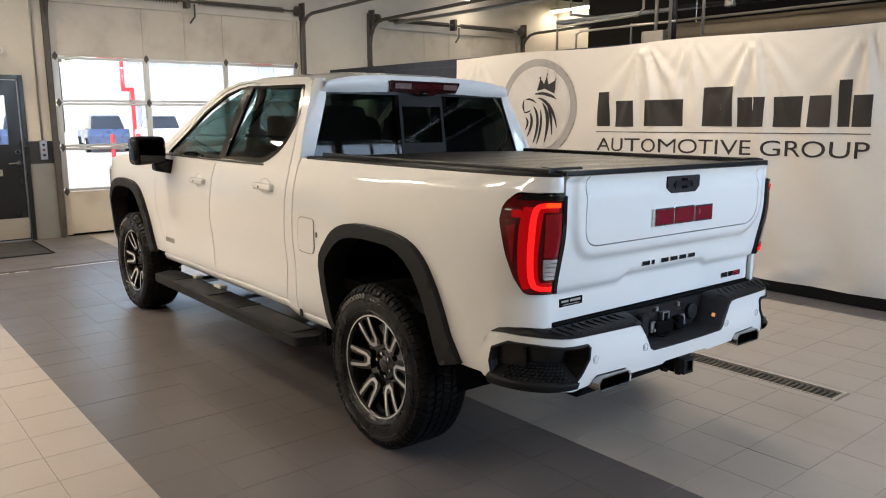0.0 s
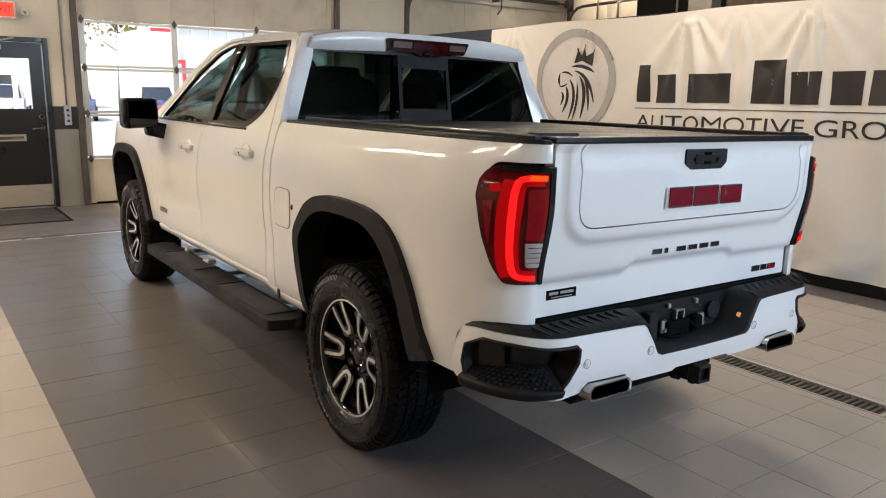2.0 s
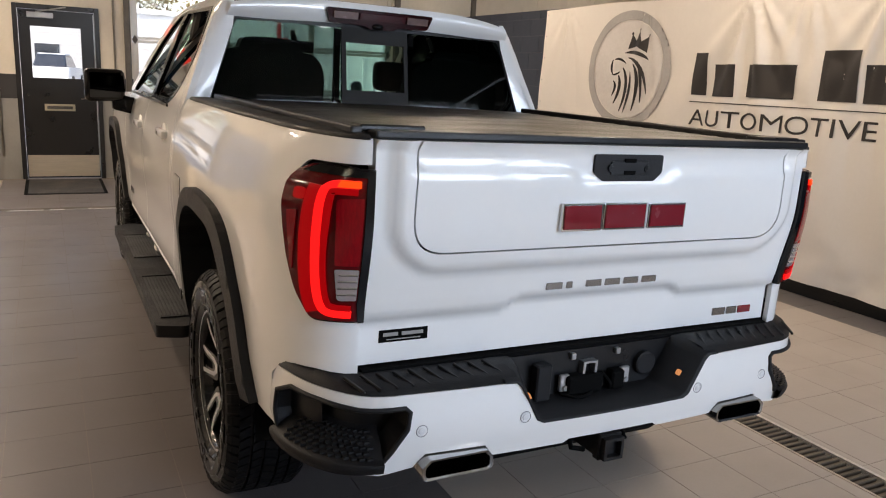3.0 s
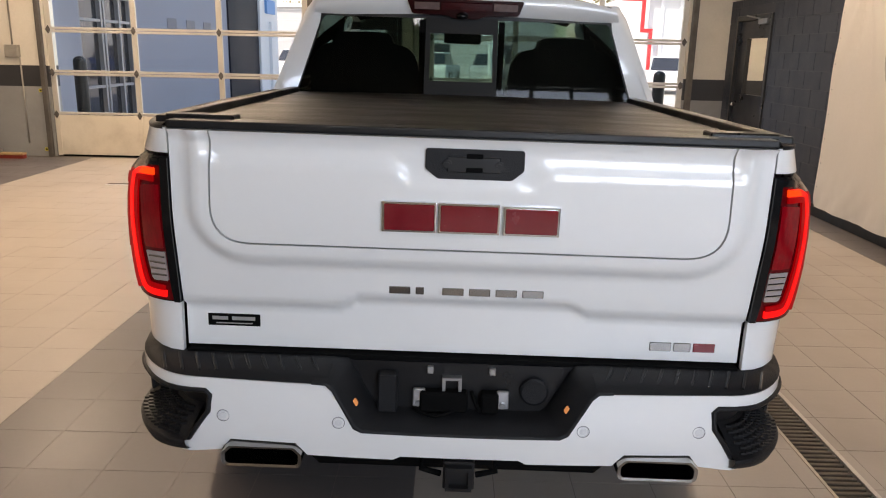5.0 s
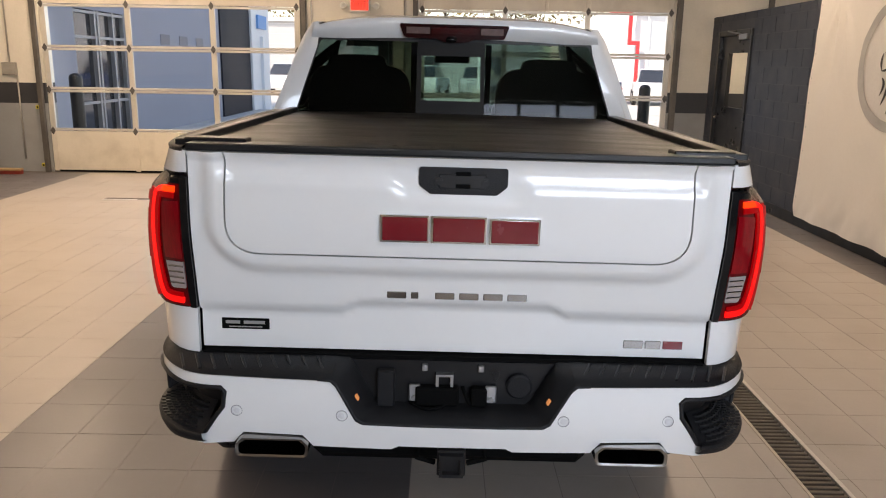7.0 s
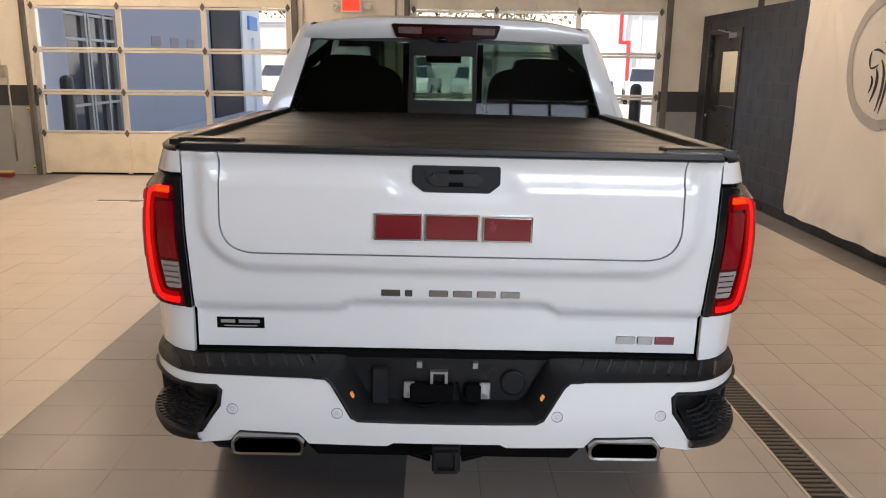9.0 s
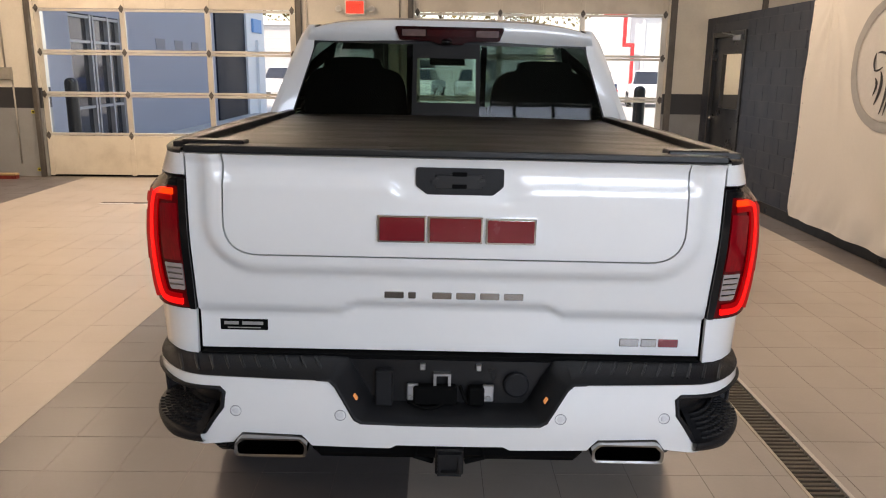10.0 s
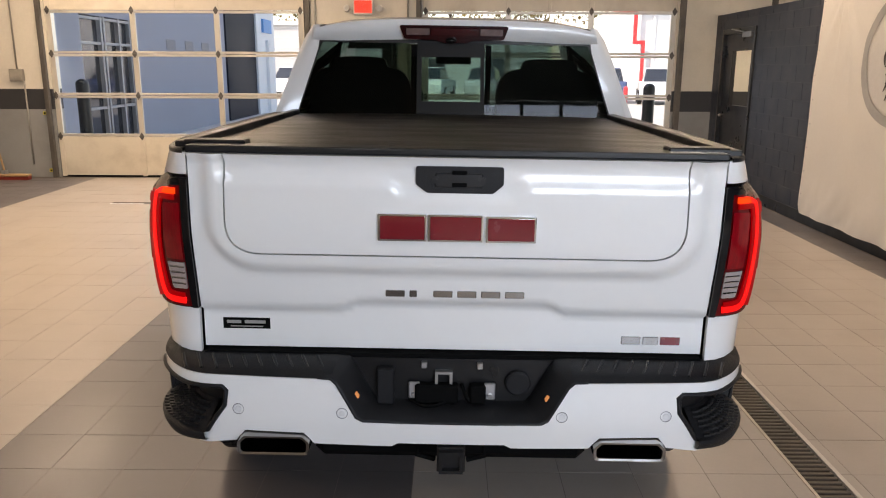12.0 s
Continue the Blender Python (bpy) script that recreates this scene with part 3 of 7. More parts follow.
# ------------------------------------------------------------ block partition with its own door
partition = tagged(new("wall_partition"), "dark blue-grey painted concrete block partition", "wall", kind="structure")
PH = 2.425
DY0, DY1, DT = 7.95, 9.17, 2.21
PB = 5.7          # blocks are laid from here on; the rest lies behind the banner
finish("wall_body", boxed(PX + 0.0045, PX + 0.2, YB, DY0, 0, PH), MORTAR_DARK, partition)
finish("wall_body", boxed(PX + 0.0045, PX + 0.2, DY0, DY1, DT, PH), MORTAR_DARK, partition)
finish("wall_body", boxed(PX + 0.0045, PX + 0.2, DY1, YF - 0.003, 0, PH), MORTAR_DARK, partition)
finish("plain_face", boxed(PX, PX + 0.007, YB, PB, 0, PH), BLOCK_DARK, partition)
finish("plinth", boxed(PX - 0.012, PX, YB, DY0, 0, 0.13), BLACK_SATIN, partition)
block_sets = {}
for r in range(12):
    z0, z1 = 0.13 + r * 0.2, min(PH, 0.13 + r * 0.2 + 0.192)
    if r == 11:
        z1 = PH
    off = 0.2 if r % 2 else 0.0
    yy = PB - off
    while yy < YF - 0.01:
        y0, y1 = max(PB, yy), min(yy + 0.392, YF - 0.006)
        segs = [(y0, y1)]
        if z0 < DT - 0.02:
            segs = [(p, q) for p, q in ((y0, min(y1, DY0 - 0.003)), (max(y0, DY1 + 0.003), y1)) if q - p > 0.03]
        for p, q in segs:
            key = (round(q - p, 3), round(z1 - z0, 3))
            if key not in block_sets:
                bm = bmesh.new()
                box(bm, 0, 0.0085, 0, key[0], 0, key[1])
                me = bpy.data.meshes.new("block")
                bm.to_mesh(me)
                bm.free()
                me.materials.append(BLOCK_DARK)
                block_sets[key] = me
            o = new("block", block_sets[key])
            o.parent = partition
            o.location = (PX, p, z0)
        yy += 0.4
d5 = tagged(new("door_5"), "black office door with a narrow window and closer", "door", kind="structure")
for q in ((DY0, DY0 + 0.06, 0, DT), (DY1 - 0.06, DY1, 0, DT)):
    part("jamb", boxed(PX - 0.02, PX + 0.1, q[0], q[1], q[2], q[3], 0.005, 1), DOOR_BLACK, d5)
part("head", boxed(PX - 0.02, PX + 0.1, DY0 + 0.06, DY1 - 0.06, DT - 0.07, DT, 0.005, 1), DOOR_BLACK, d5)
wy0, wy1 = DY0 + 0.17, DY0 + 0.86
leaf = sheet([(DY0 + 0.064, 0.01), (DY1 - 0.064, 0.01), (DY1 - 0.064, DT - 0.075), (DY0 + 0.064, DT - 0.075)], lambda u, v, d: Vector((PX + 0.03 + d, u, v)), 0.3, [[(wy0, 1.175), (wy1, 1.175), (wy1, 1.91), (wy0, 1.91)]], 0.045)
part("leaf", leaf, DOOR_BLACK, d5)
bm = bmesh.new()
bm.faces.new([bm.verts.new(p) for p in ((PX + 0.05, wy0, 1.175), (PX + 0.05, wy0, 1.91), (PX + 0.05, wy1, 1.91), (PX + 0.05, wy1, 1.175))])
part("pane", bm, PANE, d5)
bm = bmesh.new()
for q in ((wy0 - 0.03, wy0, 1.145, 1.94), (wy1, wy1 + 0.03, 1.145, 1.94)):
    box(bm, PX + 0.018, PX + 0.03, q[0], q[1], q[2], q[3])
for z in (1.145, 1.91):
    box(bm, PX + 0.018, PX + 0.03, wy0, wy1, z, z + 0.03)
part("window_frame", bm, DOOR_BLACK, d5)
part("closer", boxed(PX - 0.04, PX + 0.028, DY0 + 0.12, DY0 + 0.4, 2.08, 2.15, 0.006, 1), STEEL, d5)
bm = bmesh.new()
tube(bm, [(PX - 0.03, DY0 + 0.35, 2.15), (PX - 0.06, DY0 + 0.75, 2.2)], 0.01, 6)
part("closer_arm", bm, STEEL, d5)
bm = bmesh.new()
lathe(bm, [(-0.03, 0.03), (0.0, 0.03), (-0.05, 0.028), (-0.07, 0.001)], 16)
bmesh.ops.translate(bm, verts=bm.verts, vec=(PX + 0.03, DY1 - 0.13, 1.02))
part("knob", bm, CHROME, d5)
for z in (0.3, 1.1, 1.95):
    part("hinge", boxed(PX + 0.015, PX + 0.03, DY0 + 0.055, DY0 + 0.075, z, z + 0.11), STEEL, d5)
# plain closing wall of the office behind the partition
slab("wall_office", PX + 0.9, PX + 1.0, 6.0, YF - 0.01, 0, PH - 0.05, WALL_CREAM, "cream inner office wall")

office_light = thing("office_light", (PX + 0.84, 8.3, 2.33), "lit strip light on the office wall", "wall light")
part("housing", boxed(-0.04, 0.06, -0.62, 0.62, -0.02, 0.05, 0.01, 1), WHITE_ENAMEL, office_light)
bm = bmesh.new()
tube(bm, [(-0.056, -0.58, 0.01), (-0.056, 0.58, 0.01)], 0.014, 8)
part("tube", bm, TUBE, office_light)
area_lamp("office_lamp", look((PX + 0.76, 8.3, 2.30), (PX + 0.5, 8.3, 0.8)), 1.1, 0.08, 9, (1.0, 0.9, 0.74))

# ------------------------------------------------------------ banner
BX = PX - 0.05
banner = thing("banner", (BX, 0, 0), "large white vinyl wall banner with creases and black lettering", "banner")
BY0, BY1, BZ0, BZ1 = -1.2, 6.06, 0.12, PH


def fold(y, z):
    """Depth of the hanging cloth, creases fanning from the tie points at the top."""
    d = 0.0
    for ty, spread, depth in ((2.99, 0.9, 0.085), (2.45, 0.7, 0.040), (1.75, 1.3, 0.052), (0.75, 0.9, 0.034), (4.3, 1.0, 0.016), (5.6, 1.0, 0.030), (-0.5, 0.9, 0.03)):
        drop = BZ1 - z
        ang = math.atan2(y - ty, drop + 0.05)
        d += depth * math.exp(-(ang / 0.55) ** 2) * math.cos(ang * 15 + ty) * math.exp(-drop / spread) * smooth01(0.0, 0.12, drop)
    d += 0.012 * math.sin(y * 1.9 + 0.5 * z) * smooth01(2.49, 1.6, z)
    d += 0.006 * math.sin(y * 6.3 + 1.1 * z)
    w = noise.noise((y * 2.2, z * 1.6, 3.1)) * 0.012
    low = smooth01(0.75, 0.14, z)
    return d + w + low * (0.018 * math.sin(y * 9 + 3 * math.sin(z * 4)) + 0.012 * noise.noise((y * 7, z * 7, 0)))


def on_banner(y, z, lift=0.0):
    sag = 0.022 * math.sin(y * 1.3) ** 2 * smooth01(1.9, 2.49, z)
    edge = 0.07 * smooth01(2.4, 0.2, z) * smooth01(4.8, 6.06, y)
    return Vector((-abs(0.02 + fold(y, z)) - lift, y + edge, z - sag))


bm = bmesh.new()
nu, nv = 220, 80
grid = [[bm.verts.new(on_banner(BY0 + (BY1 - BY0) * i / nu, BZ0 + (BZ1 - BZ0) * j / nv)) for j in range(nv + 1)] for i in range(nu + 1)]
for i in range(nu):
    for j in range(nv):
        bm.faces.new((grid[i][j], grid[i][j + 1], grid[i + 1][j + 1], grid[i + 1][j]))
part("cloth", bm, CLOTH, banner, smooth=True)


def print_on(bm, mat, name, lift=0.004, label="", cut=True):
    """Lay a flat shape drawn in (y, z) on the cloth."""
    if cut:
        bmesh.ops.triangulate(bm, faces=bm.faces[:])
        for _ in range(4):
            long = [e for e in bm.edges if e.calc_length() > 0.045]
            if not long:
                break
            bmesh.ops.subdivide_edges(bm, edges=long, cuts=1)
            bmesh.ops.triangulate(bm, faces=bm.faces[:])
    for v in bm.verts:
        rise = 0.0085 * (3.5 - v.co.x) if v.co.x < 3.6 else 0.0
        v.co = on_banner(0.058 + 1.0055 * v.co.x, 0.975 * (v.co.y + rise), lift)
    return part(name, bm, mat, banner, label, smooth=True)


def flat_poly(outline, holes=(), step=0.035):
    return sheet(outline, lambda u, v, d: Vector((u, v, 0)), step, holes, 0)


def ellipse(cy, cz, ry, rz, n=64):
    return [(cy + ry * math.cos(k * math.tau / n), cz + rz * math.sin(k * math.tau / n)) for k in range(n)]


LY, LZ = 4.448, 1.797
print_on(flat_poly(ellipse(LY, LZ, 0.632, 0.602), [ellipse(LY, LZ, 0.535, 0.508)]), INK_GREY, "ring", 0.006)
print_on(flat_poly(ellipse(LY, LZ, 0.522, 0.497)), INK_PALE, "disc", 0.005)


def stroke(pts, w, n=14):
    """A tapering brush stroke through three points, as an outline."""
    p0, p1, p2 = (Vector(p) for p in pts)
    left, right = [], []
    for k in range(n + 1):
        t = k / n
        p = (1 - t) ** 2 * p0 + 2 * t * (1 - t) * p1 + t * t * p2
        d = (2 * (1 - t) * (p1 - p0) + 2 * t * (p2 - p1)).normalized()
        q = Vector((-d.y, d.x)) * w * (math.sin(math.pi * min(1, t * 0.92 + 0.04)) ** 0.7)
        left.append(tuple(p + q))
        right.append(tuple(p - q))
    return left + right[::-1]


def logo(ly, lz):
    """Logo coordinates (right, up) to the wall; the wall's y runs against reading order."""
    return (LY - 0.02 - ly * 1.12, LZ + lz)


for nm, pts, w in (("swoosh", ((-0.06, 0.17), (0.12, 0.20), (0.26, 0.10)), 0.020), ("swoosh", ((-0.02, 0.12), (0.20, 0.10), (0.27, -0.24)), 0.020),
                   ("swoosh", ((0.06, 0.06), (0.20, -0.06), (0.10, -0.42)), 0.022), ("swoosh", ((0.12, 0.09), (0.20, -0.05), (0.20, -0.33)), 0.017),
                   ("swoosh", ((-0.08, 0.02), (0.06, -0.16), (-0.08, -0.44)), 0.022), ("swoosh", ((0.03, -0.02), (0.08, -0.2), (-0.02, -0.45)), 0.018),
                   ("swoosh", ((-0.13, -0.06), (-0.06, -0.18), (-0.17, -0.36)), 0.020), ("swoosh", ((-0.19, -0.12), (-0.13, -0.17), (-0.20, -0.28)), 0.015),
                   ("swoosh", ((-0.20, 0.10), (-0.12, 0.13), (-0.04, 0.06)), 0.012), ("swoosh", ((-0.22, 0.10), (-0.25, 0.02), (-0.21, -0.05)), 0.014),
                   ("swoosh", ((-0.22, -0.05), (-0.17, -0.07), (-0.11, -0.02)), 0.010)):
    print_on(flat_poly([logo(*p) for p in stroke(pts, w)][::-1]), INK, nm, 0.009)
print_on(flat_poly([logo(*p) for p in ((-0.03, 0.21), (0.02, 0.36), (0.07, 0.29), (0.115, 0.40), (0.15, 0.285), (0.24, 0.34), (0.225, 0.17), (0.09, 0.235))][::-1], step=0.05), INK, "crown_shape", 0.009)
for q in ((0.02, 0.365), (0.118, 0.405), (0.243, 0.345)):
    cy, cz = logo(*q)
    print_on(flat_poly(ellipse(cy, cz, 0.014, 0.016, 12)), INK, "dot", 0.009)
# the dealer's name stands as plain bars of the letters' size and weight
for y1, wd, z0, z1 in ((3.505, 0.16, 1.582, 1.965), (3.27, 0.25, 1.576, 1.862), (2.90, 0.47, 1.582, 1.862), (2.205, 0.33, 1.582, 1.972), (1.83, 0.27, 1.578, 1.862), (1.475, 0.27, 1.578, 1.858), (1.15, 0.20, 1.578, 1.86), (0.89, 0.10, 1.580, 1.99), (0.77, 0.165, 1.580, 1.855)):
    print_on(flat_poly([(y1 - wd, z0), (y1, z0), (y1, z1), (y1 - wd, z1)]), INK, "name_bar", 0.005)
print_on(flat_poly([(0.60, 1.514), (3.52, 1.514), (3.52, 1.522), (0.60, 1.522)]), INK, "rule", 0.005)
bm = text_mesh("AUTOMOTIVE GROUP", 0.25, 0, 1.0)
wd = max(v.co.x for v in bm.verts) - min(v.co.x for v in bm.verts)
for v in bm.verts:
    v.co = Vector((3.52 - v.co.x * (2.92 / wd), 1.303 + v.co.y * 0.85, 0))
seen_verts, letters = set(), []
for v in bm.verts:
    if v in seen_verts:
        continue
    stack, island = [v], set()
    while stack:
        w = stack.pop()
        if w in island:
            continue
        island.add(w)
        stack += [e.other_vert(w) for e in w.link_edges]
    seen_verts |= island
    ids = {w: n for n, w in enumerate(island)}
    letters.append(([tuple(w.co) for w in ids], [[ids[w] for w in f.verts] for f in {f for w in island for f in w.link_faces}]))
bm.free()
for vs, fs in letters:
    bm = bmesh.new()
    made = [bm.verts.new(c) for c in vs]
    for f in fs:
        bm.faces.new([made[n] for n in f])
    print_on(bm, INK, "letter", 0.005)
for k in range(9):
    bm = bmesh.new()
    bmesh.ops.create_circle(bm, cap_ends=True, radius=0.009, segments=10, matrix=Matrix.Translation((5.93, 0.35 + k * 0.26, 0)))
    print_on(bm, STEEL, "grommet", 0.003, cut=False)

# ------------------------------------------------------------ floor mat, exit sign, small wall fittings
mat_ob = thing("floor_mat", (-1.33, 8.78, 0), "charcoal entrance mat lying before the door", "mat")
part("carpet_face", boxed(-0.40, 0.42, -0.56, 0.60, 0.001, 0.011, 0.004, 1), MAT_RUG, mat_ob)
part("rubber_border", boxed(-0.44, 0.46, -0.60, 0.64, 0.0, 0.006, 0.003, 1), VOID, mat_ob)

exit_sign = thing("exit_sign", (-1.29, YF - 0.03, 2.535), "lit red exit sign with side lamps", "sign")
part("housing", boxed(-0.15, 0.15, -0.02, 0.03, -0.11, 0.11, 0.01, 2), WHITE_ENAMEL, exit_sign)
part("face", boxed(-0.128, 0.128, -0.026, -0.021, -0.085, 0.085), EXIT_RED, exit_sign)
bm = text_mesh("EXIT", 0.13, 0.001)
wd = max(v.co.x for v in bm.verts)
for v in bm.verts:
    v.co = Vector((v.co.x / wd * 0.21 - 0.105, -0.028 - v.co.z, v.co.y - 0.045))
part("lettering", bm, pbr("deep_red", (0.35, 0.015, 0.012), 0.5), exit_sign)
for s in (-1, 1):
    bm = bmesh.new()
    lathe(bm, [(-0.05, 0.02), (-0.05, 0.045), (0.0, 0.05), (0.01, 0.001)], 16, "y")
    bmesh.ops.translate(bm, verts=bm.verts, vec=(s * 0.24, 0, -0.02))
    part("emergency_lamp", bm, WHITE_ENAMEL, exit_sign)
    part("bracket", boxed(min(s * 0.17, s * 0.24), max(s * 0.17, s * 0.24), -0.01, 0.03, -0.03, -0.005), WHITE_ENAMEL, exit_sign)


def pipe(name, pts, r, mat, label, category="conduit"):
    t = thing(name, (0, 0, 0), label, category)
    bm = bmesh.new()
    tube(bm, pts, r, 10)
    part("run", bm, mat, t, smooth=True)
    for p in pts[1:-1]:
        bm = bmesh.new()
        bmesh.ops.create_icosphere(bm, subdivisions=2, radius=r * 1.25, matrix=Matrix.Translation(p))
        part("elbow", bm, mat, t, smooth=True)
    return t


sw = thing("push_button_station", (-0.635, YF - 0.03, 1.22), "grey push-button box for the overhead door", "switch")
part("box", boxed(-0.045, 0.045, -0.03, 0.03, -0.13, 0.13, 0.006, 1), STEEL, sw)
for z in (0.07, 0.0, -0.07):
    bm = bmesh.new()
    lathe(bm, [(-0.03, 0.017), (-0.042, 0.017), (-0.045, 0.001)], 12, "y")
    bmesh.ops.translate(bm, verts=bm.verts, vec=(0, 0, z))
    part("button", bm, BLACK_SATIN if z else HOSE, sw)
pipe("conduit", [(-0.635, YF - 0.02, 1.35), (-0.635, YF - 0.02, 3.75), (-1.1, YF - 0.02, 3.95)], 0.012, GALV, "thin painted conduit down to a push button")
pipe("conduit", [(-2.0, YF - 0.02, 0.3), (-2.0, YF - 0.02, ZC - 0.02)], 0.012, GALV, "thin vertical conduit beside the overhead door")
jb = thing("junction_box", (-6.51, YF - 0.04, 1.54), "grey electrical box on the wall", "electrical box")
part("box", boxed(-0.1, 0.1, -0.04, 0.04, -0.09, 0.09, 0.008, 1), GALV, jb)
part("cover", boxed(-0.085, 0.085, -0.045, -0.041, -0.075, 0.075), GALV, jb)
pipe("conduit", [(-6.51, YF - 0.02, 1.63), (-6.51, YF - 0.02, ZC - 0.02)], 0.012, GALV, "vertical conduit above an electrical box")
pipe("conduit", [(-6.42, YF - 0.02, 0.2), (-6.42, YF - 0.02, 1.45)], 0.012, GALV, "vertical conduit under an electrical box")
for z in (0.11, 0.98):
    se = thing("door_sensor", (-6.15, YF - 0.02, z), "small yellow door safety sensor", "sensor")
    part("body", boxed(-0.03, 0.03, -0.03, 0.02, -0.025, 0.025, 0.004, 1), pbr("sensor_yellow", (0.55, 0.45, 0.04), 0.5), se)
    part("lens", boxed(-0.012, 0.012, -0.036, -0.031, -0.012, 0.012), BLACK_GLOSS, se)
broom = thing("broom", (-7.16, YF - 0.28, 0), "push broom with a pale wooden handle leaning on the wall", "broom")
bm = bmesh.new()
tube(bm, [(0.42, 0.0, 0.1), (0.12, 0.2, 1.25)], 0.014, 8)
part("handle", bm, WOOD, broom)
part("ferrule", boxed(0.39, 0.46, -0.05, 0.03, 0.06, 0.14, 0.008, 1), STEEL, broom)
part("head", boxed(0.05, 0.8, -0.07, 0.05, 0.05, 0.085, 0.01, 1), WOOD, broom)
bm = bmesh.new()
for k in range(60):
    x = 0.07 + 0.72 * k / 59
    box(bm, x - 0.004, x + 0.004, -0.06, 0.04, 0.0, 0.055)
part("bristles", bm, HOSE, broom)

# ------------------------------------------------------------ lights and services at the ceiling
# most strips are added out of view, placed to brighten walls, floor and truck
LIGHTS = [(-5.9, 0.9), (-4.9, 2.8), (-4.9, 6.2), (-2.7, 4.2), (-2.7, 7.3), (-5.3, 8.1), (1.5, -3.3), (-0.7, -3.7), (2.7, 2.4), (2.7, 6.0), (5.9, 6.2), (6.9, 8.7), (9.35, 8.8)]
lamp0 = None
for k, (lx, ly) in enumerate(LIGHTS):
    m = Matrix.Translation((lx, ly, 3.78))
    if lamp0 is None:
        lamp0 = thing("strip_light", (lx, ly, 3.78), "lit twin-tube fluorescent strip light hung from the ceiling, placed for the lighting", "ceiling light", "ceiling strip lights")
        part("housing", boxed(-0.09, 0.09, -0.62, 0.62, 0.03, 0.09, 0.01, 1), WHITE_ENAMEL, lamp0)
        for s in (-0.045, 0.045):
            bm = bmesh.new()
            tube(bm, [(s, -0.6, 0.012), (s, 0.6, 0.012)], 0.016, 8)
            part("tube", bm, TUBE, lamp0)
        for s in (-0.5, 0.5):
            bm = bmesh.new()
            tube(bm, [(0, s, 0.09), (0, s, ZC - 3.78)], 0.004, 5)
            part("hanger_wire", bm, STEEL, lamp0)
    else:
        copy_thing(lamp0, m)
    cool = ly < -3                      # two unseen strips added by the rear wall, tinted cool to light the tailgate
    area_lamp("strip_lamp", m @ Matrix.Translation((0, 0, -0.012)), 0.16, 1.2, 10 if cool else 21 if lx < 3 else 2.5, (0.72, 0.86, 1.0) if cool else (1.0, 0.875, 0.72))
# daylight in the rear openings
for a, b in REAR:
    area_lamp("window_daylight", look(((a + b) / 2, YB - 0.1, 2.3), ((a + b) / 2, 0, 2.3)), b - a - 0.05, 2.2, 101, (0.54, 0.73, 1.0))
# skylight falling in through the panes of the overhead doors
for a, b in DOORS[:2]:
    area_lamp("door_daylight", look(((a + b) / 2, YF + 1.3, 3.05), ((a + b) / 2, YF - 3.5, 0)), b - a - 0.3, 0.7, 32, (0.62, 0.80, 1.0))

pipe("conduit", [(4.02, 2.990, PH), (4.02, 2.990, ZC)], 0.017, GALV, "upright galvanised conduit rising behind the banner")
pipe("conduit", [(4.02, 2.817, PH), (4.02, 2.817, ZC)], 0.017, GALV, "upright galvanised conduit rising behind the banner")
pipe("conduit", [(4.02, 2.428, PH), (4.02, 2.428, ZC)], 0.016, GALV, "upright galvanised conduit rising behind the banner")
pipe("sprinkler_pipe", [(4.56, YB + 0.01, 2.70), (4.56, 3.12, 2.70)], 0.014, GALV, "long level pipe above the partition", "pipe")
pipe("sprinkler_pipe", [(5.3, YB + 0.01, 3.3), (5.3, YF - 0.01, 3.3)], 0.03, GALV, "long level pipe above the partition", "pipe")
duct = pipe("duct", [(4.78, YB + 0.01, 2.54), (4.78, 3.3, 2.54)], 0.155, DUCT, "long round tan duct behind the banner", "duct")
for yy in (-4.0, -1.5, 1.0, 3.0):
    bm = bmesh.new()
    tube(bm, [(4.78, yy, 2.69), (4.78, yy, ZC)], 0.006, 6)
    part("hanger_rod", bm, STEEL, duct)
pipe("conduit", [(4.05, 4.42, PH), (4.05, 4.42, 2.71), (4.05, 3.25, 2.735), (4.05, 3.18, 2.80), (4.05, 3.18, ZC)], 0.013, GALV, "thin conduit bent over the top of the partition")
pipe("conduit", [(4.05, 3.33, PH), (4.05, 3.33, 2.64), (4.05, 3.0, 2.64), (4.05, 3.0, ZC)], 0.012, GALV, "thin looped conduit above the partition")
pipe("cable_pipe", [(4.07, 2.80, PH), (4.07, 2.80, 2.68), (4.07, 2.79, ZC)], 0.026, BLACK_PLASTIC, "dark cable pipe rising behind the banner", "pipe")
pipe("sprinkler_pipe", [(5.2, YB + 0.01, 2.80), (5.2, 3.55, 2.94), (5.2, 3.55, ZC)], 0.022, BLACK_PLASTIC, "long dark pipe above the partition", "pipe")
pipe("sprinkler_pipe", [(6.4, YB + 0.01, 3.02), (6.4, 6.55, 3.12), (7.19, 6.55, 3.12)], 0.03, STEEL, "long grey pipe along the back room", "pipe")
jb2 = thing("junction_box", (5.17, 2.82, 2.93), "small pale junction box on a dark pipe", "electrical box")
part("box", boxed(-0.05, 0.03, -0.05, 0.05, -0.06, 0.06, 0.006, 1), GALV, jb2)
part("cover", boxed(-0.054, -0.051, -0.042, 0.042, -0.05, 0.05), GALV, jb2)
pipe("conduit", [(6.3, YB + 0.01, 3.7), (6.3, 6.2, 3.7), (6.3, 6.2, 3.2), (7.19, 6.2, 3.2)], 0.022, GALV, "galvanised conduit with two bends near the ceiling")
pipe("conduit", [(4.05, 2.77, 2.63), (4.05, 4.05, 2.63), (4.05, 4.12, 2.60), (4.05, 4.12, PH)], 0.013, GALV, "bent conduit above the partition")
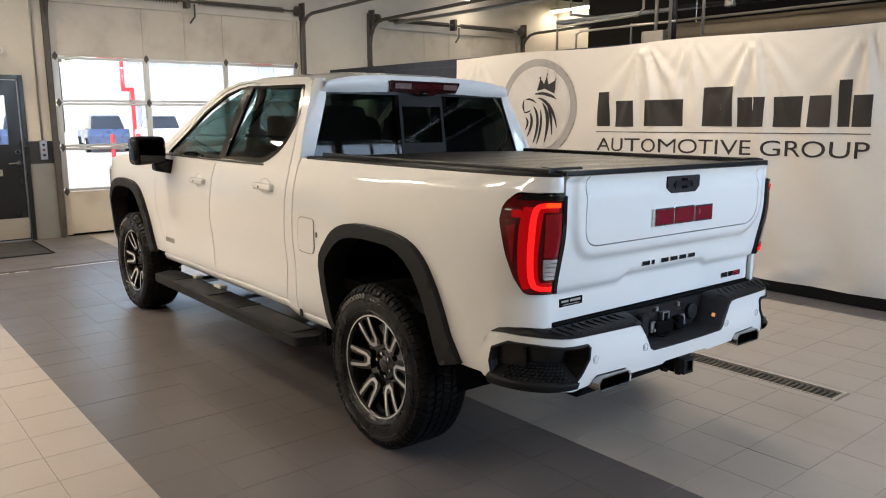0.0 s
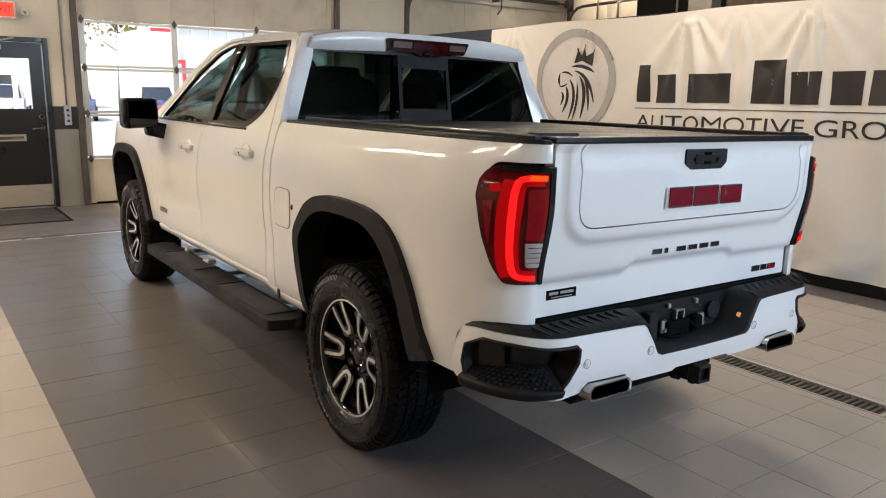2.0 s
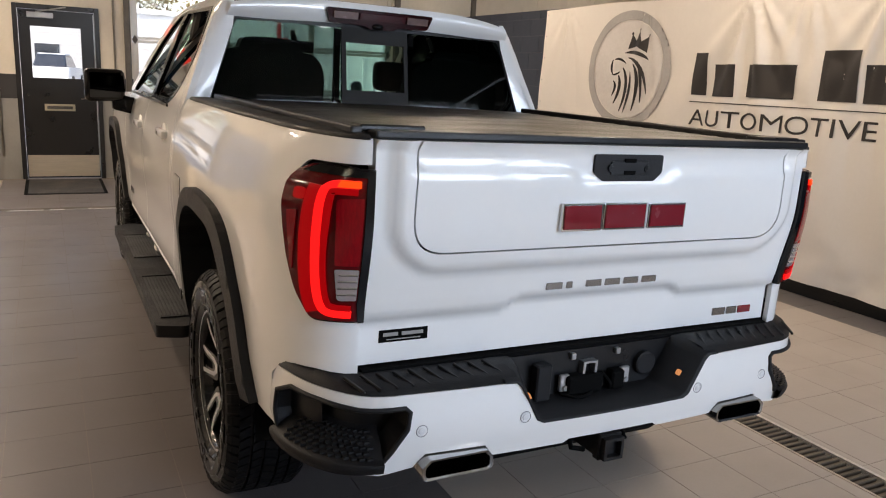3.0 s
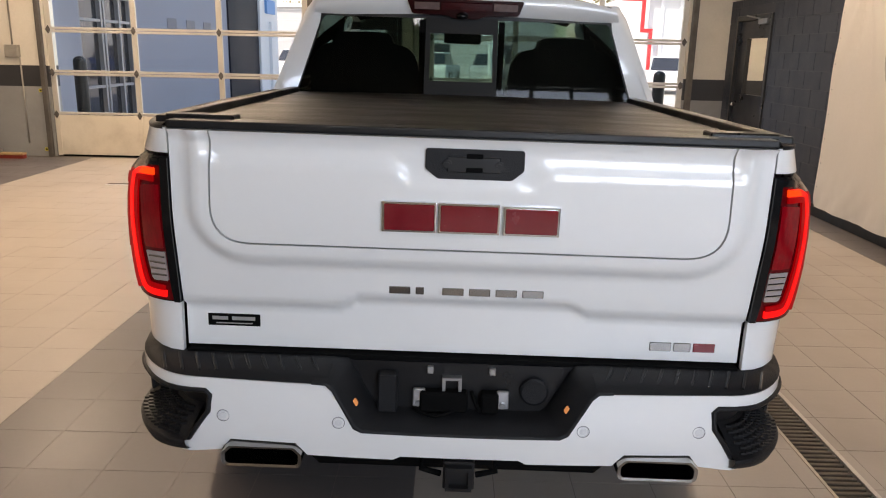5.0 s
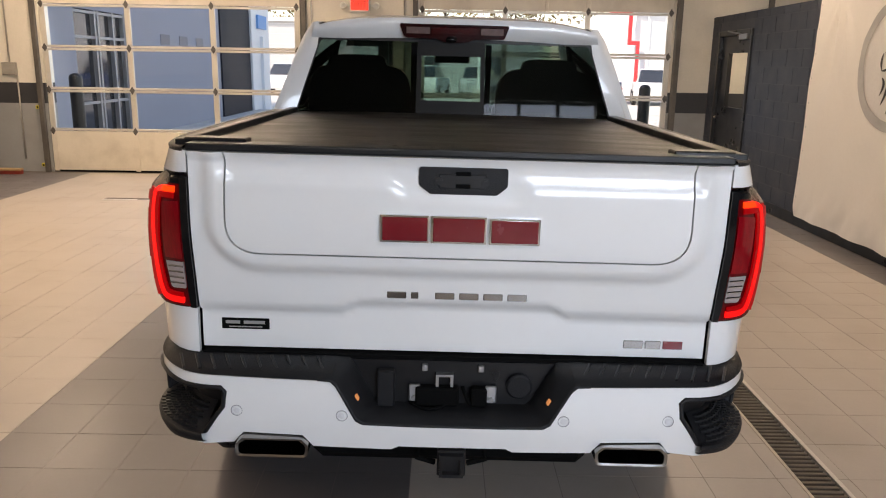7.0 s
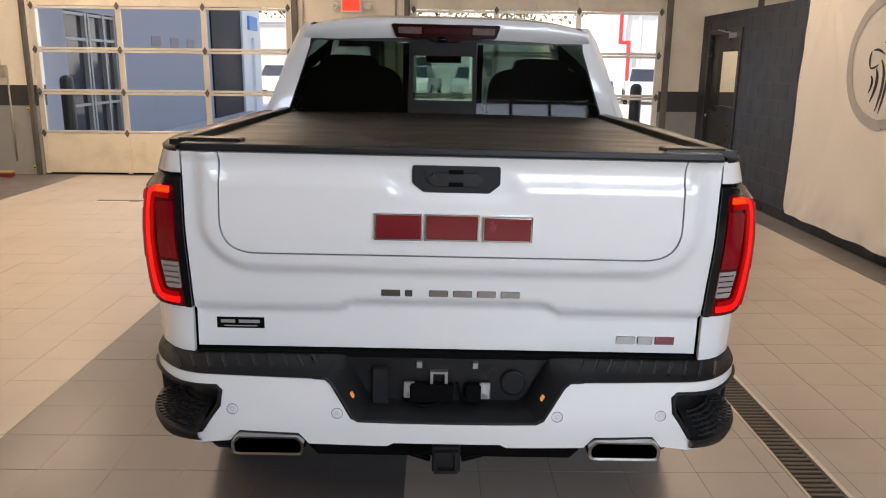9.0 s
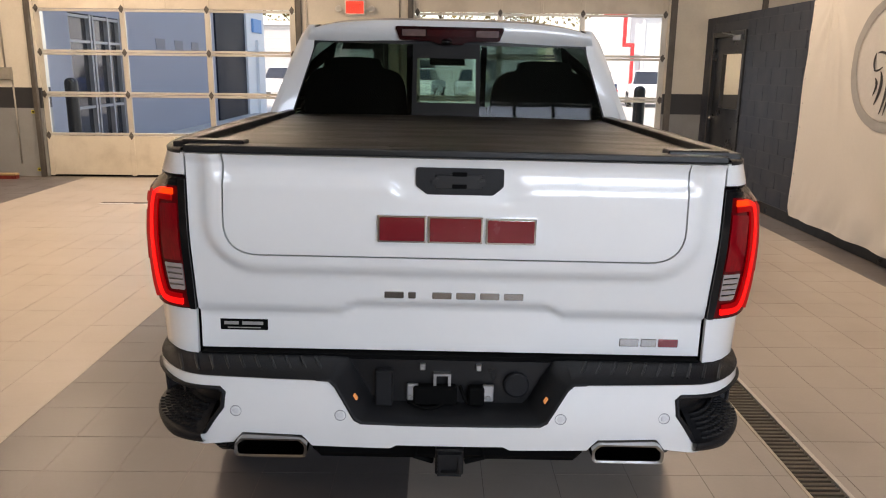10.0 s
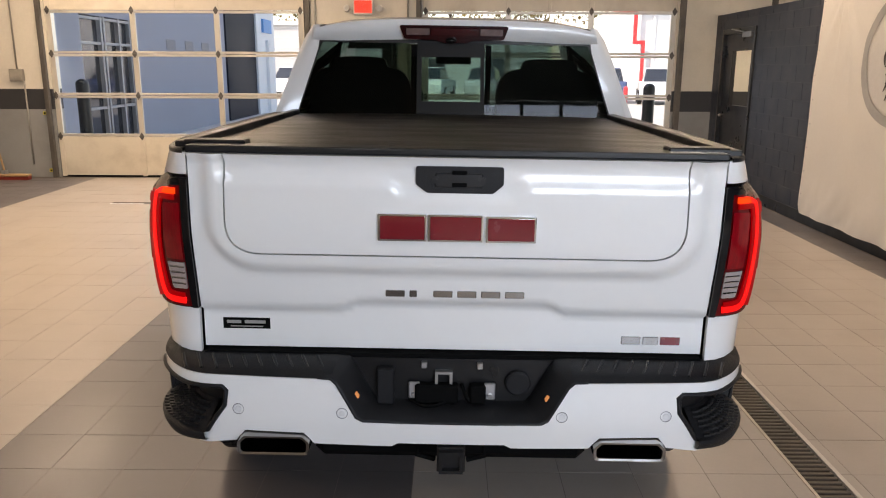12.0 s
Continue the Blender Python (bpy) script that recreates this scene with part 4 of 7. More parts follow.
# near-black base colour carries the gloom of the back room
slab("wall_dark_room", 7.2, 7.3, YB, 6.6, 0, ZC - 0.01, CEILING_SHADE, "back room wall with shade put into its dark colour")
ub = thing("utility_box", (PX + 0.13, 3.03, PH), "cream electrical cabinet above the banner", "electrical box")
part("cabinet", boxed(-0.05, 0.05, -0.14, 0.13, 0, 0.125, 0.008, 1), GALV, ub)
part("cover", boxed(-0.055, -0.051, -0.125, 0.115, 0.012, 0.113, 0.002, 1), GALV, ub)

# ------------------------------------------------------------ pickup truck (tail towards -y, wheels on the floor)
truck = thing("pickup_truck", (0, 0, 0), "white crew-cab pickup truck with black trim and covered bed", "pickup truck")
LEAN = radians(0.75)                  # the body leans a little towards the drain
truck.matrix_world = Matrix.Translation((-0.013, 0, 0)) @ Matrix.Rotation(LEAN, 4, "Y")
WR, WF, TR = 1.01, 4.755, 0.424       # axles and tyre radius
Y0 = 0.42                             # depth of the rounded rear corner
PZ = [0.44, 0.50, 0.56, 0.62, 0.75, 0.95, 1.08, 1.18, 1.26, 1.33, 1.38, 1.44]
PXS = [0.905, 0.925, 0.952, 0.963, 0.972, 0.980, 0.981, 0.978, 0.968, 0.950, 0.936, 0.905]
CZ = [1.33, 1.38, 1.50, 1.60, 1.72, 1.84, 1.90, 1.94]
CX = [0.950, 0.936, 0.893, 0.856, 0.812, 0.764, 0.72, 0.66]


def body_x(y, z, cab=False):
    x = np.interp(z, CZ, CX) if (cab and z > 1.33) else np.interp(z, PZ, PXS)
    # waist scoop on the doors and the swell over the wheels
    x -= 0.012 * math.exp(-((z - 0.80) / 0.12) ** 2) * smooth01(1.55, 1.9, y) * smooth01(4.2, 3.9, y)
    for c in (WR, WF):
        x += 0.012 * math.exp(-(((y - c) / 0.62) ** 2 + ((z - 1.02) / 0.20) ** 2) ** 2)
    # the flank stands out a little from the rear corner on
    x += 0.016 * smooth01(0.40, 0.95, y)
    # nose taper
    x -= 0.16 * smooth01(4.9, 5.75, y) ** 2
    return float(x)


def rear_y(z):
    return -0.043 * smooth01(0.93, 1.24, z)


def side(s, cab=False, off=0.0, Y0=Y0):
    """Map (u, z) of the flank to space: u is the way along the truck; below Y0 it runs round the rear corner."""
    def at(u, z, d):
        d = d - off
        if u >= Y0:
            return Vector((s * (body_x(u, z, cab) - d), u, z))
        xs = body_x(Y0, z, cab)
        if u >= 0:
            t = (1 - u / Y0) * math.pi / 2
            x, y = 0.79 + (xs - 0.79) * math.cos(t), Y0 * (1 - math.sin(t))
            nx, ny = math.cos(t), -math.sin(t)
            w = 1 - u / Y0
        else:
            x, y, nx, ny, w = 0.79 + u, 0.0, 0.0, -1.0, 1.0
        return Vector((s * (x - d * nx), y - d * ny + rear_y(z) * w, z))
    return at


def arch(c, pts):
    return [(c + a, z) for a, z in pts]


ARCH = [(0.40, 0.50), (0.425, 0.86), (0.34, 0.985), (0.24, 1.052), (0.10, 1.075), (-0.12, 1.075), (-0.27, 1.052), (-0.38, 0.985), (-0.455, 0.87), (-0.54, 0.60)]
FLARE_OUT = [(0.395, 0.50), (0.46, 0.865), (0.365, 1.02), (0.26, 1.10), (0.11, 1.137), (-0.13, 1.137), (-0.305, 1.11), (-0.425, 1.04), (-0.515, 0.905), (-0.635, 0.60)]
FLARE_IN = [(0.335, 0.50), (0.40, 0.845), (0.315, 0.975), (0.215, 1.042), (0.09, 1.07), (-0.11, 1.07), (-0.235, 1.055), (-0.345, 0.99), (-0.425, 0.865), (-0.525, 0.56)]
LIGHT = fillet([(-0.012, 0.950), (0.113, 0.953, 0.035), (0.150, 1.02, 0.2), (0.182, 1.12, 0.3), (0.207, 1.25, 0.15), (0.203, 1.338, 0.035), (0.180, 1.362, 0.03), (-0.012, 1.357)], 4)
YL = 0.30                             # the lamp stands round a tighter corner than the panel


def lamp_to_panel(u):
    y = YL * (1 - math.sin((1 - u / YL) * math.pi / 2))
    return Y0 * (1 - math.asin(1 - y / Y0) / (math.pi / 2))


def grow(poly, d):
    c = Vector((sum(p[0] for p in poly) / len(poly), sum(p[1] for p in poly) / len(poly)))
    return [tuple(c + (Vector(p) - c) * (1 + d / max(0.05, (Vector(p) - c).length))) for p in poly]


def spline(pts, n=5):
    """Open Catmull-Rom line through points."""
    p = [Vector(q) for q in pts]
    p = [2 * p[0] - p[1]] + p + [2 * p[-1] - p[-2]]
    out = []
    for i in range(1, len(p) - 2):
        for k in range(n):
            t = k / n
            out.append(tuple(0.5 * (2 * p[i] + (p[i + 1] - p[i - 1]) * t + (2 * p[i - 1] - 5 * p[i] + 4 * p[i + 1] - p[i + 2]) * t * t + (3 * p[i] - p[i - 1] - 3 * p[i + 1] + p[i + 2]) * t ** 3)))
    out.append(tuple(p[-2]))
    return out


SEAM = 0.004
REAR_EDGE = spline([(1.915, 0.60), (1.905, 0.80), (1.90, 0.95), (1.893, 1.12), (1.888, 1.25), (1.89, 1.36), (1.91, 1.50), (1.945, 1.66), (1.985, 1.80), (2.0, 1.855)])   # rear edge of the rear door
B_SEAM = spline([(2.955, 0.60), (2.975, 0.75), (2.985, 0.95), (2.955, 1.15), (2.93, 1.34)])
MID = [(2.74, 1.60), (2.60, 1.885)]      # seam up the middle pillar
A_EDGE = spline([(3.93, 0.60), (3.97, 0.72), (4.03, 0.9), (4.05, 1.1), (4.03, 1.22), (3.97, 1.33)])
A_PILLAR = spline([(3.93, 1.37), (3.65, 1.54), (3.40, 1.69), (3.18, 1.80), (2.95, 1.865)])

REAR_DOOR = [(2.95, 0.60)] + [(p[0] - SEAM, p[1]) for p in B_SEAM[1:]] + [(2.835, 1.50), (2.735, 1.878), (2.01, 1.862)] + [(p[0] + SEAM, p[1]) for p in REAR_EDGE[::-1]]
REAR_DOOR = REAR_DOOR[::-1]
FRONT_DOOR = ([(p[0] + SEAM, p[1]) for p in B_SEAM] + [(2.843, 1.50), (2.743, 1.879), (2.80, 1.879)] + A_PILLAR[::-1] + [(p[0] - SEAM, p[1]) for p in A_EDGE[::-1]])
REAR_GLASS = fillet([(2.80, 1.395, 0.01), (2.23, 1.395, 0.4), (2.03, 1.49, 0.4), (1.955, 1.68, 0.3), (2.02, 1.838, 0.03), (2.69, 1.848, 0.01)])
FRONT_GLASS = fillet([(2.87, 1.392, 0.01), (3.84, 1.385, 0.02), (3.58, 1.535, 0.3), (3.33, 1.69, 0.3), (3.08, 1.80, 0.3), (2.90, 1.842, 0.1), (2.785, 1.848, 0.01)])


def both(fn):
    for s in (-1, 1):
        fn(s)


def body_side(s):
    cabm, bedm = side(s, True), side(s)
    # bed side with its lamp cut-out and wheel arch
    bed = [(1.795, 0.56)] + [(1.795, 1.43)] + [(-0.008, 1.43), (-0.008, 1.366)] + [(lamp_to_panel(u) - 0.004, z + (0.003 if z > 1.3 else 0)) for u, z in LIGHT[::-1][1:-1]] + [(-0.008, 0.946), (-0.008, 0.805), (0.14, 0.812), (0.21, 0.806), (0.26, 0.785), (0.290, 0.745), (0.299, 0.69), (0.299, 0.585)] + arch(WR, ARCH[::-1])
    b = part("bed_side", face_out(sheet(bed, bedm, 0.045, (), 0.02)), PAINT, truck)
    fd = fillet([(1.545, 0.918, 0.05), (1.728, 0.918, 0.03), (1.728, 1.108, 0.05), (1.545, 1.108, 0.03)])
    part("fuel_door", face_out(sheet(fd, side(s, False, 0.0035), 0.05, (), 0.0035)), PAINT, b) if s < 0 else None
    if s < 0:
        bm = bmesh.new()
        tube(bm, [bedm(u, z, -0.001) for u, z in densify(grow(fd, 0.004), 0.03)], 0.0013, 5, True)
        part("fuel_door_gap", bm, BLACK_PLASTIC, b)
        bm = bmesh.new()
        lathe(bm, [(-0.006, 0.012), (0.0, 0.012)], 12)
        bmesh.ops.translate(bm, verts=bm.verts, vec=bedm(1.515, 1.03, 0.004))
        box(bm, bedm(1.515, 1.03, 0).x - 0.003, bedm(1.515, 1.03, 0).x + 0.004, 1.511, 1.521, 1.015, 1.045, 0.003, 1)
        part("hinge_cap", bm, BLACK_SATIN, b)
    # cab corner behind the rear door, and roof rail
    corner = [(1.803, 0.56), (1.90, 0.56)] + [(p[0] - SEAM, p[1]) for p in REAR_EDGE] + [(2.735, 1.886), (2.80, 1.886)] + [(p[0] + 0.004, p[1] + 0.012) for p in A_PILLAR[::-1]] + [(3.99, 1.37), (4.05, 1.40), (3.70, 1.585), (3.45, 1.725), (3.22, 1.84), (2.98, 1.897), (2.6, 1.908), (2.2, 1.902), (2.03, 1.893), (1.955, 1.872), (1.91, 1.80), (1.855, 1.60), (1.803, 1.43)]
    part("cab_corner", face_out(sheet(corner, cabm, 0.045, (), 0.03)), PAINT, truck)
    # dark backing behind the gap between bumper and bed side
    part("corner_backing", face_out(sheet([(0.12, 0.585), (0.42, 0.585), (0.42, 0.86), (0.12, 0.86)], side(s, False, -0.032), 0.05, (), 0.01)), BLACK_SATIN, truck)
    # rocker under the doors
    bm = bmesh.new()
    rk = side(s, True)
    strip = []
    for y in np.linspace(1.42, 3.97, 30):
        top = 0.553 + 0.039 * smooth01(1.795, 1.93, y)
        strip.append([bm.verts.new(rk(y, top, d) + Vector((0, 0, z))) for d, z in ((0.03, 0.004), (0.002, -0.002), (0.0, -0.012), (0.012, -0.045), (0.05, -0.070), (0.10, -0.075))])
    for a, b in zip(strip, strip[1:]):
        for k in range(5):
            bm.faces.new((a[k], a[k + 1], b[k + 1], b[k]))
    part("rocker", face_out(bm), PAINT, truck, smooth=True)
    # doors
    for nm, outline, glass, hy, gm in (("rear_door", REAR_DOOR, REAR_GLASS, 2.15, SIDE_PRIVACY), ("front_door", FRONT_DOOR, FRONT_GLASS, 3.16, TINT)):
        d = part(nm, face_out(sheet(outline, cabm, 0.045, [glass], 0.03)), PAINT, truck)
        ring = sheet(grow(glass, 0.020), side(s, True, 0.003), 0.05, [grow(glass, -0.012)], 0.02)
        part("window_surround", face_out(ring), BLACK_GLOSS, d)
        flat = side(s, True, -0.008)

        def curved(u, v, d, flat=flat):
            return flat(u, v, d) - Vector((s * 0.085 * max(0.0, (v - 1.38) / 0.47) ** 1.35, 0, 0))
        pane = sheet(grow(glass, 0.018), curved, 0.04, (), 0)
        bmesh.ops.recalc_face_normals(pane, faces=pane.faces[:])
        pane.faces.ensure_lookup_table()
        if (pane.faces[0].normal.x * s > 0) != (s < 0):
            bmesh.ops.reverse_faces(pane, faces=pane.faces[:])
        part("window_pane", pane, gm, d, smooth=True)
        # pull handle with its scoop
        hz = 1.245 if nm == "rear_door" else 1.215
        bm = bmesh.new()
        p = cabm(hy, hz, 0)
        box(bm, p.x - 0.028, p.x + 0.028, hy - 0.115, hy + 0.115, hz - 0.019, hz + 0.021, 0.014, 3)
        h = part("door_handle", bm, PAINT, d, smooth=True)
        bm = bmesh.new()
        bmesh.ops.create_uvsphere(bm, u_segments=16, v_segments=10, radius=1, matrix=Matrix.Translation((p.x - s * 0.004, hy, hz)) @ Matrix.Diagonal((0.014, 0.075, 0.052, 1)))
        part("scoop", bm, PAINT, h, smooth=True)
        bm = bmesh.new()
        tube(bm, [(p.x + s * 0.0285, hy + 0.03, hz), (p.x + s * 0.031, hy + 0.03, hz)], 0.007, 10)
        part("keyhole", bm, BLACK_SATIN, h)
    # black pillar between the windows
    part("pillar_trim", face_out(sheet([(2.79, 1.385), (2.885, 1.385), (2.80, 1.862), (2.675, 1.860)], side(s, True, 0.0045), 0.05, (), 0.01)), BLACK_GLOSS, truck)
    # window sill strip
    bm = bmesh.new()
    tube(bm, [cabm(y, 1.374, -0.004) for y in np.linspace(2.22, 3.9, 16)], 0.007, 6)
    part("sill_strip", bm, BLACK_SATIN, truck)
    # front wing
    wing = [(4.055, 0.62)] + arch(WF, [(a, z) for a, z in ((-0.54, 0.60), (-0.455, 0.87), (-0.38, 0.985), (-0.27, 1.052), (-0.12, 1.075), (0.10, 1.075), (0.24, 1.052), (0.34, 0.985), (0.425, 0.86), (0.43, 0.70))]) + [(5.55, 0.70), (5.62, 1.0), (5.55, 1.25), (4.9, 1.335), (4.0, 1.365)] + [(p[0] + SEAM, p[1]) for p in A_EDGE[::-1] if p[1] < 1.33]
    wing[0] = (3.945, 0.60)
    part("front_wing", face_out(sheet(wing, side(s), 0.05, (), 0.02)), PAINT, truck)
    # flares
    for nm, c in (("rear", WR), ("front", WF)):
        fo = spline(FLARE_OUT, 3)
        fi = spline(FLARE_IN, 3)
        k = -1 if nm == "front" else 1
        loop = arch(c, fo) + arch(c, fi[::-1])
        base = side(s)

        def flare_at(u, z, d, base=base, c=c):
            p = base(u, z, d)
            q = math.hypot((u - c) / 1.0, z - 0.45)
            return p + Vector((s * 0.030, 0, 0)) if d == 0 else p - Vector((s * 0.06, 0, 0)) * (d / 0.05)
        part("wheel_arch_flare", face_out(sheet(loop, flare_at, 0.03, (), 0.05)), BLACK_PLASTIC, truck)
        # dark well behind
        bm = bmesh.new()
        prof = arch(c, spline([(0.5, 0.40), (0.52, 0.86), (0.40, 1.03), (0.1, 1.11), (-0.15, 1.11), (-0.46, 1.03), (-0.56, 0.86), (-0.62, 0.45)], 3))
        a0 = [bm.verts.new((s * 0.955, u, z)) for u, z in prof]
        a1 = [bm.verts.new((s * 0.45, u, z)) for u, z in prof]
        for i in range(len(prof) - 1):
            bm.faces.new((a0[i], a0[i + 1], a1[i + 1], a1[i]))
        bm.faces.new(a1)
        part("wheel_well", bm, VOID, truck)
    # running board
    bm = sheet(fillet([(1.60, -1.10, 0.03), (1.56, -0.98, 0.05), (1.62, -0.90, 0.03), (3.86, -0.90, 0.03), (3.93, -0.97, 0.05), (3.86, -1.10, 0.04)]), lambda u, v, d: Vector((-s * v, u, 0.452 - d)), 0.08, (), 0.055)
    rb = part("running_board", face_out(bm), BLACK_PLASTIC, truck)
    bm = bmesh.new()
    tube(bm, [(s * (1.085 - abs(t) ** 6 * 0.02), 2.74 + 1.13 * t, 0.442) for t in np.linspace(-1, 1, 15)], 0.010, 8)
    part("edge_strip", bm, pbr("dark_board_edge", (0.16, 0.16, 0.16), 0.35, 0.6), rb, smooth=True)
    for y0, y1 in ((1.72, 2.42), (2.9, 3.5)):
        bm = bmesh.new()
        for k in range(9):
            x = 0.925 + k * 0.0165
            box(bm, min(s * x, s * (x + 0.009)), max(s * x, s * (x + 0.009)), y0, y1, 0.452, 0.457, 0.001, 1)
        part("tread_pad", bm, STEP_PAD, rb)
    for y in (1.70, 2.44, 2.88, 3.52):
        part("rib", boxed(min(s * 0.90, s * 1.07), max(s * 0.90, s * 1.07), y - 0.006, y + 0.006, 0.452, 0.459, 0.002, 1), BLACK_SATIN, rb)
    for y in (1.95, 2.75, 3.55):
        bm = bmesh.new()
        box(bm, min(s * 0.70, s * 0.97), max(s * 0.70, s * 0.97), y - 0.05, y + 0.05, 0.41, 0.44, 0.005, 1)
        part("bracket", bm, STEEL, rb)
    # pale covers over two of the board brackets, and the dark slot at the end of the rocker
    for y0, y1 in ((3.02, 3.13), (3.46, 3.52)):
        part("bracket_cover", boxed(min(s * 0.87, s * 0.93), max(s * 0.87, s * 0.93), y0, y1, 0.445, 0.476, 0.012, 2), WHITE_ENAMEL, rb, "white plastic bracket cover")
    p = side(s, True)(1.775, 0.56, 0)
    part("rocker_slot", boxed(p.x - 0.004, p.x + 0.004, 1.757, 1.785, 0.515, 0.565, 0.003, 1), BLACK_SATIN, truck)
    # mirror
    bm = bmesh.new()
    box(bm, min(s * 1.02, s * 1.265), max(s * 1.02, s * 1.265), 3.62, 3.80, 1.315, 1.515, 0.045, 3)
    for v in bm.verts:
        f = (abs(v.co.x) - 1.02) / 0.25
        v.co.y += 0.05 * (1 - f)
        v.co.z -= 0.012 * f if v.co.z < 1.4 else 0
    mr = part("door_mirror", bm, BLACK_GLOSS, truck, "gloss black door mirror", smooth=True)
    bm = bmesh.new()
    vs = [bm.verts.new((s * x, y, z)) for x, y, z in ((1.05, 3.657, 1.338), (1.235, 3.612, 1.335), (1.235, 3.612, 1.49), (1.05, 3.657, 1.493))]
    bm.faces.new(vs)
    part("mirror_glass", bm, MIRROR, mr)
    bm = bmesh.new()
    box(bm, min(s * 0.93, s * 1.10), max(s * 0.93, s * 1.10), 3.70, 3.80, 1.24, 1.35, 0.02, 2)
    for v in bm.verts:
        v.co.z += 0.22 * (abs(v.co.x) - 1.02)
    part("mirror_arm", bm, BLACK_GLOSS, mr, smooth=True)
    # plain badge on the door: three small bars
    bm = bmesh.new()
    for k, (y, w) in enumerate(((3.90, 0.055), (3.835, 0.05), (3.775, 0.045))):
        p = cabm(y, 0.71, 0)
        box(bm, p.x - 0.005, p.x + 0.005, y - w, y, 0.695, 0.73, 0.002, 1)
    part("badge", bm, DARK_CHROME, truck)


both(body_side)

# ---- roof, bonnet, windscreen
def roof_at(u, v, d):
    """u across (-1..1), v along y."""
    half = 0.722 - 0.03 * smooth01(2.5, 3.15, v)
    x = u * half
    z = 1.953 - 0.052 * abs(u) ** 4 - 0.05 * smooth01(2.9, 3.3, v) - 0.028 * smooth01(2.15, 1.87, v) - 0.008 * smooth01(2.8, 2.0, v)
    return Vector((x, v, z - d))


bm = bmesh.new()
gr = [[bm.verts.new(roof_at(-1 + 2 * i / 24, 1.86 + 1.39 * j / 24, 0)) for j in range(25)] for i in range(25)]
for i in range(24):
    for j in range(24):
        bm.faces.new((gr[i][j], gr[i + 1][j], gr[i + 1][j + 1], gr[i][j + 1]))
part("roof", bm, PAINT, truck, smooth=True)
# rear upper lip of the roof, from the roof edge to the glass
bm = bmesh.new()
rows = []
for k in range(7):
    t = k / 6
    row = []
    for i in range(25):
        u = -1 + 2 * i / 24
        top = roof_at(u, 1.86, 0)
        low = Vector((u * 0.742, 1.888, 1.806))
        p = top.lerp(low, t)
        p.y -= 0.018 * math.sin(math.pi * t)
        row.append(bm.verts.new(p))
    rows.append(row)
for a, b in zip(rows, rows[1:]):
    for i in range(24):
        bm.faces.new((a[i], a[i + 1], b[i + 1], b[i]))
part("roof_lip", bm, PAINT, truck, smooth=True)


def rear_glass_at(u, v, d):
    """u across in metres, v height."""
    y = 1.822 + 0.056 * (v - 1.40) / 0.40 + 0.02 * (u / 0.75) ** 2
    return Vector((u, y + d, v))


pane = sheet(fillet([(-0.835, 1.40, 0.02), (0.835, 1.40, 0.02), (0.705, 1.808, 0.03), (-0.705, 1.808, 0.03)]), rear_glass_at, 0.08, [[(-0.188, 1.422), (0.152, 1.422), (0.147, 1.798), (-0.186, 1.798)]], 0)
bmesh.ops.recalc_face_normals(pane, faces=pane.faces[:])
pane.faces.ensure_lookup_table()
if pane.faces[0].normal.y > 0:
    bmesh.ops.reverse_faces(pane, faces=pane.faces[:])
rg = part("rear_window", pane, PRIVACY, truck, smooth=True)
slider = part("slider_frame", face_out(sheet([(-0.196, 1.412), (0.160, 1.412), (0.155, 1.803), (-0.194, 1.803)], lambda u, v, d: rear_glass_at(u, v, d - 0.004), 0.1, [[(-0.172, 1.503), (0.138, 1.503), (0.135, 1.730), (-0.172, 1.730)]], 0.014)), pbr("grey_slider_frame", (0.011, 0.010, 0.0095), 0.6, spec=0.25), rg)
pane = sheet([(-0.174, 1.500), (0.140, 1.500), (0.137, 1.733), (-0.174, 1.733)], lambda u, v, d: rear_glass_at(u, v, d + 0.004), 0.08, (), 0)
bmesh.ops.recalc_face_normals(pane, faces=pane.faces[:])
pane.faces.ensure_lookup_table()
if pane.faces[0].normal.y > 0:
    bmesh.ops.reverse_faces(pane, faces=pane.faces[:])
part("slider_pane", pane, SLIDER, slider, smooth=True)
for xx in (-0.212, 0.176):
    part("slider_post", boxed(xx - 0.014, xx + 0.014, 1.87, 1.895, 1.41, 1.79), VOID, rg)
for s in (-1, 1):
    # body-coloured posts beside the rear window
    bm = bmesh.new()
    lo, hi = [], []
    for k in range(9):
        t = k / 8
        z = 1.40 + t * 0.485
        inner = Vector((s * (0.835 - 0.13 * min(1, t / 0.8)), 1.835 + 0.06 * t, z))
        outer = side(s, True)(1.803 + 0.137 * t, z, 0)
        outer.z = z
        turn = Vector((outer.x - s * 0.004, min(inner.y, outer.y) - 0.006, z))
        lo.append([bm.verts.new((1 - q) ** 2 * inner + 2 * q * (1 - q) * turn + q * q * outer) for q in (0, 0.15, 0.3, 0.5, 0.75, 1)])
    for a, b in zip(lo, lo[1:]):
        for i in range(5):
            bm.faces.new((a[i], a[i + 1], b[i + 1], b[i]))
    part("rear_post", bm, PAINT, truck, smooth=True)
part("window_seal", face_out(sheet(fillet([(-0.845, 1.385, 0.02), (0.845, 1.385, 0.02), (0.712, 1.816, 0.03), (-0.712, 1.816, 0.03)]), lambda u, v, d: rear_glass_at(u, v, d - 0.002), 0.08, [fillet([(-0.825, 1.412, 0.02), (0.825, 1.412, 0.02), (0.696, 1.798, 0.03), (-0.696, 1.798, 0.03)])], 0.01)), BLACK_SATIN, rg)


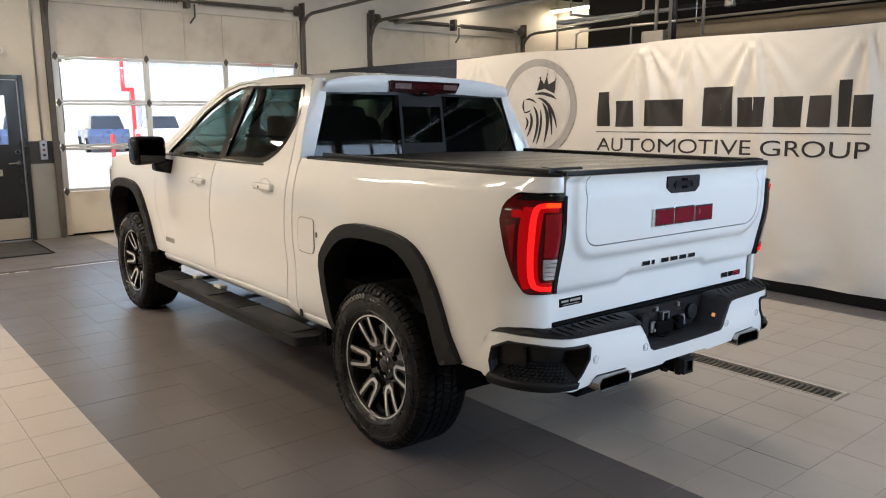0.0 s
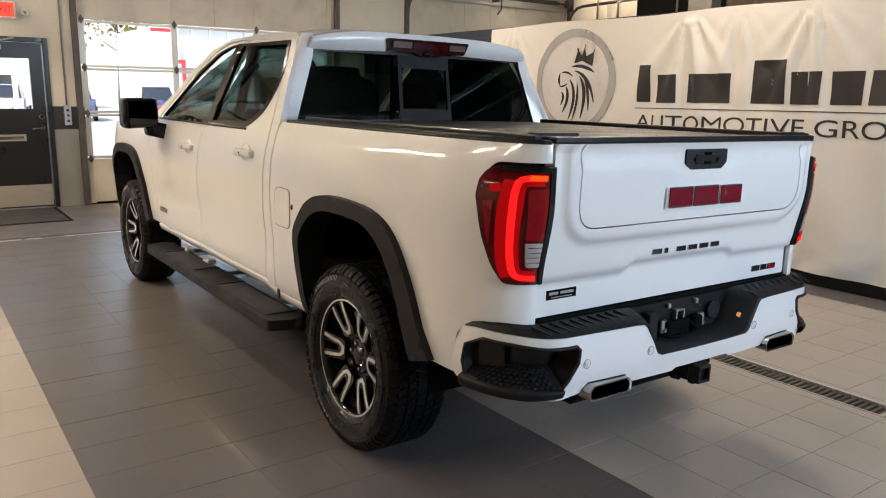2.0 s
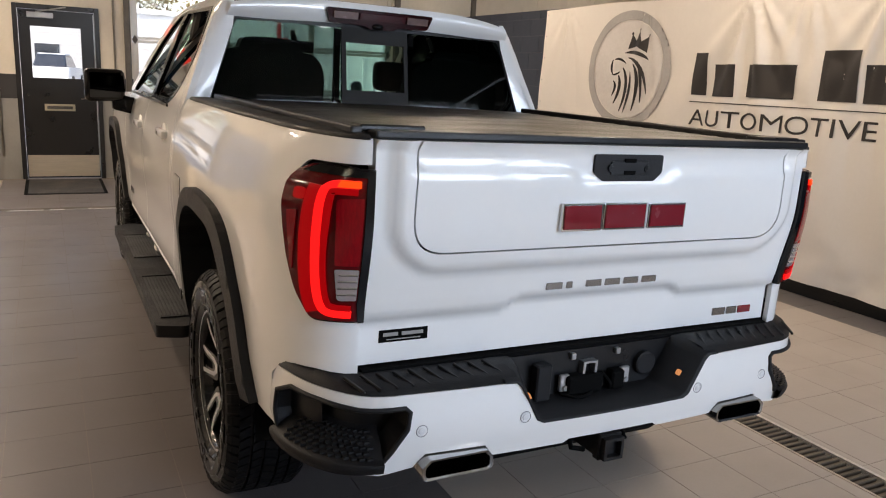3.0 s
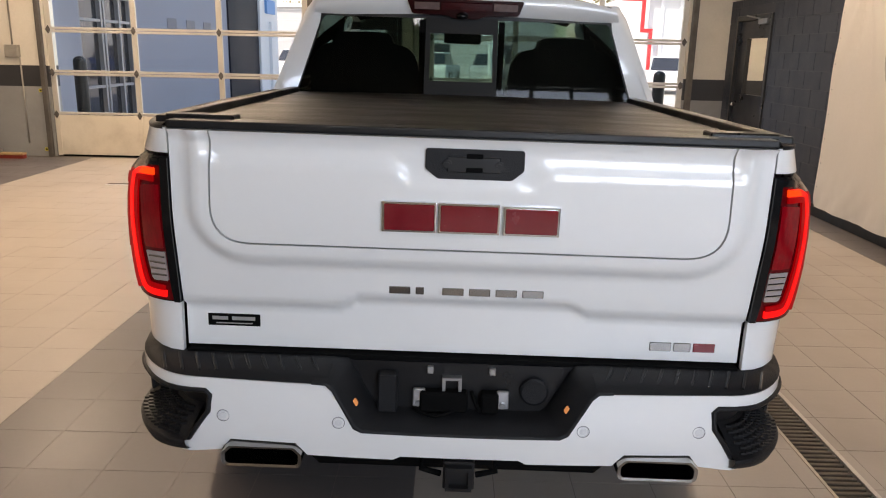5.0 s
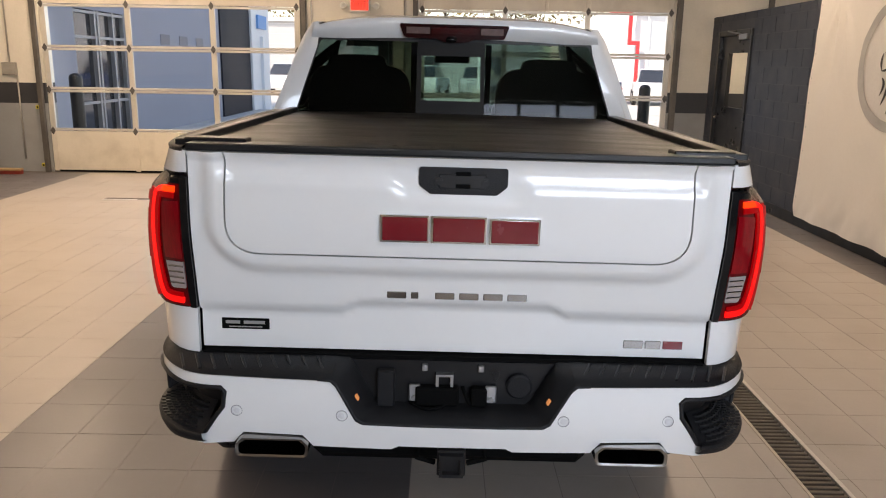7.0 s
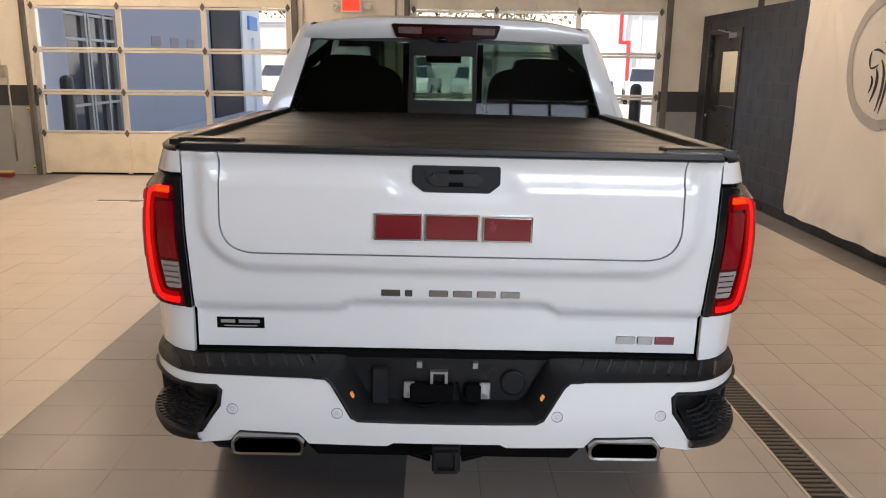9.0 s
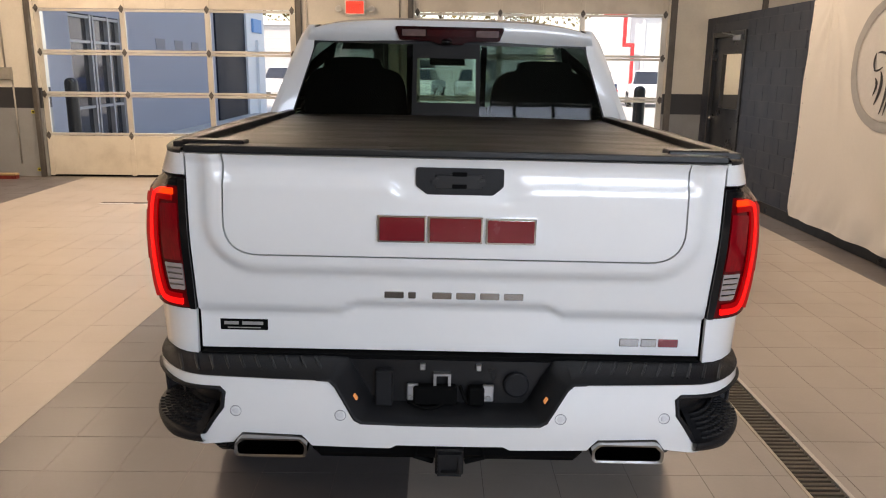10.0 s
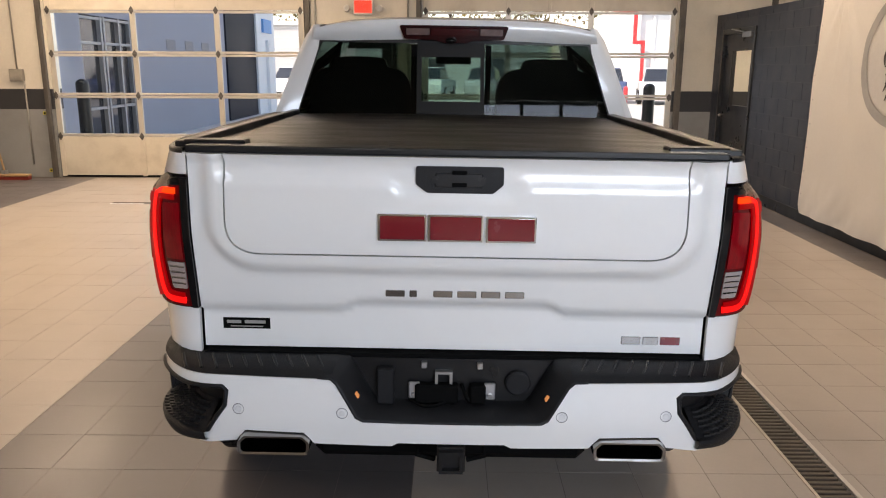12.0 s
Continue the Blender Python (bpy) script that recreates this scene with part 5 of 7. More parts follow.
def screen_at(u, v, d):
    """Windscreen: u across -1..1, v 0 at the base to 1 at the roof."""
    half = 0.80 * (1 - v) + 0.66 * v
    return Vector((u * half, 4.08 * (1 - v) + 3.20 * v - 0.12 * u * u * (1 - 0.5 * v), 1.33 * (1 - v) + 1.895 * v + 0.02 * math.sin(math.pi * v)))


bm = bmesh.new()
gr = [[bm.verts.new(screen_at(-1 + 2 * i / 12, j / 8, 0)) for j in range(9)] for i in range(13)]
for i in range(12):
    for j in range(8):
        bm.faces.new((gr[i][j], gr[i][j + 1], gr[i + 1][j + 1], gr[i + 1][j]))
bmesh.ops.recalc_face_normals(bm, faces=bm.faces[:])
bm.faces.ensure_lookup_table()
if bm.faces[40].normal.y > 0:
    bmesh.ops.reverse_faces(bm, faces=bm.faces[:])
part("windscreen", bm, SCREEN, truck, smooth=True)
bm = bmesh.new()
rows = []
for j in range(13):
    y = 4.05 + 1.60 * j / 12
    rows.append([bm.verts.new((0.95 * (-1 + 2 * i / 12) * (body_x(y, 1.3) / 0.96), y, 1.385 - 0.055 * abs(-1 + 2 * i / 12) ** 3 - 0.10 * (j / 12) ** 2)) for i in range(13)])
for a, b in zip(rows, rows[1:]):
    for i in range(12):
        bm.faces.new((a[i], a[i + 1], b[i + 1], b[i]))
part("bonnet", bm, PAINT, truck, smooth=True)
part("grille", boxed(-0.72, 0.72, 5.58, 5.66, 0.72, 1.2, 0.03, 2), BLACK_GLOSS, truck)
part("front_bumper", boxed(-0.86, 0.86, 5.46, 5.73, 0.45, 0.74, 0.06, 3), PAINT, truck)
for s in (-1, 1):
    part("headlamp", boxed(min(s * 0.62, s * 0.90), max(s * 0.62, s * 0.90), 5.45, 5.6, 0.98, 1.2, 0.03, 2), CHROME, truck)

# ---- underbody
part("chassis", boxed(-0.46, 0.46, 0.12, 5.3, 0.38, 0.72, 0.03, 1), VOID, truck)
part("bed_floor", boxed(-0.9, 0.9, 0.06, 1.72, 0.74, 0.80), VOID, truck)
part("cab_floor", boxed(-0.93, 0.93, 1.76, 4.2, 0.55, 0.62), VOID, truck)
part("cab_back", boxed(-0.86, 0.86, 1.77, 1.82, 0.62, 1.385), BLACK_SATIN, truck)
bm = bmesh.new()
tube(bm, [(-0.75, WR, TR), (0.75, WR, TR)], 0.06, 12)
bmesh.ops.create_uvsphere(bm, u_segments=16, v_segments=10, radius=0.16, matrix=Matrix.Translation((0, WR, TR)))
part("rear_axle", bm, VOID, truck)
bm = bmesh.new()
tube(bm, [(-0.75, WF, TR), (0.75, WF, TR)], 0.05, 12)
part("front_axle", bm, VOID, truck)

# ---- bed cover with its rails
bm = bmesh.new()
rows = []
for i in range(31):
    u = -1 + 2 * i / 30
    rows.append([bm.verts.new((u * 0.80, 0.02 + 1.72 * j / 40, 1.437 + 0.006 * (1 - u * u) - 0.0025 * (j % 2))) for j in range(41)])
for a, b in zip(rows, rows[1:]):
    for j in range(40):
        bm.faces.new((a[j], b[j], b[j + 1], a[j + 1]))
part("bed_cover", bm, BED_COVER, truck, "black vinyl bed cover", smooth=True)
for s in (-1, 1):
    bm = bmesh.new()
    mp = side(s)
    strip = []
    for u in [k * 0.03 for k in range(15)] + [0.45 + k * 0.107 for k in range(13)]:
        strip.append([bm.verts.new(mp(u, 1.43, d) + Vector((0, 0, h))) for d, h in ((-0.002, -0.003), (-0.003, 0.005), (0.006, 0.011), (0.075, 0.013))])
    for a, b in zip(strip, strip[1:]):
        for k in range(3):
            bm.faces.new((a[k], a[k + 1], b[k + 1], b[k]))
    part("rail_cap", face_out(bm), BLACK_PLASTIC, truck, smooth=True)
    part("cover_rail", boxed(min(s * 0.785, s * 0.825), max(s * 0.79, s * 0.835), 0.0, 1.74, 1.43, 1.458, 0.006, 2), BLACK_SATIN, truck)
    part("rail_clamp", boxed(min(s * 0.62, s * 0.80), max(s * 0.62, s * 0.80), 0.0, 0.07, 1.445, 1.462, 0.004, 1), BLACK_SATIN, truck)
part("cover_header", boxed(-0.78, 0.78, -0.055, 0.03, 1.43, 1.452, 0.006, 2), BLACK_SATIN, truck)


# ---- tailgate
def inner_sdf(x, z):
    """Distance outside the drop-down inner gate outline."""
    qx, qz = abs(x) - (0.671 - 0.10), (1.138 + 0.10) - z
    ox, oz = max(qx, 0), max(qz, 0)
    return math.hypot(ox, oz) + min(max(qx, qz), 0) - 0.10


def gate_y(x, z):
    y = rear_y(z)
    d = inner_sdf(x, z)
    y -= 0.020 * smooth01(0.075, 0.035, d)                       # raised bead round the inner gate
    ax = abs(x)
    zc = 0.946 + 0.029 * smooth01(0.345, 0.285, ax)              # lower crease
    y += 0.022 * smooth01(zc + 0.007, zc - 0.007, z) - 0.006 * smooth01(0.95, 1.0, z)
    zu = 1.357 - 0.029 * smooth01(0.205, 0.15, ax)               # recess under the top lip
    if d < 0.02:
        y += 0.011 * smooth01(zu - 0.016, zu + 0.016, z)
    y -= 0.020 * smooth01(1.408, 1.428, z) if d < 0.03 or z > 1.42 else 0
    return y


def gate_at(x, z, d):
    return Vector((x, gate_y(x, z) + d, z))


INNER = fillet([(-0.663, 1.430, 0.004), (-0.671, 1.138, 0.10), (0.671, 1.138, 0.10), (0.663, 1.430, 0.004)], 8)
right = fillet([(0.668, 1.430), (0.676, 1.133, 0.104), (-0.676, 1.133, 0.104), (-0.668, 1.430)], 8)
outer_line = [(-0.775, 0.818), (0.775, 0.818), (0.775, 1.430)] + right + [(-0.775, 1.430)]
tailgate = part("tailgate", face_out(sheet(outer_line, gate_at, 0.015, (), 0.05)), PAINT, truck)
part("inner_gate", face_out(sheet(INNER, gate_at, 0.02, (), 0.05)), PAINT, tailgate)
part("gate_backing", boxed(-0.772, 0.772, 0.055, 0.07, 0.83, 1.425), VOID, tailgate)
# latch handle in a dark recess
hand = part("gate_handle", face_out(sheet(fillet([(-0.116, 1.404, 0.008), (-0.116, 1.352, 0.012), (-0.084, 1.327, 0.014), (0.106, 1.327, 0.014), (0.136, 1.352, 0.012), (0.136, 1.404, 0.008)]), lambda u, v, d: Vector((u, -0.066 + d, v)), 0.03, (), 0.04)), BLACK_PLASTIC, tailgate)
part("pull_recess", boxed(-0.06, 0.075, -0.070, -0.064, 1.345, 1.385, 0.002, 1), BLACK_SATIN, hand)
for x, z in ((-0.06, 1.366), (0.073, 1.364)):
    bm = bmesh.new()
    tube(bm, [(x, -0.067, z), (x, -0.074, z)], 0.011, 14)
    tube(bm, [(x, -0.074, z), (x, -0.076, z)], 0.006, 10)
    part("latch_button", bm, BLACK_SATIN, hand)
for z in (1.352, 1.387):
    part("lens_bar", boxed(-0.012, 0.030, -0.072, -0.0665, z - 0.006, z + 0.006, 0.001, 1), VOID, hand)


def blocks(spec, name, y, mat, back, grow_by, parent):
    """Emblem as plain blocks: (x0, x1, z0, z1) each, in a raised bright frame."""
    for x0, x1, z0, z1 in spec:
        e = part(name, boxed(x0 - grow_by, x1 + grow_by, y - 0.004, y + 0.02, z0 - grow_by, z1 + grow_by, 0.003, 2), back, parent, "chrome-edged emblem block")
        part("inlay", boxed(x0, x1, y - 0.008, y - 0.003, z0, z1, 0.002, 1), mat, e)


blocks([(-0.218, -0.089, 1.193, 1.261), (-0.073, 0.074, 1.193, 1.261), (0.094, 0.228, 1.193, 1.258)], "emblem", gate_y(0, 1.2) - 0.012, EMBLEM_RED, CHROME, 0.006, tailgate)
for k in range(6):
    x0 = -0.207 + k * 0.0725
    part("nameplate_bar", boxed(x0, x0 + (0.058 if k != 1 else 0.022), gate_y(x0, 1.01) - 0.004, gate_y(x0, 1.01) + 0.004, 0.999, 1.020, 0.0015, 1), DARK_CHROME, tailgate)
for k, (x0, x1, mt) in enumerate(((0.525, 0.585, DARK_CHROME), (0.592, 0.640, DARK_CHROME), (0.647, 0.708, EMBLEM_RED))):
    part("nameplate_bar", boxed(x0, x1, gate_y(x0, 0.86) - 0.004, gate_y(x0, 0.86) + 0.004, 0.846, 0.872, 0.0015, 1), mt, tailgate)
yy = gate_y(-0.64, 0.89)
dec = part("dealer_sticker", boxed(-0.716, -0.570, yy - 0.002, yy + 0.003, 0.876, 0.911), VOID, tailgate, "small black dealer sticker")
for x0, x1, z0, z1 in ((-0.704, -0.660, 0.893, 0.903), (-0.649, -0.584, 0.893, 0.903), (-0.694, -0.592, 0.882, 0.885)):
    part("print_bar", boxed(x0, x1, yy - 0.003, yy - 0.0021, z0, z1), pbr("sticker_print", (0.30, 0.29, 0.28), 0.5), dec)

# ---- tail lamps
LAMP_RED = pbr("red_lamp_lens", (0.24, 0.002, 0.006), 0.15, 0, 0.25, 30, 200, coat=0.25, spec=0.3, stretch=(6, 6, 1))
LAMP_DARK = pbr("smoked_red_lens", (0.10, 0.0015, 0.003), 0.12, 0, 0.2, 30, 200, coat=0.2, spec=0.25)
LAMP_LIT = glow("lit_red_light_guide", (1.0, 0.010, 0.010), 0.60)
LAMP_DIM = glow("dimly_lit_red_lens", (0.8, 0.002, 0.006), 0.12)
LAMP_AMBER = glow("lit_orange_bar", (1.0, 0.075, 0.01), 0.42)
LAMP_CLEAR = pbr("clear_reverse_lens", (0.42, 0.36, 0.36), 0.15, 0.3, 0.1, 30, 200, coat=1.0)


def lamp_at(s, off):
    """The lamp's face: the rounded rear corner, drawn in towards its chamfered top."""
    base = side(s, False, off, YL)

    def at(u, z, d):
        p = base(u, z, d)
        p.x -= s * 0.040 * min(1.0, max(0.0, (z - 1.308) / 0.05)) * smooth01(0.04, 0.11, u)
        return p
    return at


def band(s, line, w, off, thick):
    """Ribbon of width w along a line on the lamp's face."""
    mp = lamp_at(s, off)
    pts = [Vector(p) for p in line]
    left, rgt = [], []
    for i, p in enumerate(pts):
        d = (pts[min(i + 1, len(pts) - 1)] - pts[max(i - 1, 0)]).normalized()
        q = Vector((-d.y, d.x)) * w / 2
        left.append(tuple(p + q)), rgt.append(tuple(p - q))
    return face_out(sheet(left + rgt[::-1], mp, 0.02, (), thick))


def tail_lamp(s):
    def on(off):
        return lamp_at(s, off)
    o = grow(LIGHT, -0.007)
    t = part("tail_lamp", face_out(sheet(o, on(0.014), 0.018, (), 0.06)), LAMP_DARK, truck, "lit red tail lamp with a black surround")
    part("black_edge", face_out(sheet([(-0.012, 0.952), (0.004, 0.952), (0.009, 1.00), (0.009, 1.353), (-0.012, 1.355)], on(0.019), 0.03, (), 0.01)), BLACK_GLOSS, t)
    part("black_edge", face_out(sheet([(0.009, 1.335), (0.186, 1.337), (0.160, 1.356), (0.009, 1.352)], on(0.019), 0.03, (), 0.01)), BLACK_GLOSS, t)
    line = spline([(0.028, 1.318), (0.086, 1.316), (0.105, 1.303), (0.112, 1.25), (0.111, 1.15), (0.104, 1.06), (0.093, 1.005), (0.074, 0.982), (0.022, 0.976)], 5)
    part("light_guide", band(s, line, 0.019, 0.0215, 0.008), LAMP_LIT, t, "glowing red light guide")
    part("orange_bar", face_out(sheet([(0.024, 1.310), (0.080, 1.310), (0.080, 1.327), (0.024, 1.327)], on(0.024), 0.03, (), 0.006)), LAMP_AMBER, t)
    part("stop_panel", face_out(sheet(fillet([(0.014, 1.11, 0.004), (0.068, 1.11, 0.004), (0.076, 1.28, 0.01), (0.014, 1.285, 0.004)]), on(0.020), 0.03, (), 0.008)), LAMP_RED, t)
    rv = part("reverse_lens", face_out(sheet(fillet([(0.013, 1.015, 0.004), (0.056, 1.015, 0.01), (0.067, 1.10, 0.004), (0.013, 1.10, 0.004)]), on(0.020), 0.03, (), 0.008)), LAMP_CLEAR, t, "clear ribbed reversing lens")
    for k in range(4):
        z = 1.032 + k * 0.018
        bm = bmesh.new()
        mp = on(0.021)
        tube(bm, [mp(0.015, z, 0), (mp(0.057, z, 0))], 0.003, 6)
        part("rib", bm, CHROME, rv)
    part("side_panel", face_out(sheet([(0.158, 1.085), (0.164, 1.10), (0.184, 1.235), (0.160, 1.240)], on(0.0185), 0.03, (), 0.006)), LAMP_RED, t)
    part("black_rim", face_out(sheet(grow(LIGHT, -0.001), on(0.009), 0.02, [grow(LIGHT, -0.008)], 0.02)), BLACK_GLOSS, t)
    dline = spline([(0.128, 1.310), (0.134, 1.22), (0.131, 1.12), (0.121, 1.03), (0.106, 0.980)], 5)
    part("guide_diffuser", band(s, dline, 0.030, 0.020, 0.006), LAMP_DIM, t)
    iline = spline([(0.030, 1.300), (0.082, 1.299), (0.092, 1.285), (0.097, 1.15), (0.090, 1.06), (0.080, 1.01), (0.066, 0.996), (0.024, 0.991)], 5)
    part("guide_diffuser", band(s, iline, 0.018, 0.0205, 0.006), LAMP_DIM, t)
    part("bulb_glow", face_out(sheet(fillet([(0.146, 1.268, 0.01), (0.174, 1.268, 0.01), (0.174, 1.298, 0.01), (0.146, 1.298, 0.01)]), on(0.0195), 0.03, (), 0.003)), LAMP_DIM, t)


both(tail_lamp)

# ---- high brake lamp on the roof
CARGO_LENS = pbr("dull_cargo_lens", (0.20, 0.13, 0.12), 0.2, 0.2, 0.2, 30, 200, coat=0.5)
BRAKE_BODY = pbr("smoked_brake_lamp_body", (0.026, 0.0022, 0.0025), 0.16, 0, 0.2, 30, 200, coat=0.4, spec=0.3)
LAMP_OFF = pbr("unlit_brake_lens", (0.055, 0.003, 0.004), 0.12, 0, 0.1, 30, 200, coat=0.6)
chm = part("high_brake_lamp", face_out(sheet(fillet([(-0.288, 1.886, 0.01), (-0.262, 1.818, 0.02), (-0.09, 1.814, 0.03), (-0.06, 1.800, 0.03), (0.06, 1.800, 0.03), (0.09, 1.814, 0.03), (0.252, 1.818, 0.02), (0.276, 1.886, 0.01)]), lambda u, v, d: Vector((u, 1.822 + 0.25 * (1.885 - v) + d + 0.10 * u * u, v)), 0.04, (), 0.06)), BRAKE_BODY, truck, "dark red high brake lamp with clear ends")
for a, b, mt in ((-0.250, -0.13, CARGO_LENS), (-0.12, 0.12, LAMP_OFF), (0.13, 0.245, CARGO_LENS)):
    part("lens", face_out(sheet([(a, 1.838), (b, 1.838), (b, 1.870), (a, 1.870)], lambda u, v, d: Vector((u, 1.811 + 0.25 * (1.885 - v) + d + 0.10 * u * u, v)), 0.012, (), 0.005)), mt, chm)
bm = bmesh.new()
bmesh.ops.create_uvsphere(bm, u_segments=14, v_segments=8, radius=0.02, matrix=Matrix.Translation((-0.02, 1.836, 1.812)) @ Matrix.Diagonal((1.5, 1, 0.8, 1)))
part("camera_pod", bm, BLACK_GLOSS, chm, smooth=True)


# ---- rear bumper
SENSOR = pbr("painted_sensor", (0.66, 0.66, 0.67), 0.35, 0, 0.02, 2, 30, coat=0.6)
TIP_CHROME = pbr("smoky_chrome", (0.36, 0.345, 0.33), 0.16, 1.0, 0.05, 10, 100, rvar=0.04)
SENSOR_GAP = pbr("grey_sensor_gap", (0.16, 0.16, 0.17), 0.6)
def bump_curve(q):
    """Plan line of the bumper: signed way from the middle to a place and outward normal."""
    s, a = (1, q) if q >= 0 else (-1, -q)
    if a <= 0.70:
        return Vector((s * a, -0.148 + 0.03 * (a / 0.7) ** 2)), Vector((0, -1))
    t = (a - 0.70) / 0.45 * math.pi / 2
    if t <= math.pi / 2:
        n = Vector((s * math.sin(t), -math.cos(t)))
        return Vector((s * (0.70 + 0.25 * math.sin(t)), 0.2 - 0.318 * math.cos(t))), n
    return Vector((s * 0.95, 0.2 + (a - 1.15))), Vector((s, 0))


def bump_at(off=0.0, lean=0.0):
    def at(q, z, d):
        p, n = bump_curve(q)
        k = d - off + 0.014 * smooth01(0.64, 0.56, z) + 0.006 * smooth01(0.70, 0.76, z)
        return Vector((p.x - n.x * k, p.y - n.y * k, z))
    return at


def mirror_line(pts):
    return pts + [(-q, z) for q, z in pts[::-1]]


half = [(0.0, 0.574), (0.16, 0.574), (0.18, 0.563), (0.415, 0.563), (0.445, 0.600), (0.625, 0.600), (0.655, 0.562), (0.76, 0.549), (0.84, 0.552), (0.885, 0.562), (0.88, 0.572), (0.80, 0.580), (0.745, 0.594), (0.678, 0.682), (0.672, 0.730), (0.685, 0.742), (0.82, 0.744), (0.95, 0.753), (1.06, 0.752), (1.13, 0.715), (1.142, 0.65), (1.143, 0.58), (1.16, 0.568), (1.19, 0.572), (1.222, 0.605), (1.228, 0.70), (1.212, 0.745), (1.17, 0.772), (1.08, 0.784), (0.95, 0.782), (0.82, 0.776), (0.36, 0.776), (0.345, 0.765), (0.285, 0.655), (0.265, 0.645), (0.0, 0.645)]
POCKET = [(0.685, 0.742), (0.672, 0.730), (0.678, 0.682), (0.745, 0.592), (0.80, 0.578), (0.90, 0.560), (1.02, 0.556), (1.13, 0.57), (1.142, 0.65), (1.13, 0.715), (1.06, 0.752), (0.95, 0.752), (0.82, 0.742)]
full = half + [(-q, z) for q, z in half[::-1][1:-1]]
bumper = part("rear_bumper", face_out(sheet(full, bump_at(), 0.03, (), 0.03)), PAINT, truck)
for s in (-1, 1):
    # corner step pocket, lined in black
    pk = [(s * q, z) for q, z in POCKET]
    lin = part("step_liner", face_out(sheet(grow(pk, 0.002), bump_at(-0.10), 0.04, (), 0)), BLACK_SATIN, bumper)
    bm = bmesh.new()
    f, g = bump_at(-0.002), bump_at(-0.10)
    pts = densify(grow(pk, -0.004), 0.04)
    v0 = [bm.verts.new(f(q, z, 0)) for q, z in pts]
    v1 = [bm.verts.new(g(q, z, 0)) for q, z in pts]
    for i in range(len(pts)):
        j = (i + 1) % len(pts)
        bm.faces.new((v0[i], v0[j], v1[j], v1[i]))
    part("step_wall", bm, BLACK_PLASTIC, bumper)
    rim = bmesh.new()
    tube(rim, [bump_at(0.002)(q, z, 0) for q, z in pts], 0.007, 6, True)
    part("step_rim", rim, BLACK_PLASTIC, bumper, smooth=True)
    # sloping tread
    bm = bmesh.new()
    tr = [[None] * 7 for _ in range(13)]
    for i in range(13):
        q = 0.75 + 0.395 * i / 12
        for j in range(7):
            w = j / 6
            p = bump_at(0.020 - 0.12 * w)(s * q, 0.594 + 0.06 * w, 0)
            tr[i][j] = bm.verts.new(p)
    for i in range(12):
        for j in range(6):
            bm.faces.new((tr[i][j], tr[i + 1][j], tr[i + 1][j + 1], tr[i][j + 1]))
    row = [tr[i][0] for i in range(13)]
    for off, z in ((0.026, 0.588), (0.027, 0.575), (0.020, 0.556), (-0.01, 0.546), (-0.09, 0.546)):
        lip = [bm.verts.new(bump_at(off)(s * (0.75 + 0.395 * i / 12), z + 0.010 * max(0, 4 - i) / 4, 0)) for i in range(13)]
        for i in range(12):
            bm.faces.new((row[i], row[i + 1], lip[i + 1], lip[i]))
        row = lip
    tread = part("step_tread", face_out(bm), BLACK_PLASTIC, bumper, smooth=True)
    bm = bmesh.new()
    for i in range(13):
        for j in range(6):
            q = 0.79 + 0.023 * i + (0.011 if j % 2 else 0)
            w = 0.12 + 0.14 * j
            p = bump_at(0.020 - 0.12 * w)(s * q, 0.594 + 0.06 * w + 0.002, 0)
            box(bm, p.x - 0.008, p.x + 0.008, p.y - 0.0045, p.y + 0.0045, p.z - 0.002, p.z + 0.004)
    part("tread_studs", bm, BLACK_SATIN, tread)
    # top step pad from the white face to the tailgate
    bm = bmesh.new()
    g = []
    for i in range(25):
        q = 0.355 + (1.232 - 0.355) * i / 24
        o, nn = bump_curve(q)
        zt = np.interp(q, [0.36, 0.82, 0.95, 1.08, 1.17, 1.212, 1.232], [0.778, 0.778, 0.784, 0.786, 0.774, 0.747, 0.70])
        p0 = Vector((o.x - nn.x * 0.006, o.y - nn.y * 0.006, zt))
        xin = min(o.x, 0.905) * (1.0 if q < 0.8 else 0.985)
        p2 = Vector((min(xin, 0.93 if o.y > 0.1 else xin), max(-0.005, o.y + 0.11) if q < 0.85 else o.y + 0.10, zt + 0.028))
        if q > 0.95:
            p2 = Vector((o.x - nn.x * 0.055, o.y - nn.y * 0.055, zt + 0.02))
        p1 = p0.lerp(p2, 0.18) + Vector((0, 0, 0.014))
        g.append([bm.verts.new((s * p.x, p.y, p.z)) for p in (p0, p1, p2)])
    for a, b in zip(g, g[1:]):
        for k in range(2):
            bm.faces.new((a[k], a[k + 1], b[k + 1], b[k]))
    pad = part("step_pad", bm, BLACK_PLASTIC, bumper, smooth=True)
    for k in range(10):
        x = 0.40 + k * 0.046
        bm = bmesh.new()
        m = Matrix.Translation((s * x, -0.065, 0.803)) @ Matrix.Rotation(radians(-s * 24), 4, "Z") @ Matrix.Rotation(radians(13), 4, "X")
        box(bm, -0.004, 0.004, -0.04, 0.042, -0.006, 0.0025, 0.002, 1, m)
        part("grip_rib", bm, BLACK_SATIN, pad)
    bm = bmesh.new()
    box(bm, -0.004, 0.004, -0.012, 0.012, -0.0095, 0.0095, 0.002, 1, Matrix.Translation((s * 0.288, -0.088, 0.710)) @ Matrix.Rotation(radians(s * 29), 4, "Y"))
    part("recess_lamp", bm, glow("plate_lamp_amber", (1.0, 0.42, 0.16), 0.22), bumper, "small lit amber plate lamp")
    # parking sensors
    for q in (0.327, 0.641):
        p, nn = bump_curve(q)
        bm = bmesh.new()
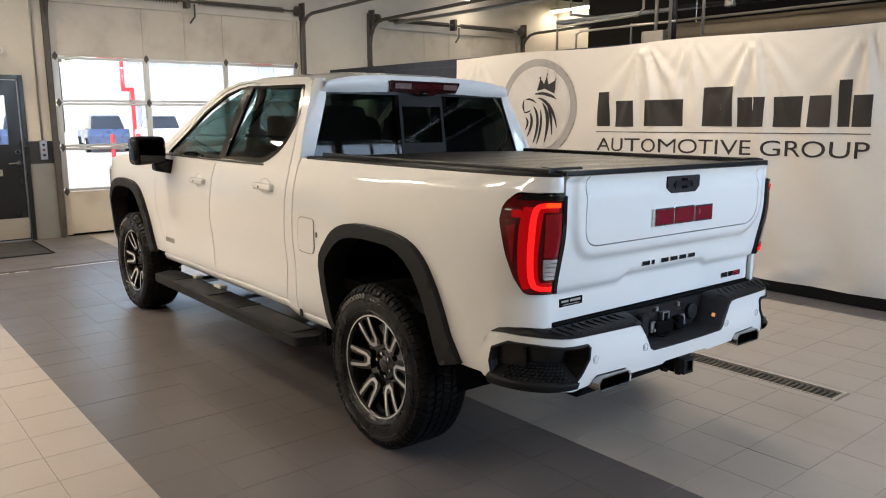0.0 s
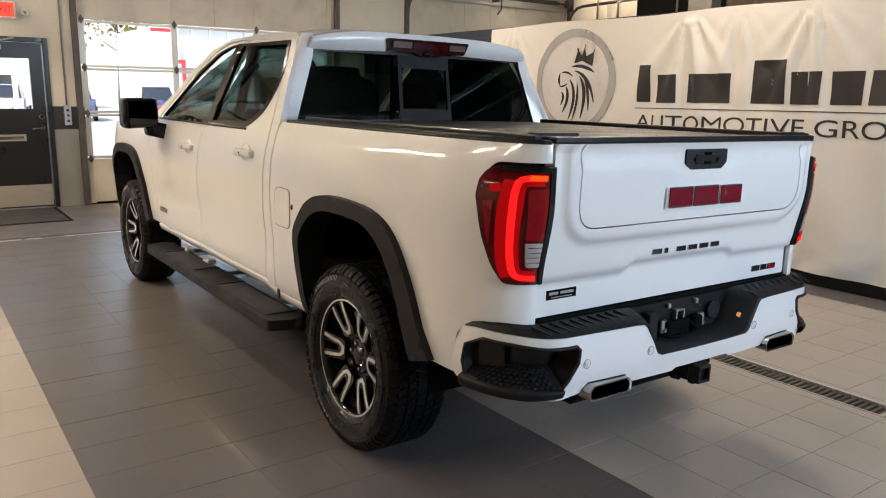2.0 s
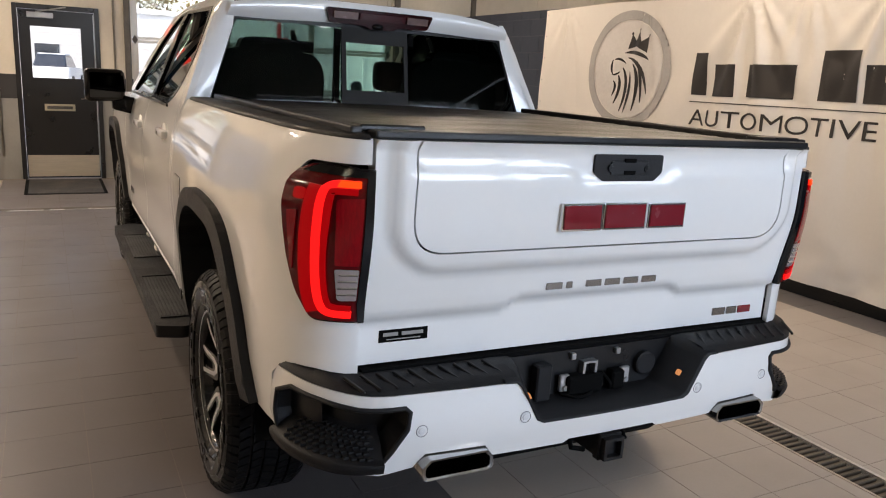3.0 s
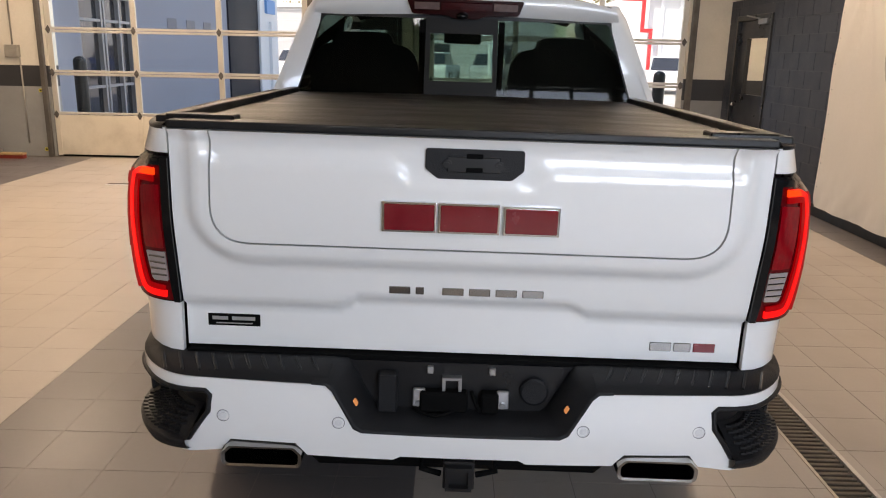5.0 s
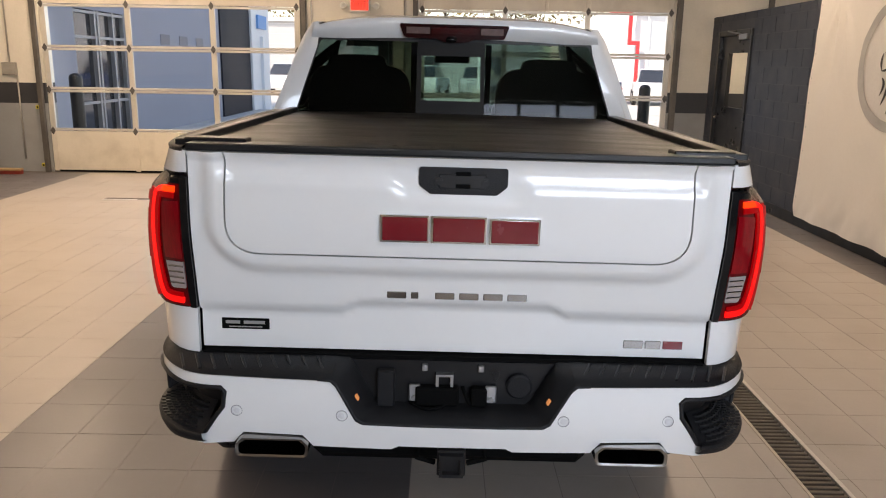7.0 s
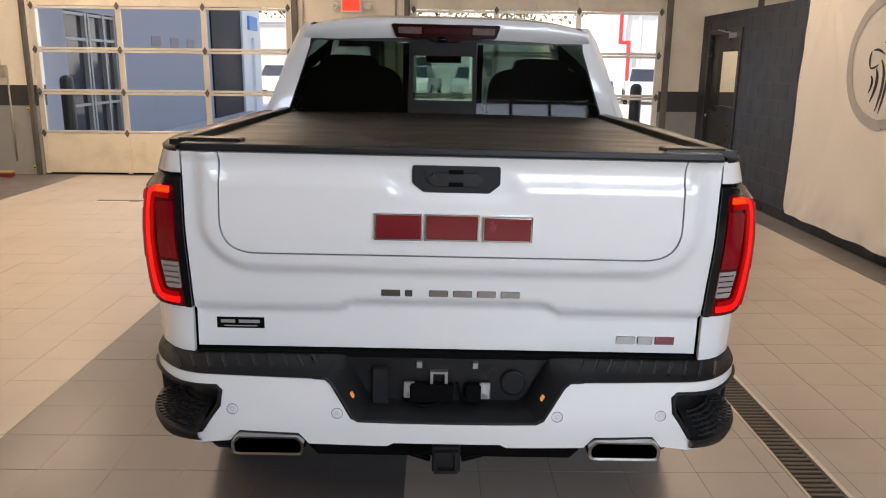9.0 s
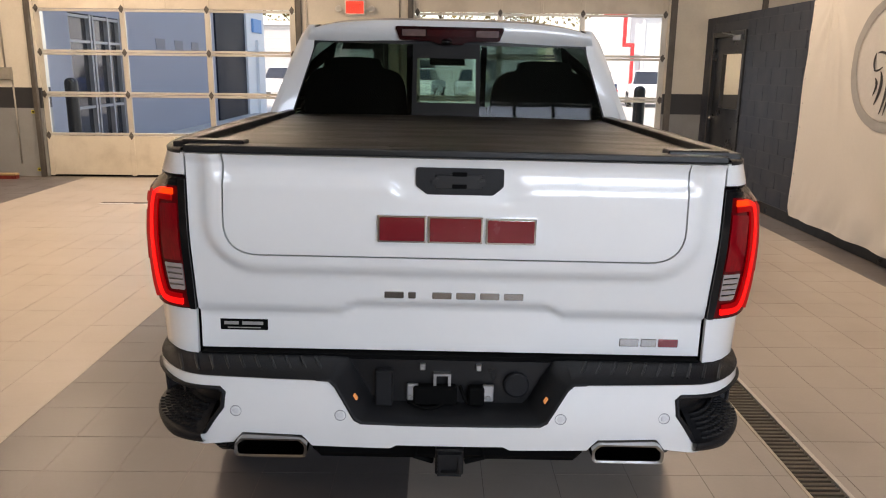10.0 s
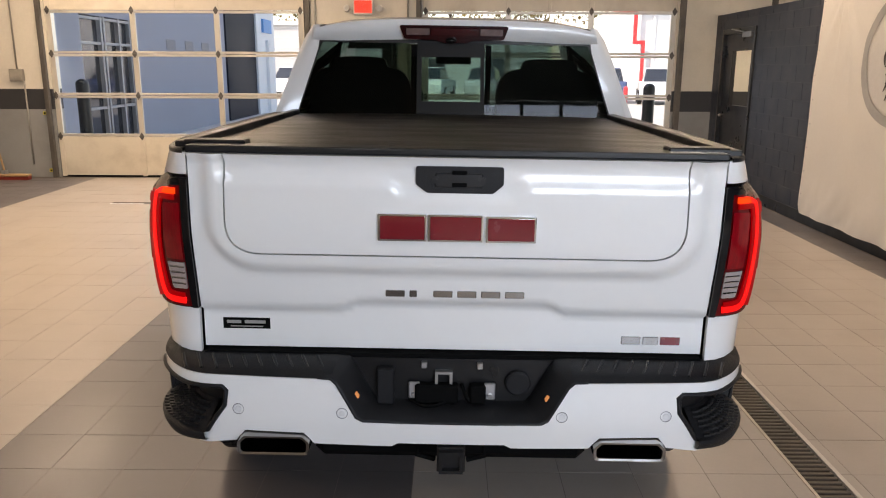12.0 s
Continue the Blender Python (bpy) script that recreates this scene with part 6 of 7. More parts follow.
        lathe(bm, [(p.y + 0.006, 0.016), (p.y - 0.004, 0.016), (p.y - 0.0045, 0.012), (p.y - 0.002, 0.011), (p.y - 0.006, 0.009), (p.y - 0.007, 0.001)], 20, "y")
        bmesh.ops.translate(bm, verts=bm.verts, vec=(s * q, 0.004, 0.672))
        ps = part("parking_sensor", bm, SENSOR, bumper)
        bm = bmesh.new()
        tube(bm, [(s * q + 0.0165 * math.cos(k * math.tau / 20), p.y - 0.0006, 0.672 + 0.0165 * math.sin(k * math.tau / 20)) for k in range(20)], 0.0010, 5, True)
        part("sensor_gap", bm, SENSOR_GAP, ps)
    # exhaust tip
    cx = s * 0.535
    tipo = fillet([(-0.108, 0.536, 0.02), (0.108, 0.536, 0.02), (0.108, 0.575, 0.012), (0.088, 0.595, 0.012), (-0.088, 0.595, 0.012), (-0.108, 0.575, 0.012)])
    tipi = fillet([(-0.099, 0.543, 0.014), (0.099, 0.543, 0.014), (0.099, 0.573, 0.01), (0.082, 0.589, 0.01), (-0.082, 0.589, 0.01), (-0.099, 0.573, 0.01)])
    bm = bmesh.new()
    n = len(tipo)
    ro = [bm.verts.new((cx + x, -0.148 + 0.12 * (0.595 - z) * 0, z)) for x, z in tipo]
    rob = [bm.verts.new((cx + x, 0.16, z + 0.015)) for x, z in tipo]
    ri = [bm.verts.new((cx + x, -0.146, z)) for x, z in tipi]
    rib = [bm.verts.new((cx + x, 0.10, z)) for x, z in tipi]
    for k in range(n):
        j = (k + 1) % n
        bm.faces.new((ro[k], ro[j], rob[j], rob[k]))
        bm.faces.new((ri[k], ri[j], ro[j], ro[k]))
        bm.faces.new((ri[j], ri[k], rib[k], rib[j]))
    et = part("exhaust_tip", bm, TIP_CHROME, truck, "chrome rectangular exhaust tip")
    bm = bmesh.new()
    bm.faces.new([bm.verts.new((cx + x, 0.05, z)) for x, z in tipi])
    part("bore", bm, VOID, et)
    bm = bmesh.new()
    tube(bm, [(cx, 0.15, 0.58), (cx, 0.5, 0.62), (cx * 0.7, 1.5, 0.62)], 0.04, 10)
    part("exhaust_pipe", bm, VOID, truck)
# licence recess with its fittings
part("recess_back", boxed(-0.40, 0.40, -0.012, 0.0, 0.62, 0.80), BLACK_SATIN, bumper)
lipo = [(0.40, 0.779), (0.362, 0.778), (0.345, 0.762), (0.288, 0.657), (0.266, 0.646), (0.13, 0.645), (0.0, 0.645)]
lipi = [(0.40, 0.806), (0.318, 0.804), (0.300, 0.780), (0.243, 0.676), (0.224, 0.662), (0.11, 0.660), (0.0, 0.660)]
lipo, lipi = lipo + [(-x, z) for x, z in lipo[::-1][1:]], lipi + [(-x, z) for x, z in lipi[::-1][1:]]
bm = bmesh.new()
rows = []
for (xo, zo), (xi, zi) in zip(lipo, lipi):
    yo = bump_curve(xo)[0].y
    m1 = Vector((xo, yo - 0.001, zo)).lerp(Vector((xi, -0.03, zi)), 0.15) + Vector((0, -0.010, 0.004))
    rows.append([bm.verts.new(p) for p in ((xo, yo + 0.006, zo - 0.002), (xo, yo - 0.003, zo), tuple(m1), (xi, -0.035, zi), (xi, -0.011, zi + 0.002))])
for a, b in zip(rows, rows[1:]):
    for k in range(4):
        bm.faces.new((a[k], a[k + 1], b[k + 1], b[k]))
part("recess_lip", face_out(bm), BLACK_PLASTIC, bumper, smooth=True)
for k, pts in enumerate((((-0.13, -0.03, 0.67), (-0.08, -0.06, 0.662), (-0.03, -0.05, 0.668), (0.01, -0.02, 0.69)), ((0.03, -0.02, 0.72), (0.045, -0.05, 0.69), (0.06, -0.03, 0.665)))):
    bm = bmesh.new()
    tube(bm, spline(pts, 4), 0.006, 8)
    part("wiring_loom", bm, VOID, bumper, smooth=True)
part("recess_top", boxed(-0.77, 0.77, -0.005, 0.06, 0.80, 0.812), VOID, bumper)
part("module", boxed(-0.232, -0.178, -0.05, -0.012, 0.66, 0.775, 0.005, 1), BLACK_PLASTIC, bumper)
for s, x0, x1 in ((-1, -0.135, -0.10), (1, 0.10, 0.135)):
    part("plate_bracket", boxed(x0, x1, -0.034, -0.020, 0.675, 0.728, 0.003, 1), pbr("zinc_bracket", (0.55, 0.55, 0.56), 0.35, 0.9, 0.1), bumper)
    bm = bmesh.new()
    tube(bm, [((x0 + x1) / 2, -0.033, 0.688), ((x0 + x1) / 2, -0.043, 0.688)], 0.009, 6)
    part("bolt", bm, STEEL, bumper)
part("plate_holder", boxed(-0.115, 0.02, -0.05, -0.011, 0.665, 0.725, 0.006, 1), VOID, bumper)
part("plate_holder", boxed(0.055, 0.105, -0.05, -0.011, 0.665, 0.725, 0.006, 1), VOID, bumper)
bm = bmesh.new()
for q in ((-0.053, -0.044, 0.725, 0.757), (-0.008, 0.001, 0.725, 0.757), (-0.053, 0.001, 0.757, 0.764)):
    box(bm, q[0], q[1], -0.035, -0.011, q[2], q[3])
part("lamp_bracket", bm, STEEL, bumper)
for x in (-0.087, 0.086):
    part("clip", boxed(x - 0.009, x + 0.009, -0.028, -0.011, 0.772, 0.792, 0.002, 1), STEEL, bumper)
bm = bmesh.new()
lathe(bm, [(-0.010, 0.040), (-0.028, 0.040), (-0.032, 0.034), (-0.032, 0.001)], 24, "y")
bmesh.ops.translate(bm, verts=bm.verts, vec=(0.204, 0, 0.728))
part("trailer_socket", bm, BLACK_PLASTIC, bumper, "round black trailer socket")
# tow hitch
hitch = part("tow_hitch", boxed(-0.24, 0.24, 0.10, 0.18, 0.51, 0.58, 0.008, 1), VOID, truck)
bm = sheet([(-0.036, 0.486), (0.036, 0.486), (0.036, 0.556), (-0.036, 0.556)], lambda u, v, d: Vector((u, -0.155 + d, v)), 0.05, [[(-0.026, 0.496), (0.026, 0.496), (0.026, 0.546), (-0.026, 0.546)]], 0.28)
part("receiver", face_out(bm), BLACK_SATIN, hitch)
part("receiver_throat", boxed(-0.027, 0.027, -0.09, -0.07, 0.495, 0.547), VOID, hitch)
part("collar", boxed(-0.043, 0.043, -0.135, -0.105, 0.479, 0.563, 0.004, 1), BLACK_SATIN, hitch)
for s in (-1, 1):
    bm = bmesh.new()
    tube(bm, [(s * 0.045, -0.02, 0.545), (s * 0.10, -0.05, 0.54), (s * 0.105, -0.08, 0.51), (s * 0.05, -0.07, 0.49)], 0.009, 8)
    part("chain_loop", bm, VOID, hitch)
    part("gusset", boxed(min(s * 0.04, s * 0.12), max(s * 0.04, s * 0.12), -0.02, 0.12, 0.53, 0.572, 0.01, 1), VOID, hitch)


# ---- wheels
MARK_PALE = pbr("worn_white_rubber", (0.30, 0.29, 0.28), 0.6)
def wheel_mesh(s, y):
    w = part("wheel", boxed(-0.01, 0.01, -0.05, 0.05, -0.05, 0.05), VOID, truck)
    w.location = (s * 0.846, y, TR + s * 0.835 * math.sin(LEAN))
    # local x points outward
    flip = s
    # tyre: carcass and tread blocks
    bm = bmesh.new()
    prof = [(-0.115, 0.262), (-0.128, 0.30), (-0.138, 0.345), (-0.130, 0.385), (-0.108, 0.409), (0.0, 0.4135), (0.108, 0.409), (0.138, 0.391), (0.152, 0.345), (0.148, 0.30), (0.132, 0.272), (0.116, 0.262)]
    lathe(bm, [(flip * a, r) for a, r in prof], 72)
    tyre = part("tyre", face_out(bm), RUBBER_WALL, w, "black all-terrain tyre", smooth=True)
    verts, faces = [], []
    rows_ = [(-0.112, -0.075, 0.0), (-0.066, -0.030, 0.4), (-0.022, 0.022, 0.1), (0.030, 0.066, 0.6), (0.075, 0.112, 0.2)]
    nb = 68
    for a0, a1, ph in rows_:
        for k in range(nb):
            th0 = (k + ph) * math.tau / nb
            th1 = th0 + math.tau / nb * 0.82
            sk = 0.035 if abs(a0 + a1) > 0.05 else -0.03
            i = len(verts)
            for r in (0.398, 0.4235 if abs(a0 + a1) < 0.15 else 0.4215):
                for a, t in ((a0, th0), (a1, th0 + sk), (a1, th1 + sk), (a0, th1)):
                    verts.append((flip * a, r * math.cos(t), r * math.sin(t)))
            faces += [(i + 4, i + 5, i + 6, i + 7)] + [(i + q, i + (q + 1) % 4, i + 4 + (q + 1) % 4, i + 4 + q) for q in range(4)]
    # shoulder lugs
    for k in range(nb):
        for sg in (-1, 1):
            t0 = (k + (0.2 if sg > 0 else 0.0)) * math.tau / nb
            t1 = t0 + math.tau / nb * (0.80 if k % 2 else 0.66)
            i = len(verts)
            for a, r in ((0.112, 0.4205), (0.136, 0.405), (0.1475, 0.386 if k % 2 else 0.391)):
                for t in (t0, t1):
                    verts.append((flip * sg * a, r * math.cos(t), r * math.sin(t)))
            for a, r in ((0.105, 0.40), (0.132, 0.390), (0.144, 0.372)):
                for t in (t0, t1):
                    verts.append((flip * sg * a, r * math.cos(t), r * math.sin(t)))
            faces += [(i, i + 1, i + 3, i + 2), (i + 2, i + 3, i + 5, i + 4), (i, i + 2, i + 8, i + 6), (i + 2, i + 4, i + 10, i + 8), (i + 1, i + 7, i + 9, i + 3), (i + 3, i + 9, i + 11, i + 5), (i + 4, i + 5, i + 11, i + 10)]
    me = bpy.data.meshes.new("tread")
    me.from_pydata(verts, [], faces)
    me.materials.append(RUBBER)
    tr = new("tread", me)
    tr.parent = tyre
    bmt = bmesh.new()
    bmt.from_mesh(me)
    bmesh.ops.recalc_face_normals(bmt, faces=bmt.faces[:])
    bmt.to_mesh(me)
    bmt.free()
    # raised rings on the sidewall
    bm = bmesh.new()
    for r, a in ((0.292, 0.146), (0.352, 0.1515)):
        tube(bm, [(flip * a, r * math.cos(k * math.tau / 48), r * math.sin(k * math.tau / 48)) for k in range(48)], 0.0025, 4, True)
    for k in range(26):
        if k % 13 > 8:
            continue
        t = k * math.tau / 26
        m = Matrix.Rotation(t, 4, "X") @ Matrix.Translation((flip * 0.150, 0, 0.322))
        box(bm, -0.003, 0.003, -0.017, 0.017, -0.011, 0.011, 0, 1, m)
    part("sidewall_relief", bm, RUBBER_WALL, tyre)
    # pale raised marks near the shoulder, where the maker's letters stand
    for k in range(9):
        m = Matrix.Rotation(radians(-11 - 4.4 * k), 4, "X") @ Matrix.Translation((flip * 0.1495, 0, 0.366)) @ Matrix.Rotation(flip * radians(-12), 4, "Y")
        bm = bmesh.new()
        tube(bm, [m @ Vector((0, 0.0095 * math.cos(a), 0.011 * math.sin(a))) for a in np.linspace(0, math.tau, 12, endpoint=False)], 0.0022, 5, True)
        part("sidewall_mark", bm, MARK_PALE, tyre)
    # rim: barrel, lip and dish
    bm = bmesh.new()
    lathe(bm, [(flip * a, r) for a, r in ((0.118, 0.272), (0.126, 0.266), (0.122, 0.258), (0.108, 0.252), (0.05, 0.246), (-0.11, 0.245))], 64)
    rim = part("rim", face_out(bm), ALLOY_BLACK, w, "gloss black alloy rim with machined spokes", smooth=True)
    bm = bmesh.new()
    lathe(bm, [(flip * a, r) for a, r in ((0.1275, 0.2665), (0.1285, 0.2635), (0.1275, 0.2585))], 64)
    part("machined_lip", bm, ALLOY, rim, smooth=True)
    bm = bmesh.new()
    lathe(bm, [(flip * 0.02, 0.21), (flip * 0.02, 0.06)], 40)
    lathe(bm, [(flip * 0.04, 0.16), (flip * 0.04, 0.05)], 40)
    part("brake_disc", bm, STEEL, rim)
    part("backing", boxed(min(0, -flip * 0.1), max(0, -flip * 0.1), -0.2, 0.2, -0.2, 0.2), VOID, rim)
    # hub with cap and nuts
    bm = bmesh.new()
    lathe(bm, [(flip * a, r) for a, r in ((0.02, 0.088), (0.064, 0.082), (0.070, 0.074), (0.068, 0.042), (0.078, 0.037), (0.081, 0.032), (0.081, 0.001))], 36)
    part("hub", face_out(bm), ALLOY_BLACK, rim, smooth=True)
    for k in range(6):
        t = k * math.tau / 6 + 0.26
        bm = bmesh.new()
        tube(bm, [(flip * 0.062, 0.058 * math.cos(t), 0.058 * math.sin(t)), (flip * 0.078, 0.058 * math.cos(t), 0.058 * math.sin(t))], 0.008, 6)
        part("wheel_nut", bm, CHROME, rim)
    # six twin-leg spokes, each a dark arm with a bright U on its face
    for k in range(6):
        t = k * math.tau / 6 + 0.52
        rot = Matrix.Rotation(t, 4, "X")

        def at(u, v, d, rot=rot):
            x = 0.112 - 0.030 * ((0.262 - v) / 0.17) ** 1.5
            return rot @ Vector((flip * (x - d), u, v))
        arm = sheet(fillet([(-0.062, 0.258, 0.004), (-0.050, 0.10, 0.02), (0.050, 0.10, 0.02), (0.062, 0.258, 0.004)]), at, 0.03, [fillet([(-0.022, 0.250, 0.004), (-0.015, 0.145, 0.014), (0.015, 0.145, 0.014), (0.022, 0.250, 0.004)])], 0.035)
        part("spoke", face_out(arm), ALLOY_BLACK, rim)

        def at2(u, v, d, rot=rot):
            x = 0.1135 - 0.030 * ((0.262 - v) / 0.17) ** 1.5
            return rot @ Vector((flip * (x - d), u, v))
        uu = [(-0.057, 0.258), (-0.037, 0.132)] + [(-0.017, 0.105), (0.017, 0.105)] + [(0.037, 0.132), (0.057, 0.258), (0.041, 0.258), (0.0235, 0.140), (0.011, 0.122), (-0.011, 0.122), (-0.0235, 0.140), (-0.041, 0.258)]
        part("spoke_face", face_out(sheet(uu, at2, 0.03, (), 0.006)), ALLOY, rim)
    return w


for s in (-1, 1):
    for y in (WR, WF):
        wheel_mesh(s, y)


# ---- cab interior seen through the glass
def seat(x0, x1, y, z0, ztop, rests):
    st = part("seat", boxed(x0, x1, y - 0.02, y + 0.5, 0.80, 0.98, 0.05, 3), SEAT_LEATHER, truck, smooth=True)
    bm = bmesh.new()
    box(bm, x0 + 0.01, x1 - 0.01, y - 0.14, y + 0.02, z0, ztop, 0.055, 3)
    for v in bm.verts:
        v.co.y -= 0.22 * (v.co.z - z0)
        k = smooth01(ztop - 0.25, ztop, v.co.z)
        c = (x0 + x1) / 2
        v.co.x = c + (v.co.x - c) * (1 - 0.16 * k)
    part("backrest", bm, SEAT_LEATHER, st, smooth=True)
    for hx in rests:
        bm = bmesh.new()
        yb = y - 0.10 - 0.22 * (ztop - z0)
        box(bm, hx - 0.135, hx + 0.135, yb - 0.06, yb + 0.05, ztop + 0.02, ztop + 0.20, 0.045, 3)
        part("headrest", bm, SEAT_LEATHER, st, smooth=True)
        bm = bmesh.new()
        for q in (-0.05, 0.05):
            tube(bm, [(hx + q, yb, ztop - 0.02), (hx + q, yb, ztop + 0.05)], 0.007, 6)
        part("headrest_post", bm, CHROME, st)


seat(-0.76, -0.22, 3.02, 0.9, 1.47, [-0.49])
seat(0.22, 0.76, 3.02, 0.9, 1.47, [0.49])
seat(-0.78, 0.78, 2.18, 0.9, 1.40, [])
for s in (-1, 1):
    # tall outer backs of the rear bench, drawn in to a broad headrest
    o = spline([(s * (0.51 + a), z) for a, z in ((0.27, 1.36), (0.275, 1.50), (0.255, 1.60), (0.215, 1.655), (0.15, 1.675), (0.125, 1.72), (0.0, 1.728), (-0.125, 1.72), (-0.15, 1.675), (-0.22, 1.655), (-0.265, 1.60), (-0.28, 1.50), (-0.27, 1.36))], 3)
    part("rear_backrest", face_out(sheet(o, lambda u, v, d: Vector((u, 2.02 - 0.10 * (v - 1.40) + d, v)), 0.06, (), 0.09)), SEAT_LEATHER, truck, smooth=True)
dash = part("dashboard", boxed(-0.86, 0.86, 3.66, 4.0, 0.95, 1.385, 0.06, 3), SEAT_LEATHER, truck, smooth=True)
bm = bmesh.new()
rot = Matrix.Translation((-0.44, 3.52, 1.22)) @ Matrix.Rotation(radians(-64), 4, "X")
tube(bm, [rot @ Vector((0.19 * math.cos(k * math.tau / 32), 0.19 * math.sin(k * math.tau / 32), 0)) for k in range(32)], 0.017, 8, True)
box(bm, -0.18, 0.18, -0.03, 0.03, -0.02, 0.01, 0.01, 1, rot)
box(bm, -0.03, 0.03, -0.18, 0.0, -0.02, 0.01, 0.01, 1, rot)
part("steering_wheel", bm, SEAT_LEATHER, truck)
bm = bmesh.new()
box(bm, -0.125, 0.125, 3.30, 3.33, 1.70, 1.775, 0.015, 2)
tube(bm, [(0, 3.33, 1.76), (0, 3.40, 1.83)], 0.02, 8)
part("inside_mirror", bm, BLACK_SATIN, truck)
bm = bmesh.new()
gr = [[bm.verts.new(roof_at(-0.97 + 1.94 * i / 8, 1.92 + 1.24 * j / 8, 0.045)) for j in range(9)] for i in range(9)]
for i in range(8):
    for j in range(8):
        bm.faces.new((gr[i][j], gr[i][j + 1], gr[i + 1][j + 1], gr[i + 1][j]))
part("headliner", bm, LIGHT_TRIM, truck, smooth=True)
part("centre_console", boxed(-0.17, 0.17, 2.75, 3.6, 0.62, 1.02, 0.04, 2), SEAT_LEATHER, truck)
for s in (-1, 1):
    bm = sheet([(1.82, 0.62), (3.95, 0.62), (3.9, 1.40), (1.84, 1.40)], lambda u, v, d: Vector((s * (0.87 - d), u, v)), 0.3, (), 0.02)
    part("door_card", face_out(bm), SEAT_LEATHER, truck)
    bm = bmesh.new()
    tube(bm, [(s * 0.72, 2.66, 1.86), (s * 0.80, 2.76, 1.40)], 0.03, 8)
    part("inner_pillar", bm, LIGHT_TRIM, truck)

# ------------------------------------------------------------ outside, seen through the door panes
ground = tagged(finish("ground", boxed(-700, 700, YF + WT, 900, -0.35, -0.03), CONCRETE), "sunlit pale concrete lot", "ground", kind="structure")

# wing of the same building running away from the hall
wing = thing("building_wing", (-6.62, YF + WT, -0.03), "blue-grey stucco wing with a glazed entrance and navy cladding", "building")
part("wall", boxed(-6, 0, 0.0, 2.05, 0, 6.2), OUT_BLUE, wing)
part("wall", boxed(-6, 0, 4.35, 11.1, 0, 6.2), OUT_BLUE, wing)
part("wall", boxed(-6, 0, 2.05, 4.35, 2.62, 6.2), OUT_BLUE, wing)
part("navy_panel", boxed(-6, 0.05, 11.1, 14.5, 0, 6.6), OUT_NAVY, wing)
part("white_pier", boxed(-6, 0.12, 14.5, 17.1, 0, 6.6), OUT_WHITE, wing)
part("roof", boxed(-6.2, 0.15, 0.0, 17.2, 6.6, 6.8), OUT_NAVY, wing)
SHOP_GLASS = pbr("shop_glass", (0.03, 0.035, 0.045), 0.05, 0, 0.2, 0.6, 5, spec=0.8)
FRAME_DARK = pbr("grey_metal_frame", (0.30, 0.31, 0.33), 0.4, 0.4)
MIRROR_GLASS = pbr("coated_entrance_glass", (0.06, 0.066, 0.08), 0.06, 0.75, 0.4, 0.9, 5)
SHADE_BLUE = pbr("dull_blue_glass", (0.12, 0.13, 0.17), 0.4)
SKY_SIGN = pbr("sky_blue_sign", (0.10, 0.30, 0.62), 0.5)
ent = part("entrance", boxed(-0.14, -0.10, 2.05, 4.35, 0.0, 2.62), MIRROR_GLASS, wing, "glazed entrance with grey metal frames")
for y in (2.05, 2.95, 3.08, 3.75, 4.28):
    part("frame_post", boxed(-0.10, -0.02, y, y + 0.07, 0, 2.62), FRAME_DARK, ent)
for z in (0.0, 0.9, 2.1, 2.55):
    part("frame_bar", boxed(-0.10, -0.03, 2.12, 4.28, z, z + 0.05), FRAME_DARK, ent)
part("sign_board", boxed(0.12, 0.20, 15.2, 16.4, 2.85, 3.3), SKY_SIGN, wing)
part("canopy_post", boxed(0.12, 0.22, 15.7, 15.9, 0, 2.6), OUT_WHITE, wing)
for y in (6.3, 7.6, 8.9):
    part("small_window", boxed(-0.01, 0.012, y, y + 0.6, 2.08, 2.32), SHADE_BLUE, wing)
part("kerb", boxed(0.0, 0.5, 0.0, 15.1, 0, 0.12), CONCRETE, wing)


def bollard(x, y, h, r, mat, label):
    b = thing("bollard", (x, y, -0.03), label, "bollard")
    bm = bmesh.new()
    lathe(bm, [(0, r), (h - r * 0.8, r)] + [(h - r * 0.8 + r * 0.8 * math.sin(k * math.pi / 10), max(0.001, r * math.cos(k * math.pi / 10))) for k in range(1, 6)], 24, "z")
    part("post", bm, mat, b, smooth=True)
    bm = bmesh.new()
    lathe(bm, [(0, r * 1.5), (0.02, r * 1.5), (0.03, r)], 24, "z")
    part("base_collar", bm, mat, b)


bollard(-6.18, 10.8, 1.5, 0.105, BLACK_SATIN, "tall black rounded bollard at the entrance")
bollard(3.42, 11.2, 1.45, 0.10, BLACK_SATIN, "black bollard beside the overhead door")


# white building with red trim across the lot
wb = thing("white_building", (10.4, 41, -0.03), "white ribbed metal building with red corner trim", "building")
part("wall", boxed(0, 34, 0, 14, 0, 5.2), OUT_WHITE, wb)
for k in range(34):
    part("rib", boxed(0.6 + k, 0.75 + k, -0.12, 0.0, 0, 5.0), OUT_WHITE, wb)
part("fascia", boxed(-0.2, 34.2, -0.5, 0, 4.9, 6.4), OUT_WHITE, wb)
step = [(-0.04, 0.0), (0.12, 0.0), (0.12, 3.14), (-0.34, 3.14), (-0.34, 6.4), (-0.52, 6.4), (-0.52, 4.72), (-1.6, 4.72), (-1.6, 4.54), (-0.52, 4.54), (-0.52, 2.94), (-0.04, 2.94)]
part("red_trim", face_out(sheet(step, lambda u, v, d: Vector((u, -0.55 + d, v)), 1.0, (), 0.2)), RED_PAINT, wb, "stepped red corner trim")
part("red_sign", boxed(6.9, 8.2, -0.6, -0.5, 4.6, 6.2), RED_PAINT, wb)
